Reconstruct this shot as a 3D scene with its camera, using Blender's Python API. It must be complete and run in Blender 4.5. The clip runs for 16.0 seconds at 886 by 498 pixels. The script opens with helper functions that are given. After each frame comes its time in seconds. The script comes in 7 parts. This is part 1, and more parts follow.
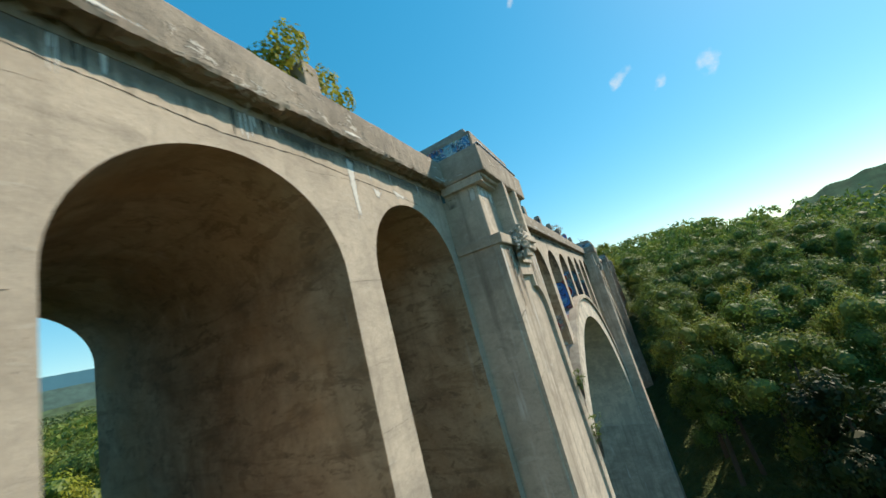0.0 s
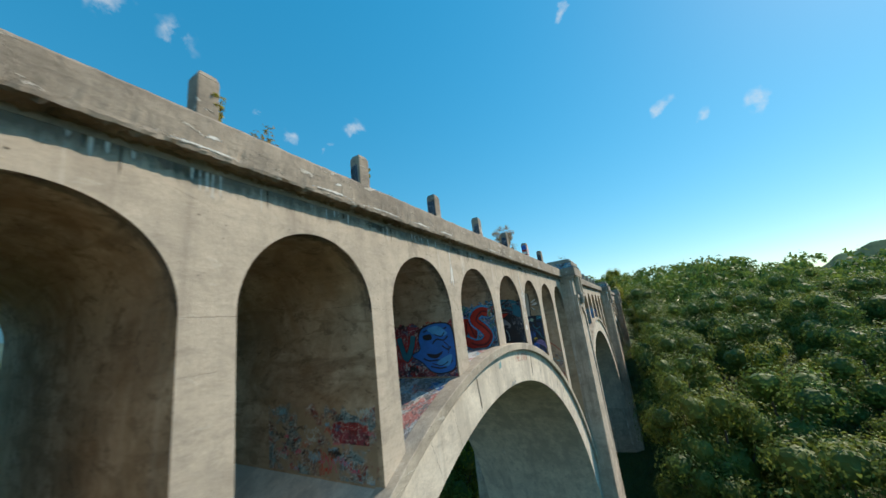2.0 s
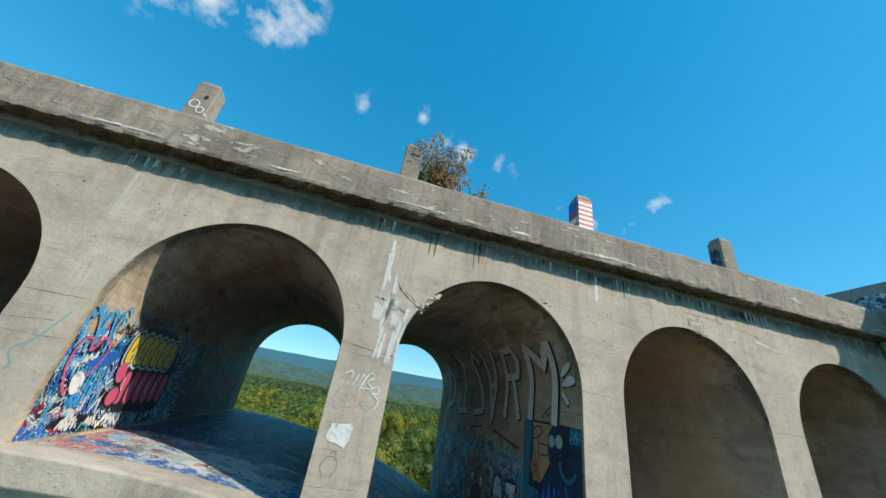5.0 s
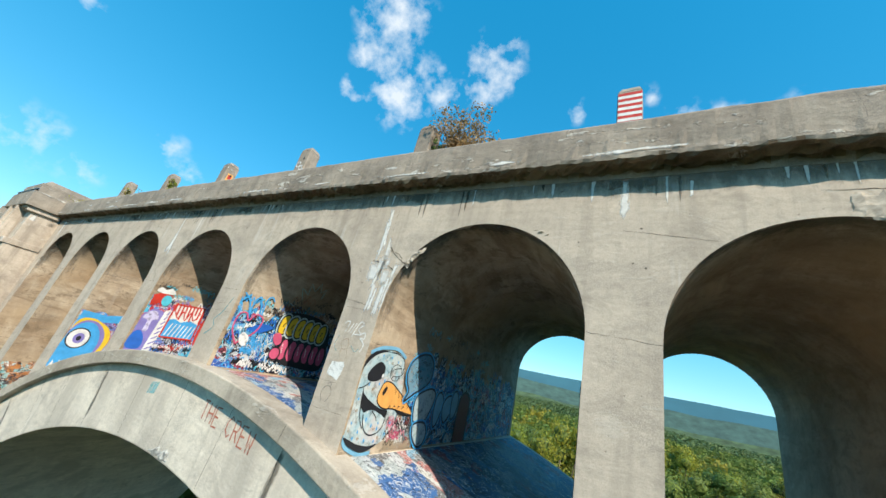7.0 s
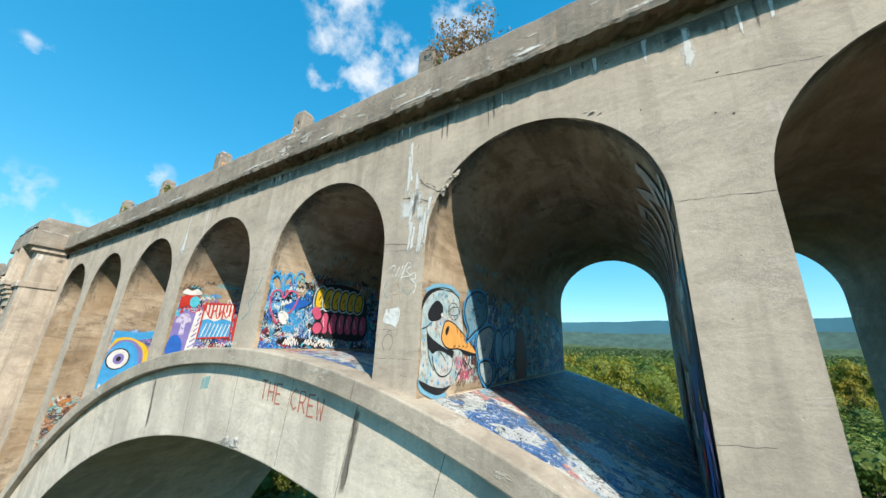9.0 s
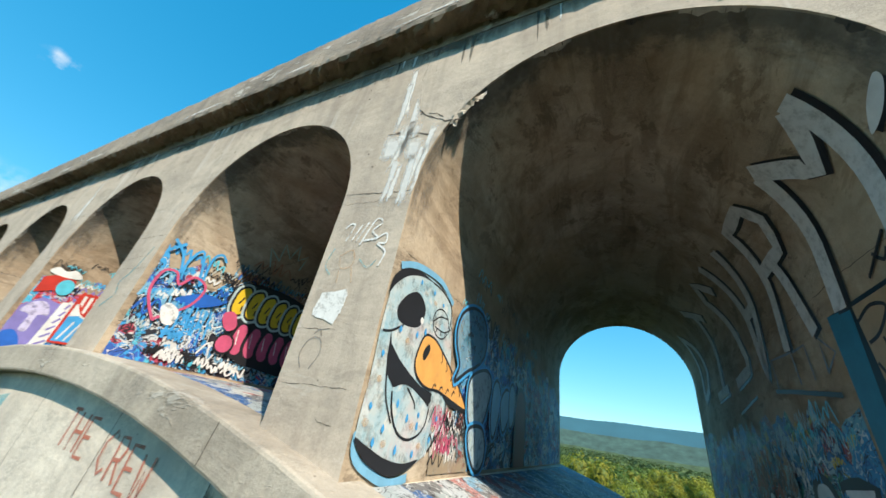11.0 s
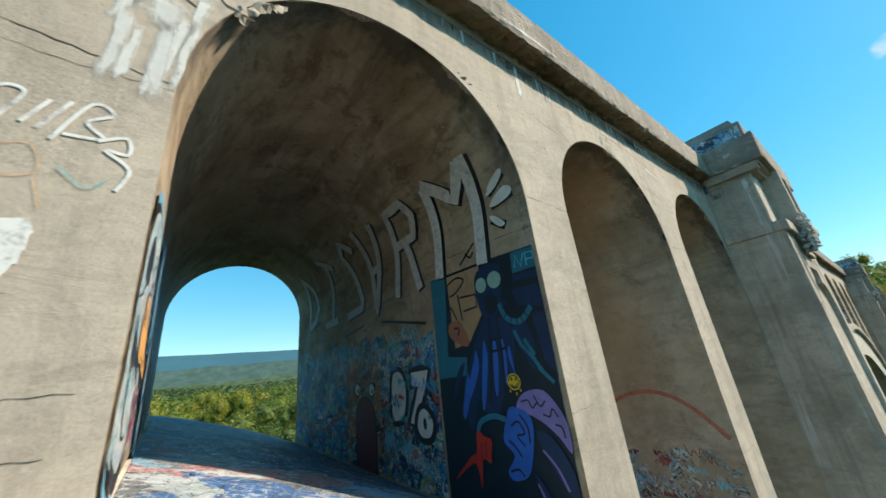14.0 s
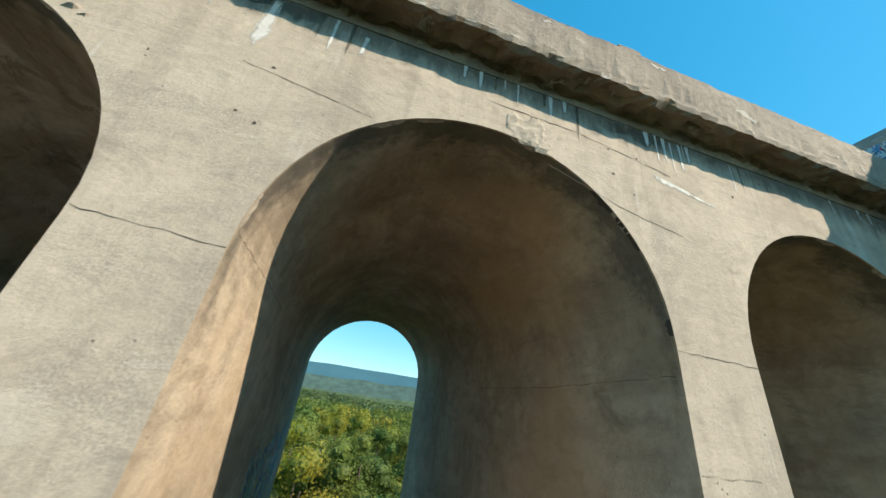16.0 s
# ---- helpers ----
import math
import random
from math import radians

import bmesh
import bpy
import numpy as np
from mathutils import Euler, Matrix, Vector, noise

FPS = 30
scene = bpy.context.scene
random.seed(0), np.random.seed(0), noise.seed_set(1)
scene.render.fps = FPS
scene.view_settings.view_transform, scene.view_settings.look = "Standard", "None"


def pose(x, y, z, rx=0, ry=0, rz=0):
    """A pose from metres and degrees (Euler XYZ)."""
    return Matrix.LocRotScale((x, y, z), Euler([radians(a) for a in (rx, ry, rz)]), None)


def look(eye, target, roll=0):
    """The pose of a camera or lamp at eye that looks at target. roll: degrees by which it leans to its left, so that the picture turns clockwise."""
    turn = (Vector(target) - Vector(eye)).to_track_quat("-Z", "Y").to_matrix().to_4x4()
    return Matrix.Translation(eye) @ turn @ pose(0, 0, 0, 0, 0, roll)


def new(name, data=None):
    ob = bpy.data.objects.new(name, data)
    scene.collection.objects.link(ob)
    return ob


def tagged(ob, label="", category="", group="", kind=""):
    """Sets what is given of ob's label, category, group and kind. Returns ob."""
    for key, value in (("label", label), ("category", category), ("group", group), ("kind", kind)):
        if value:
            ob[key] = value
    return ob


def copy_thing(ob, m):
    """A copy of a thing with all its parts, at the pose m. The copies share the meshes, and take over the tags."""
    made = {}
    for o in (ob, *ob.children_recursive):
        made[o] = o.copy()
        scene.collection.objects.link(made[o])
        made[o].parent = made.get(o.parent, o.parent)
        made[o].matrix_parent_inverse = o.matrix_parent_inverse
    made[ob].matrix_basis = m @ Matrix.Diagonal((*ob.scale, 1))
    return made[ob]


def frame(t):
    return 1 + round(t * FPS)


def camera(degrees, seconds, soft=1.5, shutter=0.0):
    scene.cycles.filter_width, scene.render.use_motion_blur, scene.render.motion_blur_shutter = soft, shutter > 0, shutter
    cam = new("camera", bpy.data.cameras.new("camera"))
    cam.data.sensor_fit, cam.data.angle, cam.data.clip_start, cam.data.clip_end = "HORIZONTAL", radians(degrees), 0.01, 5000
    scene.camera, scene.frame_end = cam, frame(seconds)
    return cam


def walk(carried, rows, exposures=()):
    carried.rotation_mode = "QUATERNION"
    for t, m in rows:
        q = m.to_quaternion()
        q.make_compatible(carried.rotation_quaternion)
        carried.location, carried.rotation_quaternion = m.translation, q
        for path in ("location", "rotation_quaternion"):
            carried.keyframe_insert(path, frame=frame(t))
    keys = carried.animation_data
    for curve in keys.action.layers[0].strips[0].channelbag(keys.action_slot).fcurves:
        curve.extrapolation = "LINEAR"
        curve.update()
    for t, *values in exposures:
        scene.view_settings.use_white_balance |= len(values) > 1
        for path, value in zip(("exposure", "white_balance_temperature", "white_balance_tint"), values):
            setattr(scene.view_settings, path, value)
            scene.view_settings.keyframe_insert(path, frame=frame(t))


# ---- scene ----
cam = camera(104.5, 16.0, 1.5, 0.18)
EXPOSURES = [(0, 0.2, 7250, 11), (1.5, 0.1, 7150, 11), (2.5, 0.0, 6600, 10), (4.2, 0.0, 6380, 8), (6.3, 0.4, 6550, 9), (8.7, 0.4, 6550, 9), (10.8, 0.45, 6650, 9), (13.5, 0.4, 6700, 9),
             (14.5, 0.3, 7200, 11), (15.5, 0.25, 7200, 11), (16, 0.5, 7150, 11)]
PATH = [
    (0, (-31.875, -3.977, 30.209), (-30.111, -3.129, 30.618), -15.5),
    (0.5, (-28.588, -4.4, 30.189), (-26.827, -3.555, 30.619), -15.2),
    (1, (-25.095, -5.075, 30.208), (-23.34, -4.219, 30.639), -13.1),
    (1.5, (-21.195, -5.688, 30.122), (-19.454, -4.815, 30.578), -11.5),
    (2, (-16.9, -6.336, 30.579), (-15.183, -5.415, 31.03), -7.2),
    (2.5, (-12.892, -6.838, 30.554), (-11.219, -5.864, 31.058), -5.4),
    (3, (-8.771, -7.051, 30.461), (-7.2, -5.988, 31.095), -4.5),
    (3.5, (-4.909, -6.98, 30.48), (-3.502, -5.759, 31.208), -1.7),
    (4, (-1.382, -6.852, 30.462), (-0.231, -5.428, 31.268), 1.2),
    (4.2, (-0.102, -6.724, 30.486), (0.918, -5.216, 31.314), 2.8),
    (6.3, (8.64, -5.27, 30.304), (7.935, -3.576, 31.102), 15.1),
    (6.5, (8.917, -5.186, 30.254), (8.113, -3.534, 31.045), 15.4),
    (7, (9.282, -5.154, 30.18), (8.301, -3.575, 30.919), 14.0),
    (7.5, (9.293, -5.202, 30.101), (8.238, -3.647, 30.787), 11.2),
    (8, (9.025, -5.261, 30.026), (7.98, -3.664, 30.625), 6.1),
    (8.5, (8.697, -5.171, 29.692), (7.683, -3.543, 30.26), 2.3),
    (8.7, (8.547, -4.99, 29.572), (7.533, -3.366, 30.15), 2.2),
    (10.8, (6.998, -2.451, 29.246), (6.033, -0.928, 30.113), 9.5),
    (11, (6.788, -2.235, 29.158), (5.916, -0.714, 30.121), 10.3),
    (11.5, (6.361, -2.127, 29.174), (5.92, -0.464, 30.193), 9.4),
    (12, (5.865, -2.267, 29.129), (5.985, -0.523, 30.1), 5.6),
    (12.5, (5.418, -2.51, 29.194), (5.931, -0.773, 30.043), 2.8),
    (13, (5.129, -2.669, 29.324), (5.901, -0.981, 30.069), 0.9),
    (13.5, (5.039, -2.647, 29.328), (5.994, -1.027, 30.009), -0.7),
    (14, (5.235, -2.43, 29.282), (6.416, -0.966, 29.96), -6.6),
    (14.5, (5.964, -2.205, 29.546), (7.379, -0.949, 30.192), -12.3),
    (15, (7.233, -2.176, 29.736), (8.627, -0.923, 30.435), -10.4),
    (15.5, (8.889, -2.247, 30.053), (9.826, -0.698, 30.902), -1.5),
    (16, (10.487, -2.363, 30.459), (10.899, -0.623, 31.355), 7.9),
]
walk(cam, [(t, look(eye, target, roll)) for t, eye, target, roll in PATH],
     exposures=EXPOSURES)

# ---- light ----
SUN_AZ, SUN_EL = -37.0, 38.5
world = bpy.data.worlds.new("sky")
scene.world = world
world.use_nodes = True
wn, wl = world.node_tree.nodes, world.node_tree.links
sky = wn.new("ShaderNodeTexSky")
sky.sky_type, sky.sun_disc = "NISHITA", False
sky.sun_elevation, sky.sun_rotation = radians(SUN_EL), radians(90 - SUN_AZ)
sky.air_density, sky.dust_density, sky.ozone_density = 1.0, 0.1, 2.6
wn["Background"].inputs["Strength"].default_value = 0.15


def wnode(kind, **values):
    n = wn.new("ShaderNode" + kind)
    for k, v in values.items():
        if isinstance(v, bpy.types.NodeSocket):
            wl.new(v, n.inputs[int(k[1:])])
        else:
            n.inputs[int(k[1:])].default_value = v
    return n


def wmath(op, a, b=0.0, kind="Math"):
    n = wnode(kind, i0=a, i1=b)
    n.operation = op
    return n.outputs["Value"] if op in ("DISTANCE", "LENGTH") or kind == "Math" else n.outputs[0]


soft_sky = wnode("Gamma", i0=sky.outputs[0], i1=0.545)
deep = wnode("HueSaturation", i0=0.484, i1=1.98, i2=2.26, i3=1.0, i4=soft_sky.outputs[0])

tint = wn.new("ShaderNodeMix")
tint.data_type, tint.blend_type = "RGBA", "MULTIPLY"
tint.inputs[0].default_value = 1.0
wl.new(deep.outputs[0], tint.inputs[6])
tint.inputs[7].default_value = (0.84, 0.99, 1.02, 1)

# small fair-weather clouds: azimuth, elevation, reach, thickness
CLOUDS = [(145, 51, 0.105, 1.15), (144.6, 46, 0.075, 1.1), (139, 42, 0.1, 1.15), (134.5, 46, 0.075, 1.1), (129.5, 45, 0.06, 1.0), (146, 39.5, 0.045, 0.9), (119.8, 51, 0.09, 1.1), (122.5, 47.5, 0.07, 1.0),
          (176, 14, 0.07, 0.6), (171, 13.5, 0.05, 0.5), (165, 20, 0.05, 0.5), (162, 18, 0.05, 0.5), (100.5, 45.5, 0.035, 0.6), (88.5, 46.5, 0.035, 0.6), (179, 29, 0.03, 0.6),
          (82, 43.5, 0.05, 0.55), (76.5, 42, 0.05, 0.65), (69, 40.5, 0.045, 0.6), (56, 34, 0.02, 0.7), (52, 31.5, 0.024, 0.8), (47, 30, 0.024, 0.9), (41.8, 33, 0.03, 0.85), (7, 47.5, 0.022, 0.9), (0.2, 42.5, 0.022, 0.9), (8, 40.4, 0.012, 0.7), (3, 22.8, 0.012, 0.6), (-9.3, 26, 0.026, 0.75), (-12.7, 23, 0.018, 0.75), (-19, 22, 0.028, 0.9)]
way = wn.new("ShaderNodeTexCoord").outputs["Generated"]
bend = wnode("TexNoise", i0=way, i2=11.0, i3=3.0, i4=0.6)
shift = wn.new("ShaderNodeVectorMath")
shift.operation = "MULTIPLY_ADD"
wl.new(bend.outputs["Color"], shift.inputs[0])
shift.inputs[1].default_value = (0.09, 0.09, 0.05)
wl.new(way, shift.inputs[2])
near_cloud = None
for az, el, reach, thick in CLOUDS:
    d = (math.cos(radians(az)) * math.cos(radians(el)) + 0.045, math.sin(radians(az)) * math.cos(radians(el)) + 0.045, math.sin(radians(el)) + 0.025)
    m = wmath("MULTIPLY", wmath("SUBTRACT", 1.0, wmath("DIVIDE", wmath("DISTANCE", shift.outputs[0], d, "VectorMath"), reach)), thick)
    near_cloud = m if near_cloud is None else wmath("MAXIMUM", near_cloud, m)
puff = wnode("TexNoise", i0=way, i2=17.0, i3=8.0, i4=0.58)
fluff = wmath("ADD", wmath("MULTIPLY", near_cloud, 0.55), wmath("MULTIPLY", wmath("SUBTRACT", puff.outputs["Fac"], 0.5), 2.1))
edge = wnode("MapRange", i0=fluff, i1=0.10, i2=0.75, i3=0.0, i4=0.85)
inside = wnode("MapRange", i0=near_cloud, i1=0.0, i2=0.35, i3=0.0, i4=1.0)
cover = wmath("MULTIPLY", edge.outputs[0], inside.outputs[0])
with_clouds = wn.new("ShaderNodeMix")
with_clouds.data_type = "RGBA"
wl.new(cover, with_clouds.inputs[0])
wl.new(tint.outputs[2], with_clouds.inputs[6])
with_clouds.inputs[7].default_value = (5.0, 5.3, 5.6, 1)
wl.new(with_clouds.outputs[2], wn["Background"].inputs["Color"])
lamp = bpy.data.lights.new("sun", "SUN")
lamp.energy, lamp.angle, lamp.color = 5.0, radians(0.53), (1.0, 0.91, 0.77)
sun = new("sun", lamp)
to_sun = Vector((math.cos(radians(SUN_AZ)) * math.cos(radians(SUN_EL)), math.sin(radians(SUN_AZ)) * math.cos(radians(SUN_EL)), math.sin(radians(SUN_EL))))
sun.matrix_world = look((0, 0, 80), Vector((0, 0, 80)) - to_sun)

# ---- materials ----
class Nodes:
    """A small hand for node materials: m(type, **inputs) makes a node and sets or links its inputs."""
    def __init__(self, name):
        self.mat = bpy.data.materials.new(name)
        self.mat.use_nodes = True
        self.tree = self.mat.node_tree
        self.bsdf = self.tree.nodes["Principled BSDF"]
        self.geo = self.tree.nodes.new("ShaderNodeNewGeometry")
        self.obj = self.tree.nodes.new("ShaderNodeObjectInfo")

    def put(self, sock, value):
        if isinstance(value, bpy.types.NodeSocket):
            self.tree.links.new(value, sock)
        else:
            sock.default_value = value

    def mapped(self, scale=(1, 1, 1), vector=None, shift=(0, 0, 0)):
        n = self.tree.nodes.new("ShaderNodeMapping")
        n.inputs["Scale"].default_value = scale
        n.inputs["Location"].default_value = shift
        self.put(n.inputs["Vector"], vector or self.geo.outputs["Position"])
        return n.outputs[0]

    def noise(self, scale=1.0, detail=4.0, rough=0.55, vector=None, distortion=0.0):
        n = self.tree.nodes.new("ShaderNodeTexNoise")
        n.inputs["Scale"].default_value, n.inputs["Detail"].default_value = scale, detail
        n.inputs["Roughness"].default_value, n.inputs["Distortion"].default_value = rough, distortion
        self.put(n.inputs["Vector"], vector or self.geo.outputs["Position"])
        return n.outputs["Fac"]

    def voronoi(self, scale=1.0, vector=None, out="Color"):
        n = self.tree.nodes.new("ShaderNodeTexVoronoi")
        n.inputs["Scale"].default_value = scale
        self.put(n.inputs["Vector"], vector or self.geo.outputs["Position"])
        return n.outputs[out]

    def ramp(self, fac, stops, mode="LINEAR"):
        n = self.tree.nodes.new("ShaderNodeValToRGB")
        n.color_ramp.interpolation = mode
        e = n.color_ramp.elements
        while len(e) < len(stops):
            e.new(0.5)
        for el, (p, c) in zip(e, stops):
            el.position = p
            el.color = (c, c, c, 1) if isinstance(c, (int, float)) else (*c, 1)
        self.put(n.inputs[0], fac)
        return n.outputs[0]

    def mix(self, fac, a, b, mode="MIX"):
        n = self.tree.nodes.new("ShaderNodeMix")
        n.data_type, n.blend_type = "RGBA", mode
        for sock, v in ((n.inputs[0], fac), (n.inputs[6], a), (n.inputs[7], b)):
            self.put(sock, (*v, 1) if isinstance(v, tuple) and len(v) == 3 else v)
        return n.outputs[2]

    def math(self, op, a, b=0.0):
        n = self.tree.nodes.new("ShaderNodeMath")
        n.operation = op
        self.put(n.inputs[0], a)
        self.put(n.inputs[1], b)
        return n.outputs[0]

    def bump(self, height, strength=0.3, distance=0.02, normal=None):
        n = self.tree.nodes.new("ShaderNodeBump")
        n.inputs["Strength"].default_value, n.inputs["Distance"].default_value = strength, distance
        self.put(n.inputs["Height"], height)
        if normal:
            self.put(n.inputs["Normal"], normal)
        return n.outputs[0]

    def done(self, color=None, rough=0.9, normal=None, **more):
        if color is not None:
            self.put(self.bsdf.inputs["Base Color"], (*color, 1) if isinstance(color, tuple) else color)
        self.put(self.bsdf.inputs["Roughness"], rough)
        if normal:
            self.put(self.bsdf.inputs["Normal"], normal)
        for k, v in more.items():
            self.put(self.bsdf.inputs[k.replace("_", " ")], v)
        return self.mat


def concrete(name, light, dark, stain=0.35, boards=0.5, white=0.0, warm=None, crust=0.0, relief=0.55, smear=0.0, bands=0.0, crown_brown=0.0):
    """Old board-marked concrete: blotches, streaks that run down, form lines, lime crusts, pitted grain."""
    m = Nodes(name)
    blotch = m.noise(0.5, 6, 0.65, distortion=0.6)
    base = m.mix(m.ramp(blotch, [(0.36, 0.0), (0.64, 1.0)]), light, dark)
    patch2 = m.noise(1.7, 5, 0.7, m.mapped((1, 1, 1.6), shift=(3, 1, 7)), 0.8)
    base = m.mix(m.ramp(patch2, [(0.52, 0.0), (0.72, 0.55)]), base, tuple(c * 0.62 for c in dark))
    base = m.mix(m.ramp(patch2, [(0.26, 0.35), (0.42, 0.0)]), base, tuple(min(1.0, c * 1.28) for c in light))
    board = m.noise(1.0, 3, 0.6, m.mapped((0.22, 0.22, 6.5)))
    base = m.mix(0.3 * boards, base, m.ramp(board, [(0.32, 0.45), (0.56, 1.0)]), "MULTIPLY")
    fine = m.noise(11.0, 6, 0.75)
    base = m.mix(0.2, base, m.ramp(fine, [(0.32, 0.3), (0.58, 1.0)]), "MULTIPLY")
    grit = m.noise(55.0, 3, 0.7)
    base = m.mix(0.16, base, m.ramp(grit, [(0.34, 0.35), (0.55, 1.0)]), "MULTIPLY")
    sooty = m.noise(0.75, 5, 0.7, m.mapped((1, 1, 1.5), shift=(6, 3, 11)), 0.4)
    grimy = m.math("MULTIPLY", m.ramp(sooty, [(0.5, 0.0), (0.66, 0.8)]), m.ramp(grit, [(0.36, 1.0), (0.62, 0.15)]))
    base = m.mix(grimy, base, tuple(0.5 * c + 0.04 for c in dark))
    streak = m.noise(1.0, 4, 0.65, m.mapped((2.6, 2.6, 0.16)))
    base = m.mix(m.math("MULTIPLY", m.ramp(streak, [(0.52, 0.0), (0.72, 1.0)]), stain), base, tuple(c * 0.45 for c in dark))
    damp = m.noise(1.0, 4, 0.55, m.mapped((0.85, 0.85, 0.03), shift=(4, 4, 3)))
    base = m.mix(m.math("MULTIPLY", m.ramp(damp, [(0.5, 0.0), (0.62, 1.0)]), bands), base, tuple(c * 0.72 for c in dark))
    if smear:                                # soot and damp dragged along the vault
        drag = m.noise(1.0, 6, 0.68, m.mapped((1.5, 0.32, 1.5), shift=(2, 5, 8)), 0.7)
        base = m.mix(m.math("MULTIPLY", m.ramp(drag, [(0.52, 0.0), (0.6, 1.0)]), smear), base, tuple(c * 0.5 for c in dark))
        spot = m.noise(2.6, 6, 0.72, m.mapped((1, 0.6, 1), shift=(8, 2, 5)), 0.5)
        base = m.mix(m.math("MULTIPLY", m.ramp(spot, [(0.56, 0.0), (0.6, 1.0)]), smear), base, tuple(c * 0.35 for c in dark))
    if crown_brown:                                 # browner towards the crown, the lower edge uneven
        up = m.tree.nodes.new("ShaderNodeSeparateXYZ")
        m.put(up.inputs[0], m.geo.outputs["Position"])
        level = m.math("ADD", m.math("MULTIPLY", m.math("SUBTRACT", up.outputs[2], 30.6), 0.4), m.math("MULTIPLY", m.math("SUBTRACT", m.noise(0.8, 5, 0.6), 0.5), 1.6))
        base = m.mix(m.math("MULTIPLY", m.ramp(level, [(0.1, 0.0), (0.75, 1.0)]), crown_brown), base, (0.17, 0.105, 0.058))
    if warm:
        patch = m.noise(0.28, 4, 0.6, m.mapped(shift=(9, 4, 2)))
        base = m.mix(m.math("MULTIPLY", m.ramp(patch, [(0.5, 0.0), (0.66, 1.0)]), 0.6), base, warm)
    if white:
        run = m.noise(1.0, 4, 0.7, m.mapped((1.9, 1.9, 0.11), shift=(3.3, 0.7, 1.1)))
        where = m.noise(0.9, 2, 0.5, m.mapped(shift=(5, 8, 1)))
        fac = m.math("MULTIPLY", m.ramp(run, [(0.60, 0.0), (0.70, 1.0)]), m.ramp(where, [(0.45, 0.0), (0.6, 1.0)]))
        base = m.mix(m.math("MULTIPLY", fac, white), base, (0.74, 0.73, 0.70))
    scab = m.noise(1.0, 6, 0.7, m.mapped((1.5, 1.5, 4.2), shift=(1, 2, 0.4)), 0.5)
    if crust:
        base = m.mix(m.ramp(scab, [(0.605, 0.0), (0.64, crust)]), base, (0.68, 0.65, 0.59))
    pits = m.voronoi(7.0, out="Distance")
    holes = m.noise(2.2, 2, 0.5, m.mapped(shift=(7, 7, 7)))
    speck = m.math("MULTIPLY", m.ramp(pits, [(0.03, 0.8), (0.09, 0.0)]), m.ramp(holes, [(0.5, 0.0), (0.6, 1.0)]))
    base = m.mix(speck, base, tuple(c * 0.3 for c in dark))
    line = m.noise(1.0, 2, 0.5, m.mapped((0.3, 0.3, 7.0)))
    h = m.math("ADD", m.math("MULTIPLY", fine, 0.55), m.math("MULTIPLY", line, 0.4 * boards))
    h = m.math("ADD", h, m.math("MULTIPLY", patch2, 0.7))
    h = m.math("ADD", h, m.math("MULTIPLY", speck, -0.6))
    h = m.math("ADD", h, m.math("MULTIPLY", m.ramp(scab, [(0.59, 0.0), (0.63, 1.0)]), 0.5 if crust > 0.2 else 0.06))
    return m.done(base, 0.92, m.bump(h, relief, 0.03))


def plain(name, color, rough=0.6, grain=0.25, scale=8.0, metal=0.0, relief=0.15):
    m = Nodes(name)
    n = m.noise(scale, 4, 0.6)
    c = m.mix(grain, color, m.ramp(n, [(0.3, 0.2), (0.7, 1.0)]), "MULTIPLY")
    return m.done(c, rough, m.bump(n, relief, 0.01), Metallic=metal)


WALL = concrete("sunlit_concrete", (0.585, 0.493, 0.396), (0.455, 0.38, 0.305), 0.45, 0.4, 0.5, None, 0.12, 0.4, 0.0, 0.3)
# vaults browner than WALL: stains, with shade and warm bounce put into the colour
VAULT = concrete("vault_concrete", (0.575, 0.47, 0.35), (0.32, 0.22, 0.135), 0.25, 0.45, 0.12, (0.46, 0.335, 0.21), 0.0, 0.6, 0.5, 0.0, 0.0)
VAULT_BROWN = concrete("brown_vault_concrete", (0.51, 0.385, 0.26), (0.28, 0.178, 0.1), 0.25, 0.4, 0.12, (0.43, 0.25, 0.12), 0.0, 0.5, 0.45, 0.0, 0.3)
VAULT_CLEAN_LIT = concrete("clean_lit_vault_concrete", (0.57, 0.465, 0.35), (0.35, 0.265, 0.185), 0.25, 0.4, 0.12, (0.46, 0.32, 0.19), 0.0, 0.5, 0.25)
RING = concrete("arch_concrete", (0.79, 0.70, 0.58), (0.61, 0.535, 0.445), 0.5, 0.3, 0.3, None, 0.06, 0.45, 0.0, 0.8)
PARAPET = concrete("parapet_concrete", (0.41, 0.345, 0.275), (0.24, 0.20, 0.16), 0.4, 0.2, 0.1, None, 0.55, 0.85)
PIERC = concrete("pier_concrete", (0.64, 0.545, 0.445), (0.41, 0.34, 0.27), 0.7, 0.35, 0.9, None, 0.2, 0.4, 0.0, 0.35)
COPING = concrete("coping_concrete", (0.56, 0.485, 0.39), (0.37, 0.315, 0.25), 0.4, 0.2, 0.1, None, 0.3, 0.6, 0.0, 0.3)
# brown underside stain, deepened to carry the shade under the ledge
SOFFIT = concrete("stained_shaded_soffit", (0.27, 0.19, 0.12), (0.13, 0.09, 0.055), 0.3, 0.0, 0.0, (0.32, 0.25, 0.17), 0.4, 1.0)
STRAP_SHADE = plain("strap_shade", (0.025, 0.025, 0.028), 0.6, 0.4, 12)
RUST = plain("galvanised_metal", (0.32, 0.35, 0.38), 0.35, 0.4, 20, 0.9)


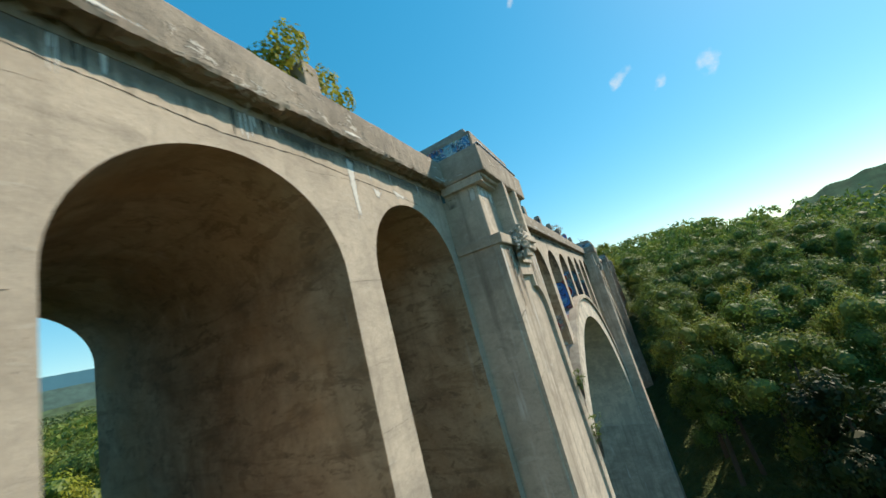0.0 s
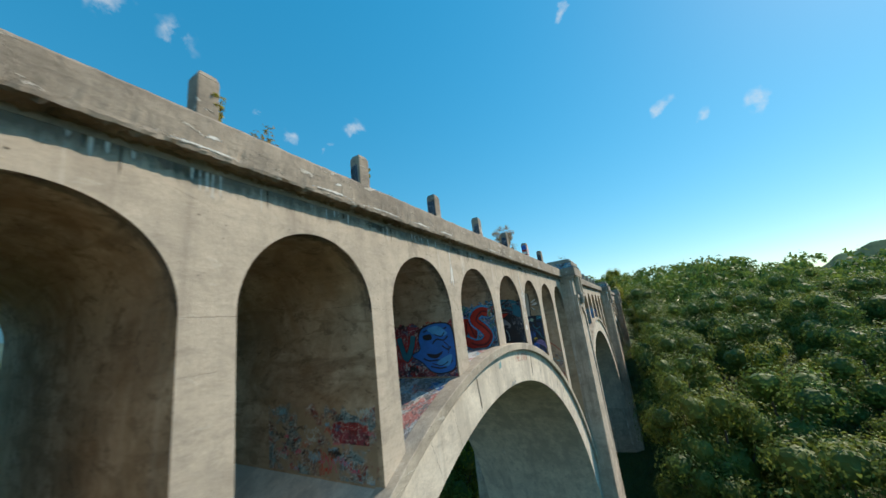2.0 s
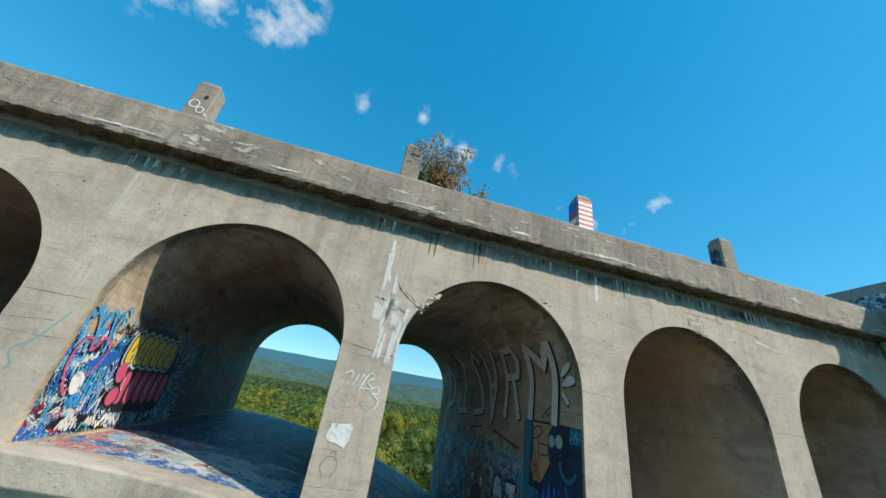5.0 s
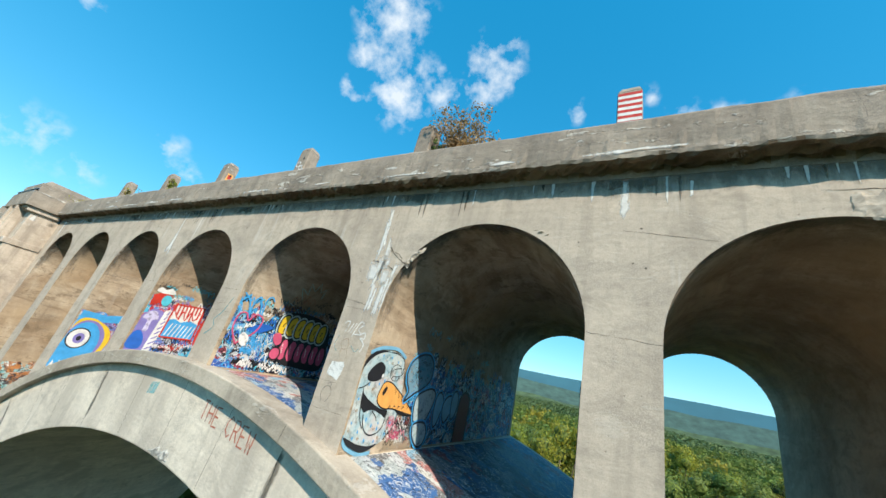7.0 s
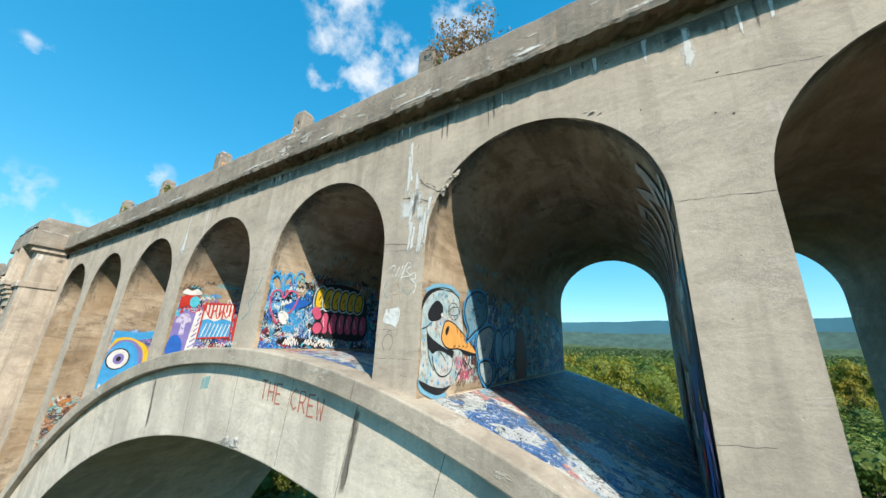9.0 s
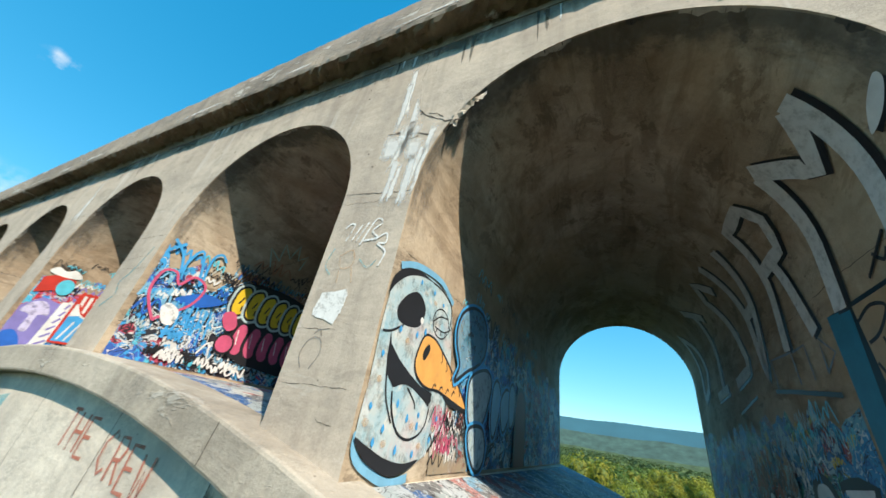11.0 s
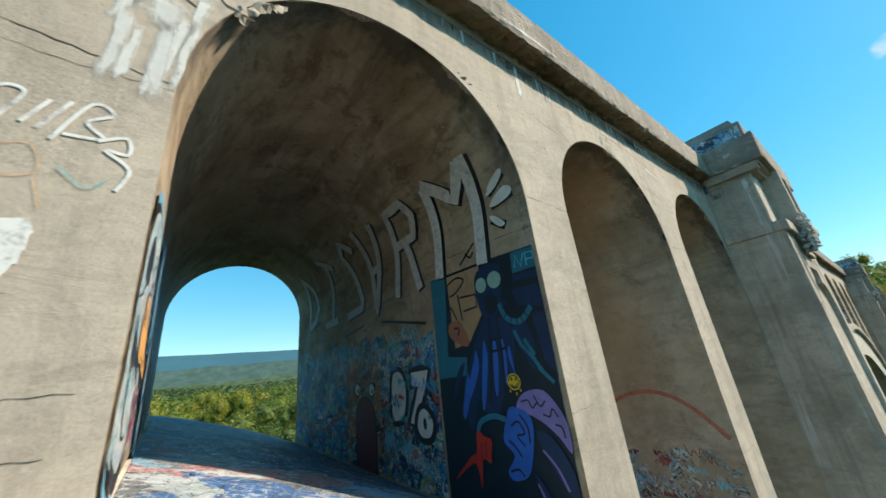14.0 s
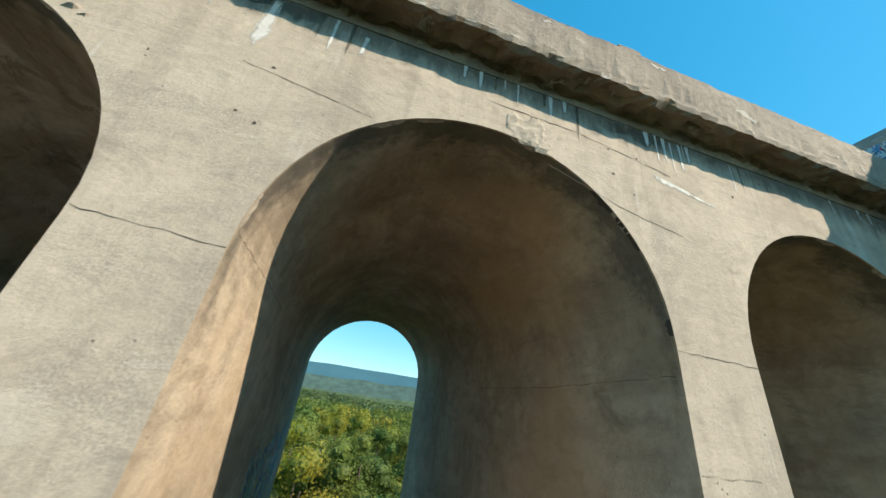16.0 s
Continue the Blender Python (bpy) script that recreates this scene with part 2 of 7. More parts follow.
def leaf(name, a, b, thin=0.35):
    m = Nodes(name)
    n = m.noise(0.11, 3, 0.65)
    c = m.mix(m.ramp(n, [(0.38, 0.0), (0.62, 1.0)]), a, b)
    c = m.mix(0.35, c, m.ramp(m.noise(0.6, 3, 0.6), [(0.35, 0.45), (0.62, 1.0)]), "MULTIPLY")
    hue = m.tree.nodes.new("ShaderNodeHueSaturation")
    m.put(hue.inputs["Color"], c)
    m.put(hue.inputs["Hue"], m.math("ADD", m.math("MULTIPLY", m.obj.outputs["Random"], 0.035), 0.478))
    m.put(hue.inputs["Value"], m.math("ADD", m.math("MULTIPLY", m.geo.outputs["Random Per Island"], 0.5), 0.75))
    tr = m.tree.nodes.new("ShaderNodeBsdfTranslucent")
    m.put(tr.inputs[0], hue.outputs[0])
    mx = m.tree.nodes.new("ShaderNodeMixShader")
    mx.inputs[0].default_value = thin
    m.done(hue.outputs[0], 0.62, None, Specular_IOR_Level=0.3)
    m.tree.links.new(m.bsdf.outputs[0], mx.inputs[1])
    m.tree.links.new(tr.outputs[0], mx.inputs[2])
    m.tree.links.new(mx.outputs[0], m.tree.nodes["Material Output"].inputs[0])
    return m.mat


LEAF = leaf("summer_leaves", (0.085, 0.15, 0.034), (0.22, 0.28, 0.055), 0.4)
LEAF_LIME = leaf("lime_green_leaves", (0.24, 0.30, 0.035), (0.36, 0.35, 0.045), 0.5)
# LEAF darkened: the shade over the lower valley put into the colour
LEAF_SHADED = leaf("shaded_leaves", (0.016, 0.032, 0.007), (0.035, 0.055, 0.010), 0.2)
LEAF_GOLD = leaf("turning_leaves", (0.23, 0.25, 0.034), (0.35, 0.31, 0.04), 0.4)
# far woods: distance haze painted into the leaf colour
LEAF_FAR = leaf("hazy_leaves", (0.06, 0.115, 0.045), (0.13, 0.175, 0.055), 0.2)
# darker than LEAF: the shade between the leaves put into the core's colour
LEAF_CORE = leaf("shaded_inner_leaves", (0.06, 0.105, 0.022), (0.13, 0.17, 0.034), 0.0)
LEAF_RUST = leaf("autumn_leaves", (0.40, 0.26, 0.12), (0.30, 0.28, 0.11))
BARK = plain("bark", (0.13, 0.10, 0.075), 0.9, 0.6, 14, 0, 0.6)


def forest_floor():
    m = Nodes("forest_floor")
    n = m.noise(0.09, 6, 0.7)
    c = m.ramp(n, [(0.3, (0.035, 0.06, 0.012)), (0.5, (0.06, 0.09, 0.018)), (0.7, (0.10, 0.12, 0.025))])
    return m.done(c, 0.95, m.bump(m.noise(0.12, 6, 0.75), 1.0, 6.0))


FLOOR = forest_floor()
# RIDGE, NEAR_RIDGE, HAZE_RIDGE: aerial haze put into the base colour
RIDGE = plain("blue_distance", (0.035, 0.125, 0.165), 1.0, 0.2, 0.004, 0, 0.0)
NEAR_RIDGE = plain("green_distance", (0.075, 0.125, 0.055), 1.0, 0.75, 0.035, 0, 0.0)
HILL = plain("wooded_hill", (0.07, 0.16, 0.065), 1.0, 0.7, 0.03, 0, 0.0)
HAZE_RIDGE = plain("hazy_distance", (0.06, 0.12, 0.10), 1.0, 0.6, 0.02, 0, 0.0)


def crusted(name, color, cut=0.5):
    """A lime bloom: ragged, thin, partly worn through."""
    m = Nodes(name)
    a = m.noise(1.0, 5, 0.7, m.mapped((5.0, 5.0, 1.2)))
    b = m.noise(7.0, 4, 0.7)
    see = m.math("MULTIPLY", m.ramp(a, [(cut - 0.04, 0.0), (cut + 0.2, 1.0)]), m.ramp(b, [(0.3, 0.35), (0.52, 0.95)]))
    return m.done(m.mix(0.3, color, m.ramp(b, [(0.3, 0.4), (0.7, 1.0)]), "MULTIPLY"), 0.9, m.bump(b, 0.3, 0.01), Alpha=see)


def film(name, color, cut=0.58, most=0.9):
    """Lime or grime that thins out raggedly towards its edge (attribute "body": 1 inside, 0 at the rim)."""
    m = Nodes(name)
    body = m.tree.nodes.new("ShaderNodeAttribute")
    body.attribute_name = "body"
    a = m.noise(1.0, 6, 0.72, m.mapped((6.0, 6.0, 1.1)), 0.3)
    b = m.noise(9.0, 5, 0.75)
    thick = m.math("ADD", m.math("ADD", m.math("MULTIPLY", a, 0.75), m.math("MULTIPLY", b, 0.35)), m.math("MULTIPLY", body.outputs["Fac"], 0.45))
    see = m.math("MULTIPLY", m.ramp(thick, [(cut, 0.0), (cut + 0.22, most)]), m.ramp(body.outputs["Fac"], [(0.0, 0.0), (0.12, 1.0)]))
    return m.done(m.mix(0.35, color, m.ramp(b, [(0.3, 0.35), (0.7, 1.0)]), "MULTIPLY"), 0.92, m.bump(b, 0.3, 0.01), Alpha=see)


BLOOM = film("lime_bloom", (0.78, 0.76, 0.72), 0.62)
WEEP = crusted("blue_weep", (0.07, 0.19, 0.28), 0.15)
SOOT = film("dark_weep", (0.16, 0.14, 0.115), 0.62, 0.65)
LIMEWASH = film("lime_wash", (0.8, 0.79, 0.76), 0.64, 0.78)
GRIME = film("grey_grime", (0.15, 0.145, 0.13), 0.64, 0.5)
OCHRE = film("rust_stain", (0.62, 0.42, 0.2), 0.6, 0.8)

# ---- builders ----
def mesh_ob(name, bm, material, parent=None, label="", smooth=False):
    bmesh.ops.recalc_face_normals(bm, faces=bm.faces[:])
    me = bpy.data.meshes.new(name)
    bm.to_mesh(me)
    bm.free()
    if smooth:
        me.shade_smooth()
    for mt in (material if isinstance(material, (list, tuple)) else [material]):
        me.materials.append(mt)
    ob = new(name, me)
    if parent:
        ob.parent = parent
    if label:
        ob["label"] = label
    return ob


def part(name, bm, material, parent, label="", smooth=False):
    return mesh_ob(name, bm, material, parent, label, smooth)


def thing(name, label, category, at=(0, 0, 0), group="", kind=""):
    ob = new(name)
    ob.location = at
    return tagged(ob, label, category, group, kind)


def extrude_yz(points, x0, x1, bm=None, cuts=1):
    bm = bm or bmesh.new()
    rows = [[bm.verts.new((x0 + (x1 - x0) * c / cuts, y, z)) for y, z in points] for c in range(cuts + 1)]
    bm.faces.new(rows[0])
    bm.faces.new(rows[-1][::-1])
    for r, s in zip(rows, rows[1:]):
        for i in range(len(points)):
            j = (i + 1) % len(points)
            bm.faces.new((r[j], r[i], s[i], s[j]))
    return bm


def box(x0, x1, y0, y1, z0, z1, bevel=0.0, bm=None, taper=0.0):
    bm = bm or bmesh.new()
    v = [bm.verts.new((x, y, z)) for z, t in ((z0, 0.0), (z1, taper)) for x, y in ((x0 + t, y0 + t), (x1 - t, y0 + t), (x1 - t, y1 - t), (x0 + t, y1 - t))]
    fs = [bm.faces.new([v[i] for i in q]) for q in ((3, 2, 1, 0), (4, 5, 6, 7), (0, 1, 5, 4), (1, 2, 6, 5), (2, 3, 7, 6), (3, 0, 4, 7))]
    if bevel:
        bmesh.ops.bevel(bm, geom=list({e for f in fs for e in f.edges}), offset=bevel, segments=2, affect="EDGES", profile=0.6)
    return bm


def worn(ob, width=0.035):
    """Rounded arrises."""
    m = ob.modifiers.new("edges", "BEVEL")
    m.width, m.segments, m.limit_method, m.angle_limit = width, 2, "ANGLE", radians(40)
    return ob


# ---- the viaduct ----
BAY, HALF, SPRING = 4.57, 1.825, 31.30      # spandrel bays: pitch, half opening, springing
WIDE = 10.4                                 # across the deck
PITCH = 40.7                                # pier to pier
RC, RO, RI = 9.45, 20.0, 18.0               # the great arch: centre height, outer and inner radius
TOP = 34.82                                 # parapet top


def outer(x):
    return RC + math.sqrt(max(RO * RO - x * x, 1.0))


def front(segments, top, y0, y1, mats=(0, 0)):
    """A wall from y0 to y1 under a level top; its lower edge runs along segments (x0, z0, x1, z1), with upright steps between them."""
    bm = bmesh.new()
    stops = {}
    for x0, z0, x1, z1 in segments:
        for x, z in ((x0, z0), (x1, z1)):
            stops.setdefault(round(x, 5), set()).add(round(z, 5))
    made = {}
    def v(x, z):
        k = (round(x, 5), round(z, 5))
        if k not in made:
            made[k] = bm.verts.new((k[0], y0, k[1]))
        return made[k]
    for x0, z0, x1, z1 in segments:
        up = [v(x1, z) for z in sorted(stops[round(x1, 5)]) if z > z1 + 1e-4]
        down = [v(x0, z) for z in sorted(stops[round(x0, 5)], reverse=True) if z > z0 + 1e-4]
        bm.faces.new([v(x0, z0), v(x1, z1), *up, v(x1, top), v(x0, top), *down])
    got = bmesh.ops.extrude_face_region(bm, geom=bm.faces[:], use_keep_orig=True)
    for e in got["geom"]:
        if isinstance(e, bmesh.types.BMVert):
            e.co.y = y1
    bmesh.ops.recalc_face_normals(bm, faces=bm.faces[:])
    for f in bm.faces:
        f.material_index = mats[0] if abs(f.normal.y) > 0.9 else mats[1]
    return bm


SPLAY = 0.0115                              # one side of each vault opens out as it runs back
RISE = 0.03                                 # the deck falls a little towards the sunny side


def lean(bm):
    for vert in bm.verts:
        vert.co.z += RISE * vert.co.y
    return bm


def spandrel(cx, bay=BAY, half=HALF, end=0.95, spring=SPRING):
    """The pierced wall over one great arch, its eight vaults running right across."""
    segs = []
    n = 28
    for i in range(8):
        c = (i - 3.5) * bay
        l, r = c - half, c + half
        if i == 0:
            segs.append((cx + l - end, outer(l - end) - 0.3, cx + l, outer(l) - 0.3))
        for k in range(n):
            a, b = math.pi * (1 - k / n), math.pi * (1 - (k + 1) / n)
            segs.append((cx + c + half * math.cos(a), spring + half * math.sin(a), cx + c + half * math.cos(b), spring + half * math.sin(b)))
        right = r + (0.9 if i == 7 else bay - 2 * half)
        segs.append((cx + r, outer(r) - 0.3, cx + right, outer(right) - 0.3))
    bm = lean(front(segs, 33.95, 0.0, WIDE, (0, 1)))
    for v in bm.verts:
        if v.co.y > 1:
            for i in range(8):
                t = (cx + (i - 3.5) * bay - v.co.x) / half
                if 0 < t < 1.001:
                    v.co.x -= SPLAY * v.co.y * t
    for f in bm.faces:                       # the last two vaults take cleaner concrete, lightened for bounced light
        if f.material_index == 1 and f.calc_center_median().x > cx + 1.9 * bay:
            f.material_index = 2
    ob = mesh_ob("spandrel_wall", bm, [WALL, VAULT, VAULT_CLEAN_LIT] if cx > -20 else [WALL, VAULT_BROWN, VAULT_BROWN])
    return worn(tagged(ob, "pale board-marked concrete wall pierced by eight round-headed vaults", "viaduct wall", "viaduct", "structure"), 0.04)


def ring(cx, r0, r1, y0, y1, name, label, mat, x_half=18.75, n=72):
    def arc(r):
        a = math.asin(min(x_half / r, 1.0))
        return [(cx + r * math.sin(-a + 2 * a * k / n), RC + r * math.cos(-a + 2 * a * k / n)) for k in range(n + 1)]
    bm = bmesh.new()
    o, i = arc(r1), arc(r0)
    loops = [[bm.verts.new((x, y, z)) for x, z in line] for line, y in ((o, y0), (i, y0), (i, y1), (o, y1))]
    for a, b in zip(loops, loops[1:] + loops[:1]):
        for k in range(n):
            bm.faces.new((a[k], a[k + 1], b[k + 1], b[k]))
    lean(bm)
    return tagged(worn(mesh_ob(name, bm, mat), 0.03), label, "arch", "viaduct", "structure")


def great_arch(cx):
    ring(cx, RI, RO - 0.05, -0.08, WIDE + 0.08, "arch_ring", "great round concrete arch, streaked grey, carrying the pierced wall", RING)
    ring(cx, RO - 0.36, RO, -0.28, 0.3, "arch_coping", "weathered projecting concrete lip along the arch's back", COPING)


def parapet(x0, x1, side=0):
    prof = [(-0.33, TOP - 0.04), (-0.345, 34.5), (-0.345, 34.18), (-0.35, 34.11), (-0.335, 34.05), (-0.28, 34.03), (-0.2, 34.05), (-0.12, 34.02), (-0.06, 34.04), (-0.02, 34.0), (-0.01, 33.9), (0.6, 33.9), (0.6, TOP + 0.02), (0.1, TOP + 0.03), (-0.3, TOP + 0.01)]
    if side:
        prof = [(WIDE - y, z) for y, z in prof]
    chips = random.Random(int(x0) + side)
    bm = extrude_yz(prof, x0, x1, cuts=90 if side else 420)
    for v in bm.verts:
        x, z = v.co.x, v.co.z
        n = noise.noise((x * 2.3, v.co.y * 3 + 9 * side, z * 3))
        f = noise.noise((x * 7.0, v.co.y * 8, z * 9))
        k = noise.noise((x * 0.7, 5.0, side))
        if side:
            continue
        if z < 34.06 and -0.3 < v.co.y < -0.01:     # the flaking underside
            v.co.z += 0.07 * f + 0.035 * n + chips.uniform(-0.035, 0.035)
            v.co.y += chips.uniform(-0.02, 0.02)
        elif 34.02 < z < 34.2:                      # the broken lower arris
            v.co.y += 0.02 * f + 0.03 * max(0.0, n - 0.25) + chips.uniform(-0.008, 0.008)
            v.co.z += 0.02 * f + 0.04 * max(0.0, n - 0.2) + chips.uniform(-0.012, 0.012)
        elif z > 34.7:
            v.co.z += 0.02 * n + 0.03 * min(0.0, f)
            v.co.y += 0.02 * f if v.co.y < 0 else 0.0
    bmesh.ops.recalc_face_normals(bm, faces=bm.faces[:])
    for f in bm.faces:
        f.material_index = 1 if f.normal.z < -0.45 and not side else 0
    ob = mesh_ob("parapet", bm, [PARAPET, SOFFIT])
    return tagged(ob, "grey weathered concrete parapet with a crumbling lower ledge", "parapet", "viaduct", "structure")


def deck(x0, x1):
    ob = mesh_ob("deck", box(x0, x1, 0.6, WIDE - 0.6, 33.7, 34.3), PARAPET)
    return tagged(ob, "overgrown concrete deck between the parapets", "deck", "viaduct", "structure")


PIERS = [-20.71 + PITCH * k for k in (-1, 0, 1, 2, 3)]
HP = 2.05                                   # half the width of a pier


def chip(bm, seed, depth=0.05, scale=2.2):
    """Nibbled arrises: pushes the corners of a block in here and there."""
    for v in bm.verts:
        n = noise.noise((v.co.x * scale, v.co.y * scale + seed, v.co.z * scale))
        if n > 0.1:
            v.co.y += depth * n
            v.co.z += 0.4 * depth * n
    return bm


def pier(px):
    """One pier with its pilaster on both faces: sunk panel, band, corbelled middle piece and stepped cap."""
    h = HP
    body = bmesh.new()
    box(px - h, px + h, -1.15, WIDE + 1.15, 0.0, 34.2, 0.05, body)
    for v in body.verts:
        if v.co.z < 5:
            v.co.x += 0.35 * (1 if v.co.x > px else -1)
            v.co.y += 0.35 * (1 if v.co.y > 5 else -1)
            v.co.z -= 12
    top = tagged(mesh_ob("pier", body, PIERC), "tall battered concrete pier between two arches", "pier", "viaduct", "structure")
    for s in (0, 1):
        def f(y):
            return WIDE - y if s else y
        def slab(name, x0, x1, y0, y1, z0, z1, mat=PIERC, bevel=0.03, taper=0.0, cuts=0):
            a, b = sorted((f(y0), f(y1)))
            bm = box(x0, x1, a, b, z0, z1, bevel, taper=taper)
            if cuts:
                bmesh.ops.subdivide_edges(bm, edges=[e for e in bm.edges if abs(e.verts[0].co.x - e.verts[1].co.x) > 0.5], cuts=cuts)
                if not s:
                    chip(bm, px + z0)
            return part(name, bm, mat, top)
        # sunk panel with a narrow neck and round shoulders
        r, t = 1.54, 0.7
        arc = [(t + (r - t) * math.cos(a * math.pi / 16), 29.75 + 0.85 * math.sin(a * math.pi / 16)) for a in range(9)]
        segs = [(px - h, 8.0, px - r, 8.0)]
        segs += [(px - x0, z0, px - x1, z1) for (x0, z0), (x1, z1) in zip(arc, arc[1:])]
        segs += [(px - t, 31.0, px + t, 31.0)]
        segs += [(px + x1, z1, px + x0, z0) for (x0, z0), (x1, z1) in reversed(list(zip(arc, arc[1:])))]
        segs += [(px + r, 8.0, px + h, 8.0)]
        bm = front(segs, 31.9, f(-1.31), f(-1.12))
        worn(part("panel_surround", bm, PIERC, top), 0.025)
        slab("band", px - h - 0.06, px - 0.72, -1.44, -1.1, 31.9, 32.2, cuts=14)
        slab("band", px + 0.86, px + h + 0.06, -1.44, -1.1, 31.9, 32.2, cuts=10)
        slab("side_band", px - h - 0.08, px - h + 0.1, -1.1, -0.02, 31.9, 32.2)
        slab("side_band", px + h - 0.1, px + h + 0.08, -1.1, -0.02, 31.9, 32.2)
        # the middle piece: sill and stepped corbel, two uprights, a sunk panel between
        slab("corbel", px - 0.68, px + 1.00, -1.72, -1.1, 32.02, 32.24, cuts=10)
        slab("corbel", px - 0.60, px + 0.92, -1.62, -1.1, 31.82, 32.03)
        slab("corbel", px - 0.52, px + 0.84, -1.52, -1.1, 31.6, 31.83)
        slab("corbel", px - 0.44, px + 0.76, -1.42, -1.1, 31.36, 31.61)
        slab("sill", px - 0.68, px + 0.96, -1.62, -1.1, 32.22, 32.42, cuts=8)
        slab("upright", px - 0.68, px - 0.40, -1.6, -1.1, 32.4, 34.02)
        slab("upright", px + 0.68, px + 0.96, -1.6, -1.1, 32.4, 34.02)
        slab("sunk_panel", px - 0.41, px + 0.69, -1.4, -1.1, 32.4, 34.02)
        for x0, x1 in ((px - h - 0.02, px - 0.73), (px + 0.89, px + h + 0.02)):
            slab("moulding", x0, x1, -1.34, -1.1, 33.82, 34.02, cuts=8)
            slab("moulding", x0 - 0.06, x1 + 0.06, -1.45, -1.1, 33.92, 34.04)
        slab("cap", px - h - 0.2, px + h + 0.28, -1.6, 1.2, 34.02, 34.86, PARAPET, 0.05, cuts=24)
        slab("side_moulding", px - h - 0.14, px - h + 0.1, -1.4, -0.1, 33.78, 34.04)
        slab("side_moulding", px + h - 0.1, px + h + 0.14, -1.4, -0.1, 33.78, 34.04)
        slab("cap_block", px - h + 0.1, px + h - 0.35, -1.42, 1.1, 34.84, 35.5, PARAPET, 0.05)
        slab("cap_block", px - h + 0.2, px + h - 0.5, -1.3, 1.0, 35.48, 35.76, PARAPET, 0.05, 0.1)
    part("strap", box(px - h + 0.15, px + h + 0.05, -1.56, -1.44, 35.01, 35.05, 0.01), RUST, top, "bare metal strap along the cap")
    # black strip painted in place of the strap's shaded lower side
    part("strap_shadow_gap", box(px - h + 0.2, px + h - 0.35, -1.53, -1.42, 34.86, 35.0), STRAP_SHADE, top, "dark strip standing for the shade under the strap")
    return top


SPANS = (-PITCH, 0.0, PITCH, 2 * PITCH)
for cx in SPANS:
    if cx < 0:
        spandrel(cx + 0.62, 4.35, 1.75, 1.4, SPRING + 0.12)   # this span's bays are a little closer
    else:
        spandrel(cx)
    great_arch(cx)
    for side in (0, 1):
        parapet(cx - PITCH / 2 + 1.6, cx + PITCH / 2 - 2.3, side)
    deck(cx - PITCH / 2, cx + PITCH / 2)
for px in PIERS:
    pier(px)


def post():
    top = thing("railing_post", "squat weathered concrete railing post on the parapet", "post", group="railing posts")
    bm = box(-0.21, 0.21, -0.2, 0.2, 0, 1.31, 0.03)
    box(-0.21, 0.21, -0.2, 0.2, 1.31, 1.45, 0.02, bm, 0.06)
    part("shaft", bm, PARAPET, top)
    return top


first_post = post()
first_post.location = (-3 * BAY, 0.47, TOP)
for cx in SPANS:
    for k in range(-3, 4):
        if (cx, k) != (0.0, -3):
            copy_thing(first_post, pose(cx + k * BAY, 0.47, TOP, 0, 0, random.Random(k * 7 + int(cx)).uniform(-3, 3)))


def rail(x0, x1):
    top = tagged(mesh_ob("handrail", tube([(x0, 0.12, TOP + 0.34), (x1, 0.24, TOP + 0.2)], 0.04), RUST), "bare metal handrail pipe lying along the parapet", "handrail")
    return top


def tube(pts, r, n=10):
    bm = bmesh.new()
    rows = [[bm.verts.new((x, y + r * math.cos(6.283 * k / n), z + r * math.sin(6.283 * k / n))) for k in range(n)] for x, y, z in pts]
    for a, b in zip(rows, rows[1:]):
        for k in range(n):
            bm.faces.new((a[k], a[(k + 1) % n], b[(k + 1) % n], b[k]))
    bm.faces.new(rows[0])
    bm.faces.new(rows[-1][::-1])
    return bm


rail(-18.3, -3 * BAY - 0.2)

# ---- land ----
def ground(x, y):
    """Height of the valley and its hills."""
    up = max(0.0, x - 34.0 - 0.10 * y)
    z = 29.5 * (1 - math.exp(-((up / 62.0) ** 1.5)))
    sunny = min(1.0, max(0.0, (-y - 2.0) / 5.0))
    z += sunny * (31.0 * (1 - math.exp(-((max(0.0, x - 8.0) / 105.0) ** 1.5))) - z)
    if y < -25:
        z *= math.exp(-((-y - 25) / 80.0) ** 2)
    if y > 20:
        z *= math.exp(-((y - 20) / 170.0) ** 2) if y < 900 else 0.0
        z += 7.0 * min(1.0, (y - 20) / 25.0) + 0.022 * (y - 20) + 30.0 * max(0.0, min(1.0, (y - 900) / 1400.0))
    z += 2.5 * noise.noise((x * 0.008, y * 0.008, 0.3)) + 15.0 * noise.noise((x * 0.0022, y * 0.0022, 2.0)) * min(1.0, (abs(x) + abs(y)) / 900.0)
    return z - 2.0


def land():
    bm = bmesh.new()
    def axis(lo, hi):
        out, s = [0.0], 8.0
        while out[-1] < hi:
            out.append(out[-1] + s)
            s *= 1.045
        neg, s = [0.0], 8.0
        while neg[-1] > lo:
            neg.append(neg[-1] - s)
            s *= 1.045
        return sorted(set(neg + out))
    xs, ys = axis(-3200, 4200), axis(-3200, 4200)
    grid = [[bm.verts.new((x, y, ground(x, y))) for x in xs] for y in ys]
    for r, s in zip(grid, grid[1:]):
        for i in range(len(xs) - 1):
            bm.faces.new((r[i], r[i + 1], s[i + 1], s[i]))
    return tagged(mesh_ob("ground", bm, FLOOR, smooth=True), "wooded valley floor rising to green hills", "ground", kind="structure")


land()


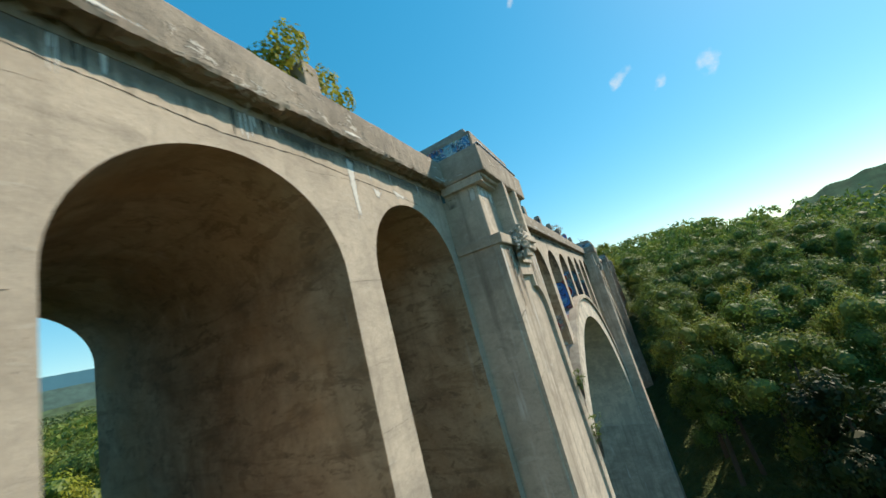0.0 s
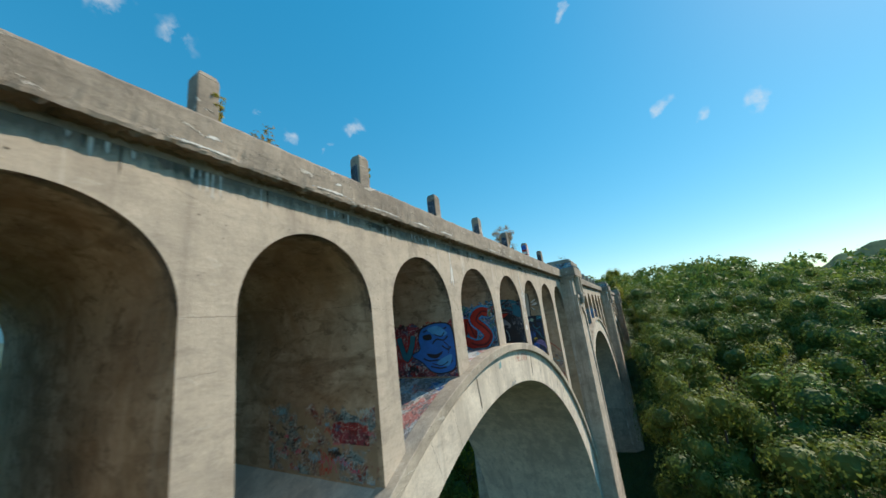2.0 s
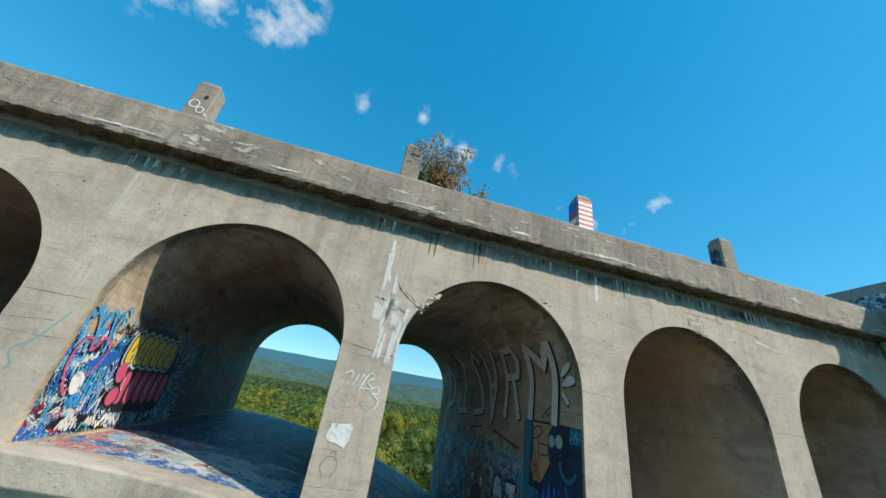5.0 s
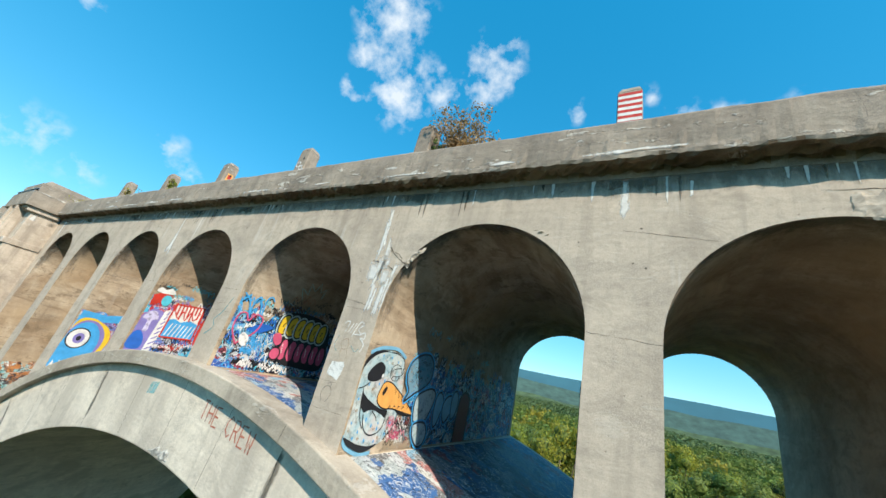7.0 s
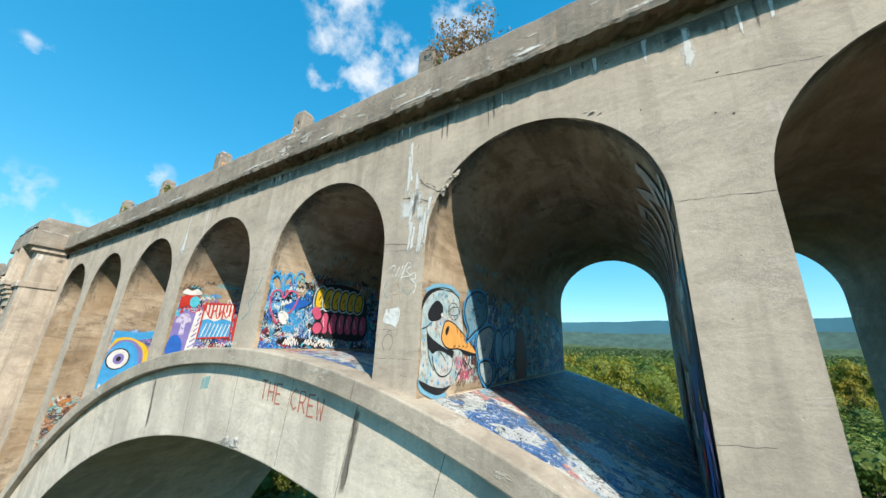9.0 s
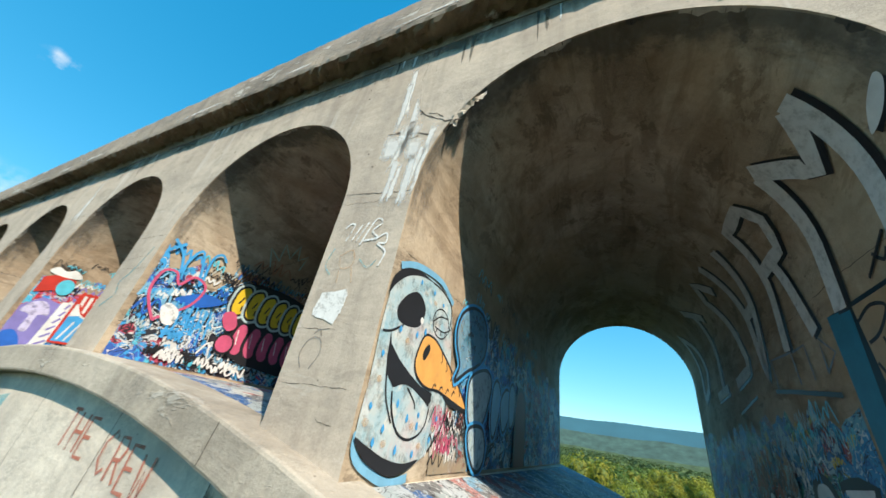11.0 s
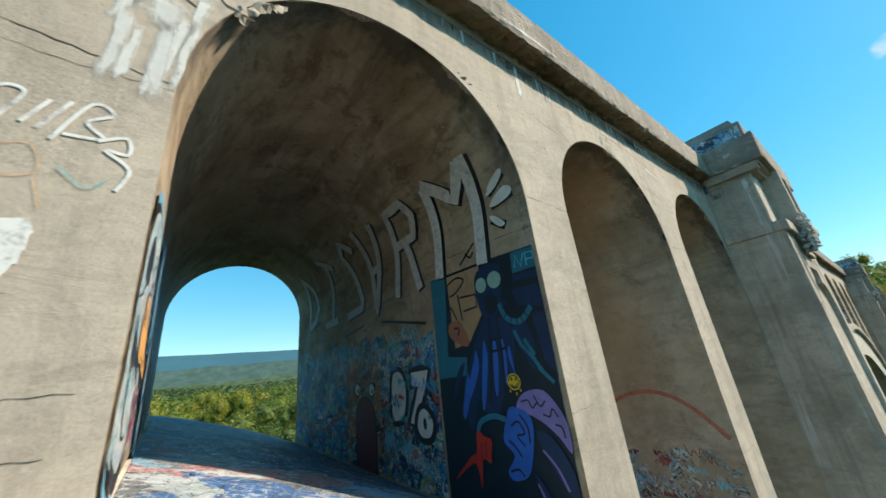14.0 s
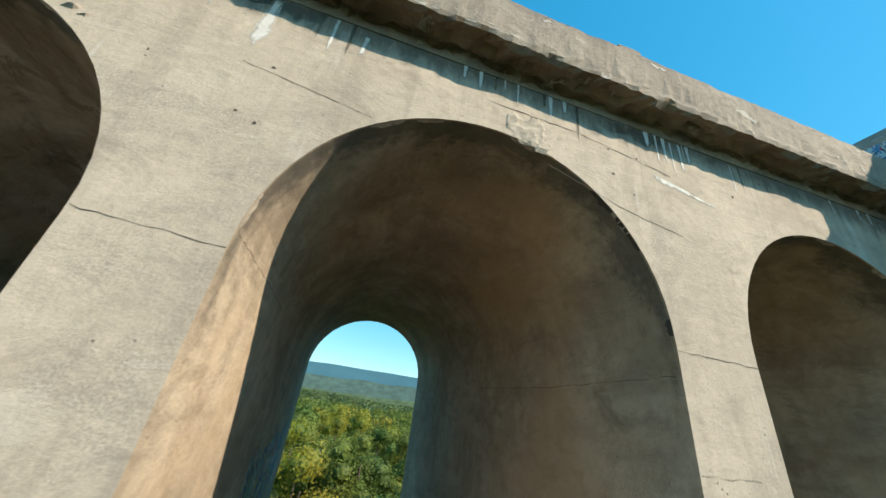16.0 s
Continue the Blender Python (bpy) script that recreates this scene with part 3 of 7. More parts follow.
def ridge(name, dist, height, a0, a1, wob, seed, mat, label, tail=0.0, foot=0.8):
    bm = bmesh.new()
    n = 700
    lo, hi = [], []
    for k in range(n + 1):
        a = radians(a0 + (a1 - a0) * k / n)
        x, y = dist * math.cos(a), dist * math.sin(a)
        end = min(1.0, (n - k) / (tail * n)) if tail else 1.0
        z = height * (end * end * (3 - 2 * end)) + wob * noise.noise((k * 0.0091, seed, 0)) + 0.25 * wob * noise.noise((k * 0.057, seed, 4)) + 0.0009 * dist * noise.noise((k * 0.7, seed, 9))
        lo.append(bm.verts.new((x * foot, y * foot, -60)))
        hi.append(bm.verts.new((x, y, z)))
    for k in range(n):
        bm.faces.new((lo[k], lo[k + 1], hi[k + 1], hi[k]))
    return tagged(mesh_ob(name, bm, mat, smooth=True), label, "ridge", kind="structure")


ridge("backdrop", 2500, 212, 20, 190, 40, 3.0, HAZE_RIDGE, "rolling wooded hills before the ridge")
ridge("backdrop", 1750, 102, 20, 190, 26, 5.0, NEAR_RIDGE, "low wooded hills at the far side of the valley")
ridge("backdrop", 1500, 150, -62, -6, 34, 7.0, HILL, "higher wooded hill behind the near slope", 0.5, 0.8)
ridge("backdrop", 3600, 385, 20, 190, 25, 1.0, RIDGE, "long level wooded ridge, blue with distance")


# ---- trees ----
def leaf_cloud(rnd, n, size, centres, flat=0.9):
    """Many small bent leaf sprays on the skins of a few rounded clumps: vertices and faces."""
    vs, fs = [], []
    for _ in range(n):
        (cx, cy, cz), r = rnd.choice(centres)
        a, u = rnd.uniform(0, 2 * math.pi), rnd.uniform(-0.75, 1.0)
        q = math.sqrt(max(0.0, 1 - u * u))
        rr = r * rnd.uniform(0.62, 1.1)
        d = Vector((q * math.cos(a), q * math.sin(a), u))
        p = Vector((cx, cy, cz)) + Vector((d.x * rr, d.y * rr, d.z * rr * flat))
        d = (d + Vector((rnd.uniform(-0.45, 0.45), rnd.uniform(-0.45, 0.45), rnd.uniform(-0.2, 0.5)))).normalized()
        s = d.orthogonal().normalized()
        w = d.cross(s)
        ang = rnd.uniform(0, 6.28)
        s, w = s * math.cos(ang) + w * math.sin(ang), w * math.cos(ang) - s * math.sin(ang)
        l, h = size * rnd.uniform(0.45, 0.95), size * rnd.uniform(0.5, 1.0)
        k = len(vs)
        vs += [p - s * l, p + w * h + d * 0.25 * l, p + s * l]
        fs += [(k, k + 1, k + 2)]
    return vs, fs


def cores(rnd, centres, steps, share=0.8):
    """Lumpy blocks added inside the clumps to stop light, coloured as their shaded inside: vertices and faces."""
    vs, fs = [], []
    for (cx, cy, cz), r in centres:
        bm = bmesh.new()
        bmesh.ops.create_icosphere(bm, subdivisions=steps, radius=1.0)
        bm.verts.index_update()
        base = len(vs)
        for v in bm.verts:
            k = r * share * rnd.uniform(0.75, 1.05)
            vs.append((cx + v.co.x * k, cy + v.co.y * k, cz + v.co.z * k * 0.9))
        fs += [tuple(base + v.index for v in f.verts) for f in bm.faces]
        bm.free()
    return vs, fs


def clumps(rnd, r, h, n):
    out = [((0, 0, h * 0.62), r * 0.62)]
    for i in range(n):
        a = 6.28 * i / n + rnd.uniform(-0.5, 0.5)
        k = rnd.uniform(0.35, 0.72)
        out.append(((r * k * math.cos(a), r * k * math.sin(a), h * rnd.uniform(0.36, 0.88)), r * rnd.uniform(0.26, 0.44)))
    out.append(((rnd.uniform(-0.1, 0.1) * r, rnd.uniform(-0.1, 0.1) * r, h * 0.88), r * 0.36))
    return out


def limb(bm, a, b, ra, rb, n=6):
    a, b = Vector(a), Vector(b)
    d = (b - a).normalized()
    s = d.orthogonal().normalized()
    w = d.cross(s)
    rows = [[bm.verts.new(p + (s * math.cos(6.283 * k / n) + w * math.sin(6.283 * k / n)) * r) for k in range(n)] for p, r in ((a, ra), (b, rb))]
    for k in range(n):
        j = (k + 1) % n
        bm.faces.new((rows[0][k], rows[0][j], rows[1][j], rows[1][k]))
    bm.faces.new(rows[1])


def tree(seed, r, h, leaves, size, mat, label):
    rnd = random.Random(seed)
    top = thing("tree", label, "tree", group="valley trees")
    cl = clumps(rnd, r, h, 15)
    bm = bmesh.new()
    lean_x, lean_y = rnd.uniform(-0.6, 0.6), rnd.uniform(-0.6, 0.6)
    limb(bm, (0, 0, -1.5), (lean_x, lean_y, h * 0.4), 0.38, 0.27, 8)
    limb(bm, (lean_x, lean_y, h * 0.4), (0, 0, h * 0.78), 0.27, 0.1, 8)
    for (c, cr) in cl[1:8]:
        limb(bm, (lean_x, lean_y, h * rnd.uniform(0.32, 0.5)), c, 0.14, 0.04, 5)
    part("trunk", bm, BARK, top)
    vs, fs = leaf_cloud(rnd, leaves, size, cl)
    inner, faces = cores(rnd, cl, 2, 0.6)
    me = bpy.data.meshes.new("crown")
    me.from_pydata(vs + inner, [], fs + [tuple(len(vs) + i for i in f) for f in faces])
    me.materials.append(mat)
    me.materials.append(LEAF_CORE if mat is not LEAF_SHADED else LEAF_SHADED)
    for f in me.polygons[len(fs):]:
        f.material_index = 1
    crown = new("crown", me)
    crown.parent = top
    return top


KINDS = [
    tree(1, 5.6, 21, 6200, 0.25, LEAF, "broad green oak in full summer leaf in the valley"),
    tree(2, 5.0, 23, 6000, 0.25, LEAF, "tall green hardwood in full summer leaf in the valley"),
    tree(3, 6.2, 20, 6300, 0.25, LEAF, "wide green maple with a lumpy crown in the valley"),
    tree(4, 4.6, 22, 4600, 0.34, LEAF_GOLD, "tall hardwood whose leaves are turning yellow"),
    tree(5, 5.4, 19, 6000, 0.25, LEAF, "rounded green hardwood with gaps in its crown"),
    tree(6, 5.8, 20, 5000, 0.38, LEAF_SHADED, "hardwood low in the valley, shade painted into its leaf colour"),
    tree(7, 5.2, 22, 4800, 0.38, LEAF_SHADED, "tall hardwood low in the valley, shade painted into its leaves"),
    tree(8, 5.3, 21, 6000, 0.25, LEAF_LIME, "sunlit yellow-green hardwood in the valley"),
]


def in_way(x, y):
    return (-8.5 if x < 22 else -7.0) < y < 16.0 and -75 < x < 118


def spots(x0, x1, y0, y1, step, seed):
    rnd = random.Random(seed)
    x = x0
    while x < x1:
        y = y0
        while y < y1:
            yield x + rnd.uniform(-0.45, 0.45) * step, y + rnd.uniform(-0.45, 0.45) * step, rnd
            y += step
        x += step


near = []
for x, y, rnd in spots(-60, 230, -150, 160, 8.8, 11):
    if in_way(x, y):
        continue
    seen_right = (y < 0 and x > 5 and -y < 0.95 * (x + 45)) or (-70 < y < -11 and -14 < x <= 5 and -y < 1.4 * (x + 40))
    seen_left = y > 15 and -60 < x < 90
    if seen_right or seen_left or (y > 0 and x > 70):
        near.append((math.hypot(x - 12, y + 4) * (0.75 if y > 0 else 1.0), x, y, rnd.random(), rnd.random()))
near.sort()
taken = set()
for i, (d, x, y, a, b) in enumerate(near[:268]):
    # trees in the dark lower valley get the shaded leaf colour
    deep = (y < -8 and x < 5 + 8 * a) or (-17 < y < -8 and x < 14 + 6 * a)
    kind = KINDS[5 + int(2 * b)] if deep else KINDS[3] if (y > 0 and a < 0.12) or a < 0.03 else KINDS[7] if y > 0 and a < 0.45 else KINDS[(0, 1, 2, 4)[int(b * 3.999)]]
    wide, tall = 0.85 + 0.35 * a, (0.88 + 0.38 * b if y > 0 else 0.86 + 0.32 * b)
    m = pose(x, y, ground(x, y), 0, 0, 360 * b) @ Matrix.Diagonal((wide, wide, tall, 1))
    ob = copy_thing(kind, m)
    ob.matrix_basis = m
for k in range(13):                          # a row close along the sunny side, beyond the pier
    r = random.Random(50 + k)
    x, y = 27 + 6.2 * k + r.uniform(-1.5, 1.5), -7.6 + r.uniform(-0.6, 0.3)
    m = pose(x, y, ground(x, y) - 1.0, 0, 0, r.uniform(0, 360)) @ Matrix.Diagonal((0.95, 0.95, r.uniform(0.86, 1.05), 1))
    copy_thing(KINDS[(0, 1, 2, 4)[k % 4]], m).matrix_basis = m
for k, ob in enumerate(KINDS):
    d, x, y, a, b = near[268 + k]
    ob.matrix_basis = pose(x, y, ground(x, y), 0, 0, 70 * k)


def wood(name, places, kinds, mat, label):
    """Far woodland: many crowns of leaf sprays, joined."""
    vs, fs = [], []
    for x, y, s, turn, k in places:
        cv, cf = kinds[k]
        z = ground(x, y)
        c, si = math.cos(turn) * s, math.sin(turn) * s
        base = len(vs)
        vs.append(np.column_stack((cv[:, 0] * c - cv[:, 1] * si + x, cv[:, 0] * si + cv[:, 1] * c + y, cv[:, 2] * s + z)))
        fs.append(cf)
    off = np.cumsum([0] + [len(v) for v in vs[:-1]])
    faces = np.concatenate([f + o for f, o in zip(fs, off)])
    verts = np.concatenate(vs)
    me = bpy.data.meshes.new(name)
    me.vertices.add(len(verts))
    me.vertices.foreach_set("co", verts.ravel())
    me.loops.add(len(faces) * 3)
    me.loops.foreach_set("vertex_index", faces.ravel().astype(np.int32))
    me.polygons.add(len(faces))
    me.polygons.foreach_set("loop_start", np.arange(0, len(faces) * 3, 3, dtype=np.int32))
    me.update()
    me.validate()
    me.materials.append(mat)
    return tagged(new(name, me), label, "woodland", kind="stuff")


def far_kind(seed, r, h, n, size):
    rnd = random.Random(seed)
    cl = clumps(rnd, r, h, 7)
    vs, fs = leaf_cloud(rnd, n, size, cl)
    return np.array([tuple(v) for v in vs]), np.array(fs)


MID = [far_kind(20 + k, 5.3, 20, 240, 0.85) for k in range(5)]
OFF = [far_kind(30 + k, 7.0, 17, 44, 2.0) for k in range(4)]
mid_green = [(x, y, 0.72 + 0.6 * a, 6.28 * b, int(b * 4.99)) for d, x, y, a, b in near[275:]]
gold = [q for i, q in enumerate(mid_green) if q[1] > 0 and i % 4 == 0]
wood("woodland", [q for q in mid_green if q not in gold], MID, LEAF, "green wooded hillside in full summer leaf")
wood("woodland", gold, MID, LEAF_GOLD, "yellowing trees scattered through the valley woods")
hill = []
for x, y, rnd in spots(-80, 620, -420, 420, 11.5, 5):
    inside = -60 <= x < 230 and -150 <= y < 160
    if not inside and ((y < 0 and x > 0 and -y < 0.95 * (x + 45)) or (y > 0 and (x > 70 or (y > 150 and x > -80)))):
        hill.append((x, y, rnd.uniform(0.72, 1.35), rnd.uniform(0, 6.28), rnd.randrange(5)))
wood("woodland", hill, MID, LEAF, "green wooded hillside beyond the valley")
plain_wood = []
for x, y, rnd in spots(-700, 1300, 400, 1900, 15.0, 8):
    if abs(x - 10) < 0.75 * y + 60:
        plain_wood.append((x, y, rnd.uniform(0.8, 1.5), rnd.uniform(0, 6.28), rnd.randrange(4)))
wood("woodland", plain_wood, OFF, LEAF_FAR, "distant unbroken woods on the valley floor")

# ---- painted walls ----
from mathutils.geometry import tessellate_polygon


def paint(name, color, rough=0.55, worn_off=0.3):
    return plain(name, color, rough, worn_off, 5.0, 0.0, 0.1)


WHITE = paint("white_paint", (0.78, 0.77, 0.74))
BLACK = paint("black_paint", (0.018, 0.018, 0.022))
PALE = paint("pale_blue_paint", (0.5, 0.62, 0.64), 0.6, 0.45)
SKYBLUE = paint("sky_blue_paint", (0.06, 0.36, 0.72))
BLUE = paint("blue_paint", (0.02, 0.13, 0.52))
HALO = paint("faded_blue_paint", (0.2, 0.46, 0.66))
TEAL = paint("teal_paint", (0.015, 0.17, 0.26))
INDIGO = paint("indigo_paint", (0.007, 0.032, 0.095))
DUSK = paint("dusk_paint", (0.006, 0.02, 0.032))
LENS = paint("lens_green_paint", (0.3, 0.5, 0.44))
NAVY = paint("navy_paint", (0.012, 0.03, 0.06))
ORANGE = paint("orange_paint", (0.86, 0.42, 0.11))
RED = paint("red_paint", (0.55, 0.035, 0.02))
PINK = paint("pink_paint", (0.62, 0.10, 0.2))
YELLOW = paint("yellow_paint", (0.78, 0.52, 0.03))
PURPLE = paint("purple_paint", (0.24, 0.2, 0.5))
GREY = paint("grey_paint", (0.2, 0.23, 0.26))
CYAN = paint("cyan_paint", (0.1, 0.55, 0.7))
FLESH = paint("tan_paint", (0.42, 0.27, 0.15))
SEPIA = paint("sepia_paint", (0.36, 0.14, 0.07))
DARKRED = paint("dark_red_paint", (0.16, 0.012, 0.012))
JOINT = plain("open_joint", (0.09, 0.075, 0.06), 0.95, 0.5, 9)
GRIT = plain("grey_rubble", (0.52, 0.5, 0.46), 0.95, 0.75, 14, 0, 0.9)
SPALL = plain("broken_concrete", (0.56, 0.48, 0.39), 0.95, 0.6, 9, 0, 0.5)


def faded(name, color, keep=0.6, low=0.2):
    """Thin paint, half weathered away."""
    m = Nodes(name)
    n = m.noise(9.0, 5, 0.7)
    return m.done(m.mix(0.25, color, m.ramp(n, [(0.3, 0.3), (0.7, 1.0)]), "MULTIPLY"), 0.8, None, Alpha=m.ramp(n, [(0.28, low), (0.5, keep)]))


FADED_RED = faded("faded_red_paint", (0.55, 0.17, 0.11), 0.8)
FADED_WHITE = faded("faded_white_paint", (0.8, 0.79, 0.76), 0.95)
FADED_ORANGE = faded("faded_orange_paint", (0.7, 0.42, 0.2), 0.4)
FADED_CYAN = faded("faded_turquoise_paint", (0.2, 0.55, 0.6), 0.5)


def smudged():
    """Pale blue over white and pink, sprayed soft and scuffed."""
    m = Nodes("smudged_pale_paint")
    c = m.mix(m.ramp(m.noise(3.2, 4, 0.6), [(0.42, 0.0), (0.62, 1.0)]), (0.5, 0.57, 0.57), (0.32, 0.5, 0.57))
    c = m.mix(m.ramp(m.noise(2.6, 4, 0.6, m.mapped(shift=(4, 2, 6))), [(0.52, 0.0), (0.7, 0.7)]), c, (0.62, 0.42, 0.4))
    c = m.mix(m.ramp(m.noise(4.4, 5, 0.7, m.mapped(shift=(1, 8, 3))), [(0.55, 0.0), (0.66, 0.8)]), c, (0.66, 0.66, 0.62))
    worn_off = m.noise(6.0, 6, 0.75, m.mapped(shift=(3, 3, 9)))
    return m.done(c, 0.7, m.bump(m.noise(14, 4, 0.7), 0.3, 0.01), Alpha=m.ramp(worn_off, [(0.36, 0.45), (0.5, 0.93)]))


SMUDGED = smudged()


def tags(name, palette, lines=0.02, scale=1.6, bare=None):
    """Layer on layer of sprayed tags: ragged patches of colour under scribbled lines."""
    m = Nodes(name)
    warp = m.tree.nodes.new("ShaderNodeTexNoise")
    warp.inputs["Scale"].default_value, warp.inputs["Detail"].default_value = 2.2, 3
    m.put(warp.inputs["Vector"], m.geo.outputs["Position"])
    add = m.tree.nodes.new("ShaderNodeVectorMath")
    add.operation = "MULTIPLY_ADD"
    m.put(add.inputs[0], warp.outputs["Color"])
    add.inputs[1].default_value = (0.9, 0.9, 0.9)
    m.put(add.inputs[2], m.geo.outputs["Position"])
    bent = add.outputs[0]
    n = len(palette)
    sep = m.tree.nodes.new("ShaderNodeSeparateColor")
    m.put(sep.inputs[0], m.voronoi(scale, m.mapped((0.6, 0.75, 1.1), bent)))
    col = m.ramp(sep.outputs[0], [(k / n, c) for k, c in enumerate(palette)], "CONSTANT")
    sep2 = m.tree.nodes.new("ShaderNodeSeparateColor")
    m.put(sep2.inputs[0], m.voronoi(scale * 2.7, m.mapped((0.7, 0.9, 1.2), bent)))
    col2 = m.ramp(sep2.outputs[1], [(k / n, c) for k, c in enumerate(palette[::-1])], "CONSTANT")
    col = m.mix(m.ramp(m.noise(1.7, 3, 0.6), [(0.5, 0.0), (0.53, 1.0)]), col, col2)
    for k, (sc, tone) in enumerate(((2.6, (0.015, 0.015, 0.02)), (3.7, (0.7, 0.7, 0.68)), (3.1, palette[0]), (5.0, (0.02, 0.02, 0.03)))):
        v = m.noise(sc, 1.5, 0.5, m.mapped((1, 1.3, 1.6), bent, (k * 7.3, k * 3.1, k)))
        near = m.math("ABSOLUTE", m.math("SUBTRACT", v, 0.5))
        col = m.mix(m.ramp(near, [(lines * 0.6, 1.0), (lines, 0.0)]), col, tone)
    if bare:
        col = m.mix(m.ramp(m.noise(1.1, 5, 0.7), [(0.46, 0.0), (0.55, 1.0)]), col, bare)
    fade = m.noise(0.9, 5, 0.7, m.mapped(shift=(2, 9, 4)))
    col = m.mix(0.45, col, m.ramp(fade, [(0.3, 0.35), (0.65, 1.0)]), "MULTIPLY")
    return m.done(col, 0.6, m.bump(m.noise(9, 4, 0.7), 0.3, 0.01))


MULTI = tags("mixed_tags", [(0.05, 0.35, 0.7), (0.62, 0.64, 0.64), (0.03, 0.03, 0.04), (0.1, 0.5, 0.65), (0.62, 0.62, 0.6), (0.04, 0.12, 0.45), (0.45, 0.06, 0.1), (0.02, 0.02, 0.03)], 0.024, 2.2)
CYANS = tags("cyan_tags", [(0.08, 0.36, 0.62), (0.6, 0.68, 0.7), (0.04, 0.17, 0.45), (0.02, 0.03, 0.05), (0.28, 0.58, 0.68), (0.03, 0.1, 0.25), (0.5, 0.1, 0.12)], 0.026, 2.6)
BLUES = tags("blue_tags", [(0.03, 0.15, 0.38), (0.05, 0.28, 0.52), (0.42, 0.55, 0.58), (0.02, 0.04, 0.08), (0.03, 0.2, 0.3), (0.38, 0.08, 0.06), (0.16, 0.4, 0.5), (0.45, 0.4, 0.12), (0.06, 0.3, 0.22)], 0.016, 2.6)
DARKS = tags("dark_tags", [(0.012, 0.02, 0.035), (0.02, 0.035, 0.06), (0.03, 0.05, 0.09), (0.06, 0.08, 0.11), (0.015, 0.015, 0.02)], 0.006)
REDS = tags("red_tags", [(0.3, 0.02, 0.025), (0.42, 0.04, 0.05), (0.12, 0.02, 0.03), (0.06, 0.1, 0.2), (0.25, 0.05, 0.08)], 0.014)
PALES = tags("faded_tags", [(0.2, 0.35, 0.4), (0.3, 0.2, 0.15), (0.3, 0.06, 0.05), (0.15, 0.2, 0.22), (0.35, 0.33, 0.3)], 0.02, 2.2, (0.36, 0.28, 0.19))
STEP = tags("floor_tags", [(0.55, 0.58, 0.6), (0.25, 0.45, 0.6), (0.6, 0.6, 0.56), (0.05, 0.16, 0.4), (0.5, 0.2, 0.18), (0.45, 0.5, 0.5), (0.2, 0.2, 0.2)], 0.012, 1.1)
# floor paint darkened: the shade deep in the vaults put into its colour
STEP_SHADED = tags("shaded_floor_tags", [(0.03, 0.09, 0.22), (0.12, 0.16, 0.2), (0.02, 0.04, 0.08), (0.05, 0.16, 0.3), (0.2, 0.22, 0.24), (0.25, 0.05, 0.05)], 0.016, 0.9)
WARMS = tags("orange_tags", [(0.5, 0.2, 0.06), (0.1, 0.4, 0.42), (0.35, 0.14, 0.06), (0.03, 0.03, 0.04), (0.3, 0.5, 0.5)])
BRIGHT = tags("bright_tags", [(0.05, 0.28, 0.7), (0.62, 0.62, 0.62), (0.6, 0.04, 0.06), (0.2, 0.17, 0.45), (0.55, 0.5, 0.55), (0.08, 0.45, 0.65)], 0.013, 1.2)


class Side:
    """One wall of a vault: depth u in from the sunny face, height s, unrolled over the curve above the springing."""
    def __init__(self, index, side, cx=0.0):
        self.c, self.sign = cx + (index - 3.5) * BAY, -1 if side == "L" else 1
        self.floor = outer((index - 3.5) * BAY + self.sign * HALF)

    def at(self, u, s, off):
        u = max(u, 0.015)
        r = HALF - off
        if s <= SPRING:
            x, z = self.sign * r, s
        else:
            a = (s - SPRING) / HALF
            x, z = self.sign * r * math.cos(a), SPRING + r * math.sin(a)
        if x < 0:
            x *= 1 + SPLAY * u / HALF
        return (self.c + x, u, z + RISE * u)


class Face:
    """An upright face at depth y: u along the viaduct, s up."""
    def __init__(self, y):
        self.y = y

    def at(self, u, s, off):
        return (u, self.y - off, s)


class Bed:
    """The back of the great arch: u along it, s the depth in."""
    def __init__(self, cx=0.0):
        self.cx = cx

    def at(self, u, s, off):
        return (self.cx + u, s, outer(u) - 0.05 + off + RISE * s)


def fill(bm, wall, pts, off):
    flat = [Vector((u, s, 0)) for u, s in pts]
    vs = [bm.verts.new(wall.at(u, s, off)) for u, s in pts]
    for tri in tessellate_polygon([flat]):
        try:
            bm.faces.new([vs[i] for i in tri])
        except ValueError:
            pass


def ribbon(bm, wall, pts, width, off, closed=False, step=0.16):
    line = []
    ends = list(zip(pts, pts[1:] + (pts[:1] if closed else [])))
    if not closed:
        ends = ends[:len(pts) - 1]
    for (a, b), (c, d) in ends:
        n = max(1, int(math.hypot(c - a, d - b) / step))
        line += [(a + (c - a) * k / n, b + (d - b) * k / n) for k in range(n)]
    if not closed:
        line.append(pts[-1])
    rows = []
    for i, (u, s) in enumerate(line):
        p = line[i - 1] if i or closed else line[i]
        q = line[(i + 1) % len(line)] if i + 1 < len(line) or closed else line[i]
        du, ds = q[0] - p[0], q[1] - p[1]
        l = math.hypot(du, ds) or 1.0
        nu, ns = -ds / l * width / 2, du / l * width / 2
        k = 4 if width > 0.1 else 1
        rows.append([bm.verts.new(wall.at(u + nu * (1 - 2 * e / k), s + ns * (1 - 2 * e / k), off)) for e in range(k + 1)])
    for a, b in zip(rows, rows[1:] + (rows[:1] if closed else [])):
        if a is not b:
            for e in range(len(a) - 1):
                bm.faces.new((a[e], a[e + 1], b[e + 1], b[e]))


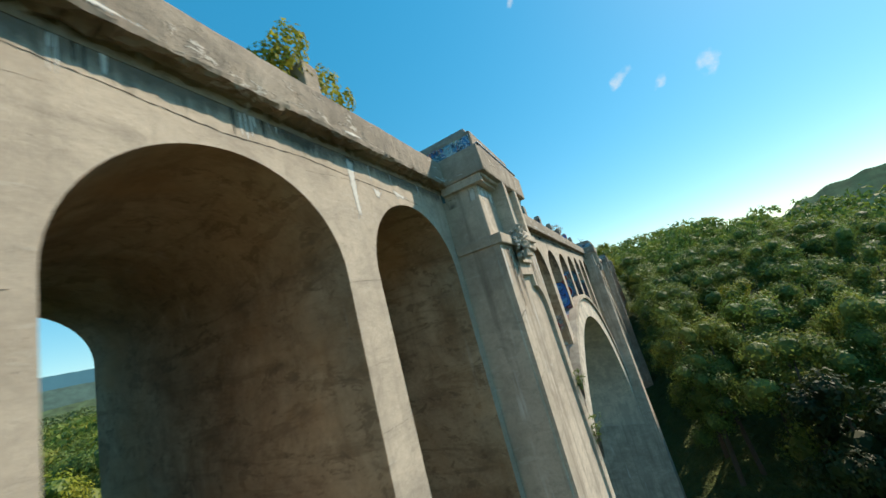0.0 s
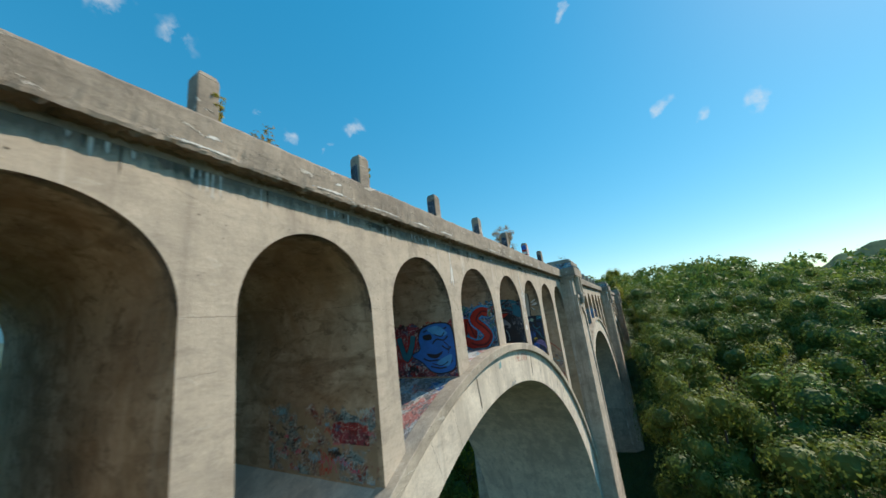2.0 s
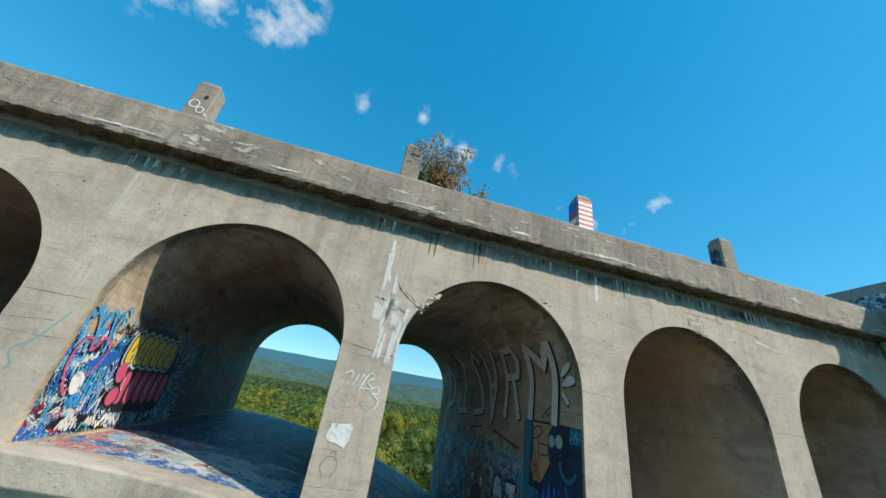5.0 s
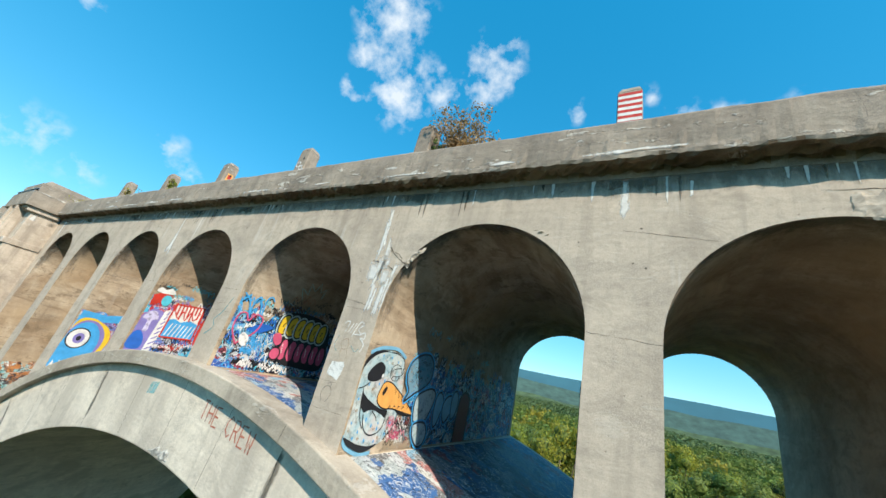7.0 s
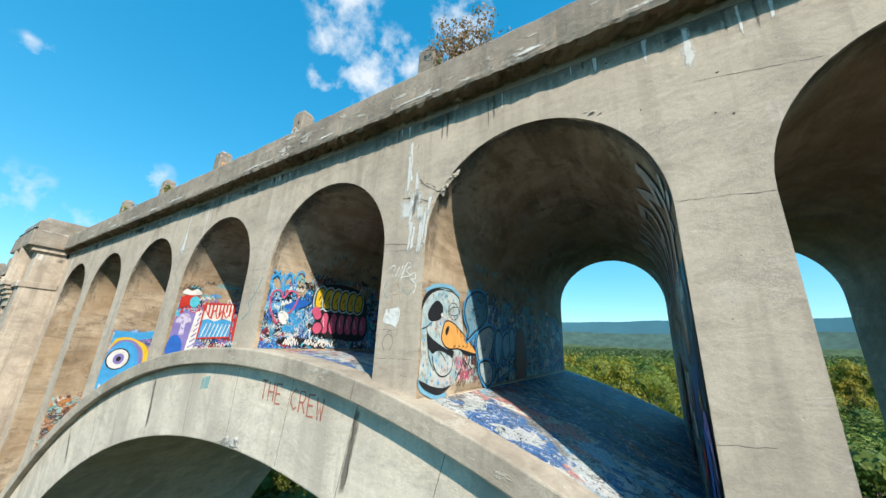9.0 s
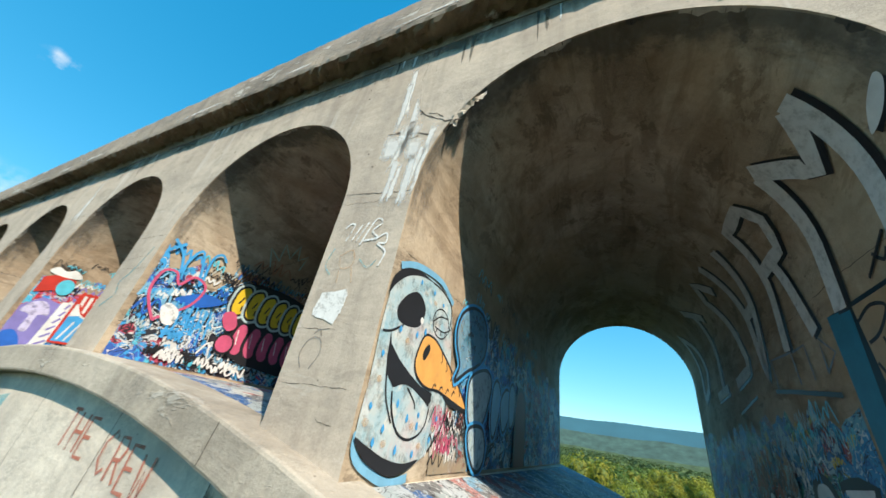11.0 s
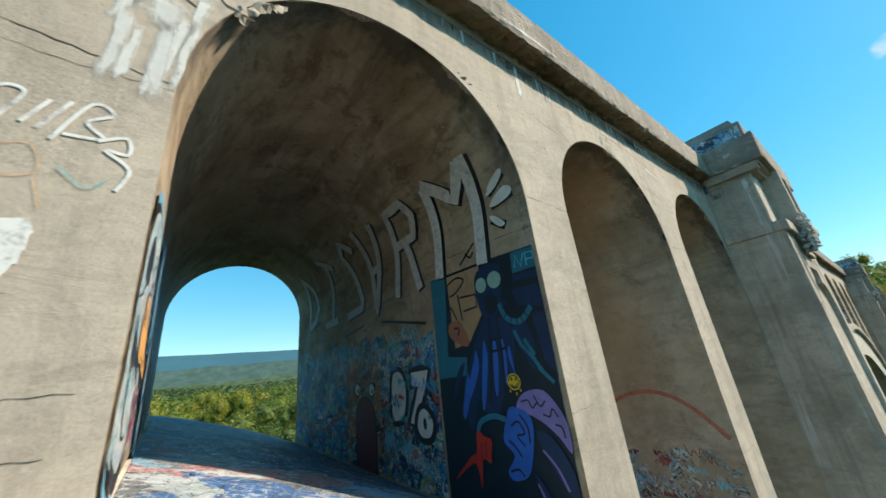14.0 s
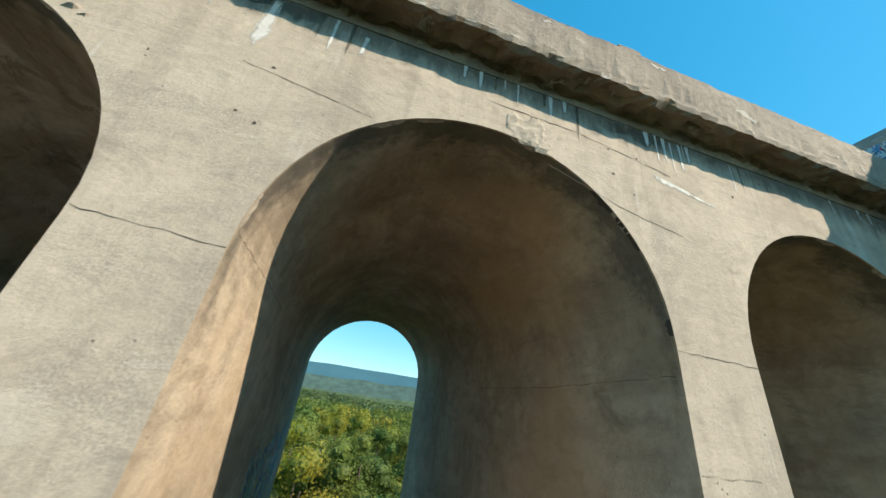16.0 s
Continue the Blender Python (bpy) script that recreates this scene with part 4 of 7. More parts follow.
def curve(pts, closed=True, n=5):
    """A smooth line through points."""
    out, k = [], len(pts)
    for i in range(k if closed else k - 1):
        p0, p1 = pts[i - 1] if closed or i else pts[i], pts[i]
        p2 = pts[(i + 1) % k]
        p3 = pts[(i + 2) % k] if closed or i + 2 < k else p2
        for j in range(n):
            t = j / n
            out.append(tuple(0.5 * (2 * b + (c - a) * t + (2 * a - 5 * b + 4 * c - d) * t * t + (3 * b - a - 3 * c + d) * t ** 3) for a, b, c, d in zip(p0, p1, p2, p3)))
    if not closed:
        out.append(pts[-1])
    return out


def oval(u, s, ru, rs, n=18):
    return [(u + ru * math.cos(6.283 * k / n), s + rs * math.sin(6.283 * k / n)) for k in range(n)]


class Mural:
    """One painted piece; each shape in it is a part, laid in thin coats."""
    def __init__(self, label, wall, base=0.006):
        self.top = thing("graffiti", label, "graffiti", group="graffiti on the viaduct")
        self.wall, self.off = wall, base

    def coat(self, name, mat, *shapes, lines=(), width=0.05, closed=False, label="", split=False):
        bm = bmesh.new()
        for pts in shapes:
            fill(bm, self.wall, pts, self.off)
            self.off += 0.00015
            if split:
                part(name, bm, mat, self.top, label)
                bm = bmesh.new()
        for pts in lines:
            ribbon(bm, self.wall, list(pts), width, self.off, closed)
            self.off += 0.00015
            if split:
                part(name, bm, mat, self.top, label)
                bm = bmesh.new()
        self.off += 0.0003
        if not split:
            part(name, bm, mat, self.top, label)
        return self

    def field(self, mat, u0, u1, s0, s1, seed=1, jag=0.22, name="paint_layer"):
        rnd = random.Random(seed)
        n = max(4, int(abs(u1 - u0) / 0.16))
        up = [(u0 + (u1 - u0) * k / n, s1 - jag * rnd.random() ** 1.5) for k in range(n + 1)]
        rows, each = 6, 9
        cells = list(zip(up, up[1:]))
        for start in range(0, n, each):
            bm = bmesh.new()
            for (a, sa), (b, sb) in cells[start:start + each]:
                col = []
                for k in range(rows + 1):
                    col.append((bm.verts.new(self.wall.at(a, s0 + (sa - s0) * k / rows, self.off)), bm.verts.new(self.wall.at(b, s0 + (sb - s0) * k / rows, self.off))))
                for p, q in zip(col, col[1:]):
                    bm.faces.new((p[0], p[1], q[1], q[0]))
            bmesh.ops.remove_doubles(bm, verts=bm.verts[:], dist=0.0005)
            part(name, bm, mat, self.top)
        self.off += 0.0008
        return self

    def scrawl(self, mats, n, u0, u1, s0, s1, seed, tall=(0.1, 0.28), width=(0.012, 0.03), name="tag"):
        """Quick illegible tags: looping up-and-down strokes, each sprayed in one go."""
        rnd = random.Random(seed)
        for k in range(n):
            h = rnd.uniform(*tall)
            w = h * rnd.uniform(1.1, 2.4)
            u, v = rnd.uniform(u0, max(u0 + 0.01, u1 - w)), rnd.uniform(s0, max(s0 + 0.01, s1 - h))
            m, tilt = rnd.randint(5, 11), rnd.uniform(-0.2, 0.2)
            pts = [(u + w * (i + rnd.uniform(-0.45, 0.45)) / m, v + tilt * w * i / m + h * (rnd.uniform(0.55, 1.0) if i % 2 else rnd.uniform(0.0, 0.4))) for i in range(m + 1)]
            bm = bmesh.new()
            ribbon(bm, self.wall, curve(pts, False, 4), rnd.uniform(*width), self.off, step=0.05)
            part(name, bm, rnd.choice(mats), self.top)
            self.off += 0.0002
        return self

    def drips(self, mat, n, u0, u1, s1, seed, long=(0.15, 0.6), width=0.018):
        rnd = random.Random(seed)
        for k in range(n):
            u, v = rnd.uniform(u0, u1), s1 - rnd.uniform(0.0, 0.2)
            bm = bmesh.new()
            ribbon(bm, self.wall, [(u, v), (u + rnd.uniform(-0.01, 0.01), v - rnd.uniform(*long))], width * rnd.uniform(0.5, 1.2), self.off)
            part("drip", bm, mat, self.top)
        self.off += 0.0003
        return self


GLYPHS = {
    "T": [[(0, 1), (1, 1)], [(0.5, 1), (0.5, 0)]], "H": [[(0, 0), (0, 1)], [(1, 0), (1, 1)], [(0, 0.5), (1, 0.5)]],
    "E": [[(1, 0), (0, 0), (0, 1), (1, 1)], [(0, 0.5), (0.8, 0.5)]], "C": [[(1, 0.85), (0.6, 1), (0, 0.7), (0, 0.3), (0.6, 0), (1, 0.15)]],
    "R": [[(0, 0), (0, 1), (0.75, 1), (0.95, 0.75), (0.7, 0.5), (0.05, 0.48)], [(0.45, 0.5), (1, 0)]], "W": [[(0, 1), (0.2, 0), (0.5, 0.7), (0.8, 0), (1, 1)]],
    "D": [[(0, 0), (0, 1), (0.6, 0.9), (1, 0.5), (0.6, 0.08), (0, 0)]], "I": [[(0.5, 0.0), (0.5, 1.0)], [(0.1, 1.0), (0.9, 0.95)], [(0.1, 0.0), (0.9, 0.0)]],
    "S": [[(0.95, 0.9), (0.4, 1), (0.05, 0.75), (0.9, 0.35), (0.75, 0.05), (0.05, 0.0)]], "A": [[(0, 1), (0.45, 0), (0.95, 1)], [(0.22, 0.5), (0.7, 0.5)]],
    "M": [[(0, 0), (0.08, 1), (0.5, 0.42), (0.85, 1.05), (1, 0)]], "V": [[(0, 1), (0.5, 0), (1, 1)]], "J": [[(0, 1), (1, 1)], [(0.6, 1), (0.6, 0.25), (0.3, 0), (0, 0.2)]],
    "N": [[(0, 0), (0, 1), (1, 0), (1, 1)]], "P": [[(0, 0), (0, 1), (0.9, 0.95), (0.9, 0.5), (0, 0.5)]],
}


def letter(ch, u, s, w, h, lean_u=0.0):
    return [[(u + w * x + lean_u * y, s + h * y) for x, y in line] for line in GLYPHS[ch]]


# sixth vault, left wall: the masked bird, bubble letters, doorway
L6 = Side(5, "L")
SPRAYS = (BLACK, WHITE, SKYBLUE, BLUE, CYAN)
Mural("thick overlapping blue and white tags sprayed along a vault wall", L6).field(CYANS, 1.75, 10.2, L6.floor, 30.9, 3, 0.6).scrawl(SPRAYS, 80, 1.7, 8.5, L6.floor + 0.1, 31.0, 31, (0.12, 0.4)).scrawl((BLACK, TEAL, CYAN), 26, 1.5, 6.5, 30.6, 31.5, 32, (0.12, 0.34), (0.01, 0.022))
bird = Mural("pale blue cartoon bird with a long orange beak sprayed in sunlight", L6, 0.018)
head = curve([(0.03, 30.22), (0.02, 29.9), (0.04, 29.5), (0.03, 29.16), (0.08, 29.0), (0.32, 28.93), (0.63, 28.88), (0.85, 28.87), (1.18, 28.98), (1.45, 29.22), (1.52, 29.5), (1.5, 29.75), (1.42, 30.15), (1.26, 30.52), (0.96, 30.62), (0.57, 30.61), (0.24, 30.53), (0.05, 30.38)])
bird.coat("halo", HALO, lines=[curve([(0.02, 29.12), (0.1, 28.95), (0.34, 28.84), (0.62, 28.77), (0.9, 28.8)], False), curve([(0.1, 30.5), (0.36, 30.62), (0.7, 30.68), (1.0, 30.68), (1.32, 30.56)], False)], width=0.07, split=True)
bird.coat("head", SMUDGED, head)
bird.coat("crest", BLACK, curve([(0.02, 30.2), (0.03, 30.36), (0.22, 30.53), (0.5, 30.6), (0.75, 30.6), (0.5, 30.56), (0.26, 30.46), (0.1, 30.32)]))
bird.coat("crest_line", BLACK, lines=[curve([(0.75, 30.6), (1.0, 30.6), (1.26, 30.52), (1.32, 30.36), (1.3, 30.2)], False)], width=0.022)
bird.coat("eye", BLACK, curve([(0.3, 30.28), (0.49, 30.38), (0.67, 30.3), (0.68, 30.17), (0.6, 30.06), (0.41, 30.01), (0.25, 30.02), (0.19, 30.12)]))
bird.coat("eye_glint", WHITE, oval(0.655, 30.14, 0.032, 0.035))
bird.coat("lid", BLACK, lines=[oval(1.08, 30.24, 0.2, 0.16), curve([(0.9, 30.22), (1.04, 30.31), (1.25, 30.34)], False), curve([(0.95, 30.17), (1.17, 30.17), (1.34, 30.25)], False), curve([(1.34, 30.3), (1.45, 30.15), (1.52, 29.95)], False), [(1.0, 30.16), (0.98, 30.12)], [(1.1, 30.16), (1.1, 30.11)], [(1.2, 30.18), (1.22, 30.13)]], width=0.016, split=True)
bird.coat("mouth", BLACK, [(0.17, 29.9), (0.22, 29.8), (0.4, 29.7), (0.62, 29.62), (0.85, 29.55), (1.12, 29.52), (1.12, 29.44), (1.04, 29.36), (0.81, 29.47), (0.59, 29.52), (0.38, 29.47), (0.26, 29.55), (0.2, 29.7)])
bird.coat("mouth_line", BLACK, lines=[curve([(0.05, 29.87), (0.17, 29.9), (0.29, 29.97), (0.34, 30.0)], False), curve([(0.2, 29.72), (0.3, 29.4), (0.46, 29.2)], False)], width=0.02)
bird.coat("tongue", SMUDGED, curve([(0.41, 29.46), (0.59, 29.52), (0.84, 29.47), (1.08, 29.37), (1.06, 29.22), (0.94, 29.13), (0.76, 29.1), (0.58, 29.15), (0.45, 29.3)]))
bird.coat("tongue_line", BLACK, lines=[curve([(0.38, 29.44), (0.44, 29.28), (0.58, 29.14), (0.76, 29.09), (0.95, 29.13), (1.07, 29.23), (1.1, 29.38)], False), curve([(0.62, 29.5), (0.78, 29.4), (0.82, 29.34)], False), curve([(1.5, 29.5), (1.46, 29.24), (1.2, 29.0)], False)], width=0.022, split=True)
beak = curve([(0.78, 30.03), (0.68, 29.86), (0.67, 29.71), (0.79, 29.6), (1.0, 29.55), (1.24, 29.56), (1.54, 29.52), (2.07, 29.46), (1.89, 29.62), (1.62, 29.77), (1.29, 29.93), (1.01, 30.04)])
bird.coat("beak_shadow", BLACK, [(1.3, 29.57), (2.1, 29.46), (2.12, 29.41), (1.5, 29.46)])
bird.coat("beak", ORANGE, beak)
bird.coat("beak_line", BLACK, lines=[beak], width=0.026, closed=True)
bird.coat("nostril", BLACK, curve([(0.87, 29.96), (0.79, 29.87), (0.8, 29.8), (0.85, 29.8), (0.92, 29.91)]))
bird.coat("beak_mark", BLACK, lines=[curve([(1.2 + 0.15 * k, 29.96 - 0.075 * k), (1.24 + 0.15 * k, 29.88 - 0.07 * k), (1.22 + 0.15 * k, 29.84 - 0.065 * k)], False) for k in range(5)] + [curve([(1.1 + 0.17 * k, 29.56), (1.13 + 0.17 * k, 29.61), (1.18 + 0.17 * k, 29.6)], False) for k in range(4)], width=0.018, split=True)
spot = random.Random(4)
bird.coat("spot", SKYBLUE, *[curve([(u - 0.02, v), (u, v + 0.02 + 0.03 * spot.random()), (u + 0.025, v), (u + 0.01 * spot.random(), v - 0.03)], True, 3) for u, v in ((0.5, 30.5), (0.8, 30.5), (1.05, 30.45), (0.75, 30.05), (0.6, 29.98), (0.3, 29.95), (0.12, 29.7), (0.12, 29.3), (0.5, 29.35), (0.7, 29.25), (0.9, 29.3), (0.25, 29.05), (0.6, 29.0), (0.9, 28.98), (1.2, 29.1), (1.3, 29.3), (0.9, 29.2), (0.35, 29.15))], split=True)
bird.coat("blush", FADED_ORANGE, *[oval(u, v, 0.04, 0.03, 9) for u, v in ((0.85, 30.4), (0.45, 29.88), (0.15, 29.5), (0.8, 29.2), (0.4, 29.05), (1.25, 29.2), (0.1, 29.18), (1.0, 29.05))], split=True)
bird.coat("chin", BLACK, curve([(0.02, 29.08), (0.1, 28.99), (0.27, 28.9), (0.59, 28.82), (0.84, 28.86), (1.03, 28.94), (0.76, 28.91), (0.45, 28.95), (0.18, 29.03)]))
THIN_PALE = faded("thin_pale_paint", (0.5, 0.62, 0.66), 0.75)
bubble = Mural("round speech bubble and puffy pale blue letters outlined in black", L6, 0.037)
ring_pts = curve([(1.5, 30.33), (1.62, 30.56), (1.96, 30.74), (2.35, 30.76), (2.59, 30.55), (2.57, 30.23), (2.28, 30.02), (1.99, 29.91), (1.6, 29.72), (1.7, 29.92), (1.54, 30.14)])
bubble.coat("outline", SKYBLUE, lines=[ring_pts], width=0.12, closed=True)
bubble.coat("bubble", faded("thin_blue_paint", (0.22, 0.42, 0.55), 0.6), ring_pts)
bubble.coat("bubble_line", BLACK, lines=[ring_pts], width=0.045, closed=True)
bubble.scrawl((BLACK, TEAL), 12, 1.65, 2.5, 30.05, 30.65, 5, (0.08, 0.14), (0.01, 0.016), "scrawl")
for k, pts in enumerate(([(2.07, 29.73), (2.26, 29.93), (2.76, 30.05), (3.0, 29.91), (2.9, 29.61), (2.66, 29.32), (2.2, 29.32)], [(2.22, 29.26), (2.7, 29.3), (2.9, 29.08), (2.84, 28.87), (2.6, 28.8), (2.3, 29.0)], [(3.1, 29.9), (3.3, 30.0), (3.5, 29.8), (3.4, 29.4), (3.2, 29.2), (3.05, 29.5)], [(3.5, 29.7), (3.8, 29.95), (4.1, 29.85), (4.0, 29.5), (3.7, 29.3)], [(4.0, 29.9), (4.2, 30.1), (4.42, 29.9), (4.35, 29.5), (4.1, 29.4)])):
    blob = curve(pts)
    bubble.coat("letter_edge", SKYBLUE, lines=[blob], width=0.12, closed=True)
    bubble.coat("letter", THIN_PALE if k < 2 else HALO, blob)
    bubble.coat("letter_line", BLACK, lines=[blob], width=0.045, closed=True)
under = Mural("scribbled black and pink tags beneath the bird", L6, 0.016).field(PALES, 1.3, 2.35, L6.floor, 29.42, 9, 0.2).scrawl((BLACK, PINK, WHITE, BLACK), 24, 1.05, 2.3, L6.floor, 29.45, 10, (0.1, 0.3), (0.012, 0.022))


def doorway(wall, u0, u1, s1, mat):
    """A small arched doorway through a cross wall, painted dark red."""
    top = thing("doorway", "small arched passage through the cross wall, painted dark red inside", "doorway")
    c, r = (u0 + u1) / 2, (u1 - u0) / 2
    arch = [(u0, wall.floor)] + [(c - r * math.cos(math.pi * k / 10), s1 - r + r * math.sin(math.pi * k / 10)) for k in range(11)] + [(u1, wall.floor)]
    bm = bmesh.new()
    fill(bm, wall, arch, 0.0405)
    part("leaf", bm, DARKRED, top)
    bm = bmesh.new()
    ribbon(bm, wall, arch, 0.07, 0.0412)
    part("jamb", bm, BLACK, top)


doorway(L6, 4.5, 5.3, 30.1, DARKRED)

# sixth vault, right wall: big white letters, the masked figure, tags
R6 = Side(5, "R")
Mural("thick overlapping blue, white and green tags sprayed along a vault wall", R6).field(BLUES, 2.35, 10.2, R6.floor, 30.1, 5, 0.35).scrawl((BLUE, SKYBLUE, WHITE, BLACK, CYAN, RED, HALO), 110, 2.4, 9.0, R6.floor + 0.1, 29.9, 51, (0.1, 0.34), (0.012, 0.03)).scrawl((YELLOW, CYAN, PALE), 14, 2.4, 5.0, 29.3, 30.1, 52, (0.12, 0.3), (0.012, 0.022))
LETTER = faded("worn_white_paint", (0.66, 0.66, 0.64), 1.0, 0.7)
word = Mural("tall white block letters with black drop shadows painted over the vault", R6, 0.008)
STROKES = {
    "D": [[(9.05, 30.78), (8.95, 32.45), (8.4, 31.9), (8.25, 31.35), (8.5, 30.95), (9.05, 30.78)]],
    "I": [[(7.25, 32.6), (6.5, 32.15)], [(6.88, 32.35), (7.0, 30.75)], [(7.6, 30.68), (6.62, 30.72)]],
    "S": [[(5.1, 32.22), (5.5, 32.58), (5.74, 32.25), (5.05, 30.95), (5.1, 30.78), (5.95, 30.7)]],
    "A": [[(4.72, 32.6), (4.32, 30.55), (3.92, 32.5)], [(4.52, 31.5), (4.14, 31.5)]],
    "R": [[(3.42, 30.68), (3.22, 32.4), (2.62, 32.42), (2.46, 32.1), (2.62, 31.72), (3.25, 31.7)], [(2.95, 31.7), (2.6, 30.68)]],
    "M": [[(2.0, 30.72), (1.86, 32.35)], [(1.86, 32.42), (1.5, 32.1), (1.28, 31.86), (1.1, 32.1), (0.9, 32.36)], [(0.82, 32.42), (0.96, 30.68)]],
}
for ch, lines in STROKES.items():
    wide = 0.22 if ch == "M" else 0.185
    word.coat("shadow", BLACK, lines=[[(a - 0.06, b - 0.035) for a, b in line] for line in lines], width=wide + 0.03)
    word.off += 0.004
    word.coat("letter", LETTER, lines=lines, width=wide, label="white block letter " + ch)
    word.off -= 0.004
word.coat("ghost_letter", GREY, lines=[[(4.04, 30.31), (4.04, 30.7), (3.35, 30.65), (3.32, 30.27)], [(2.95, 30.26), (2.95, 30.64), (3.3, 30.64)], [(2.62, 30.26), (2.6, 30.62), (2.36, 30.42), (2.62, 30.28)]], width=0.03, split=True)
word.coat("underline", BLACK, lines=[[(4.18, 30.32), (3.4, 30.2), (2.52, 30.05)], [(6.1, 30.22), (5.0, 30.36)]], width=0.05)
word.coat("ray_shadow", BLACK, lines=[[(0.6, 31.64), (0.24, 31.83)], [(0.6, 31.46), (0.18, 31.5)], [(0.64, 31.26), (0.4, 31.08)]], width=0.13, split=True)
word.off += 0.004
word.coat("ray", WHITE, curve([(0.64, 31.64), (0.5, 31.8), (0.27, 31.9), (0.25, 31.82), (0.45, 31.68)]), curve([(0.62, 31.46), (0.5, 31.57), (0.3, 31.64), (0.18, 31.58), (0.22, 31.48), (0.45, 31.43)]), curve([(0.66, 31.32), (0.55, 31.28), (0.4, 31.12), (0.5, 31.1), (0.62, 31.22)]), split=True)
R6m = Mural("dark mural of a masked figure with pale round lenses", R6, 0.012)
R6m.coat("panel", DUSK, [(0.08, R6.floor), (2.29, R6.floor), (2.29, 29.2), (2.26, 30.74), (0.9, 30.72), (0.06, 30.68)])
R6m.coat("dusk_sky", TEAL, [(0.06, 30.66), (0.42, 30.68), (0.44, 30.4), (0.06, 30.4)])
R6m.coat("dusk_bar", INDIGO, [(0.06, 30.36), (0.46, 30.38), (0.46, 30.3), (0.06, 30.27)], [(0.06, 30.18), (0.5, 30.2), (0.46, 29.98), (0.06, 29.9)], [(0.06, 29.84), (0.26, 29.84), (0.2, 29.3), (0.06, 29.1)], split=True)
R6m.coat("teal_edge", TEAL, [(2.28, 30.74), (2.29, 29.13), (1.6, 29.17), (1.56, 29.42), (2.0, 29.45), (1.87, 30.7)], label="flat teal border")
R6m.coat("tan_patch", FLESH, [(1.83, 30.69), (1.05, 30.68), (1.08, 30.02), (1.45, 29.62), (1.8, 29.56)])
R6m.coat("sepia_face", SEPIA, curve([(1.88, 29.94), (1.66, 29.97), (1.53, 29.82), (1.46, 29.63), (1.56, 29.57), (1.82, 29.68), (1.92, 29.8)]))
R6m.coat("tan_mark", BLACK, lines=[curve([(1.84, 30.55), (1.6, 30.62), (1.42, 30.55), (1.62, 30.4), (1.8, 30.36)], False), [(1.45, 30.8), (1.08, 31.05)], [(1.6, 30.36), (1.55, 29.95)], [(1.55, 30.3), (1.2, 30.28), (1.2, 30.1), (1.5, 30.08)], curve([(1.78, 29.86), (1.66, 29.84), (1.7, 29.74)], False), [(1.8, 30.2), (1.68, 29.98)], curve([(1.3, 30.95), (1.2, 30.85), (1.12, 30.92)], False)], width=0.032, split=True)
R6m.coat("coat", INDIGO, curve([(1.12, 29.88), (1.52, 29.32), (1.72, 28.97), (1.62, 28.44), (1.4, 28.85), (1.15, 28.6), (0.9, 28.95), (0.7, 29.19), (0.6, 29.68), (0.81, 29.9)]), label="blue painted cloak")
R6m.coat("cloak_tail", INDIGO, curve([(1.75, 29.1), (1.95, 28.85), (1.82, 29.2), (1.62, 29.35)]), curve([(0.62, 29.7), (0.4, 29.8), (0.3, 29.5), (0.36, 29.2), (0.5, 29.4)]), split=True)
R6m.coat("fold", BLUE, *[curve([(u, v), (u + 0.05, v - 0.1), (u + 0.1 + d, v - l), (u + 0.06 + d, v - l - 0.1), (u - 0.02, v - 0.25)]) for u, v, d, l in ((1.35, 29.5, 0.18, 0.55), (1.15, 29.6, 0.1, 0.75), (0.95, 29.62, 0.02, 0.6), (0.8, 29.6, -0.02, 0.45), (1.58, 29.2, 0.1, 0.5), (0.7, 29.5, -0.1, 0.3))], split=True)
R6m.coat("seam", BLACK, lines=[curve([(1.0, 29.9), (1.05, 29.4), (1.2, 28.8)], False), curve([(0.85, 29.9), (0.85, 29.4), (0.9, 28.95)], False), [(1.05, 29.6), (0.8, 29.62)], [(1.06, 29.45), (0.78, 29.48)]], width=0.035, split=True)
R6m.coat("mask", INDIGO, curve([(1.18, 30.46), (1.0, 30.64), (0.72, 30.62), (0.5, 30.4), (0.55, 30.13), (0.86, 29.92), (1.12, 29.98)]))
R6m.coat("mask_shade", DUSK, curve([(0.62, 30.56), (0.48, 30.36), (0.55, 30.1), (0.7, 30.1), (0.68, 30.3)]), curve([(1.0, 30.2), (0.86, 30.24), (0.78, 30.06), (0.9, 29.94), (1.04, 30.02)]), split=True)
R6m.coat("grille", BLACK, lines=[[(0.98 - 0.05 * q, 30.14), (0.97 - 0.05 * q, 29.99)] for q in range(4)], width=0.02, split=True)
R6m.coat("lens", LENS, oval(1.05, 30.38, 0.11, 0.11), oval(0.78, 30.4, 0.13, 0.12), label="pale glowing round lenses", split=True)
R6m.coat("hose", TEAL, lines=[curve([(0.76, 30.06), (0.68, 29.87), (0.51, 29.78), (0.37, 29.82), (0.24, 29.93)], False)], width=0.075)
R6m.coat("hose_rib", BLACK, lines=[[(0.72, 29.98), (0.66, 30.0)], [(0.7, 29.86), (0.64, 29.92)], [(0.6, 29.79), (0.57, 29.86)], [(0.5, 29.74), (0.5, 29.82)], [(0.4, 29.76), (0.43, 29.84)], [(0.32, 29.82), (0.37, 29.9)]], width=0.015, split=True)
R6m.coat("sleeve", TEAL, lines=[[(0.58, 29.68), (0.5, 29.5), (0.34, 29.32), (0.24, 29.16)], [(0.44, 29.56), (0.32, 29.36)], [(0.3, 29.22), (0.12, 29.05)]], width=0.05, split=True)
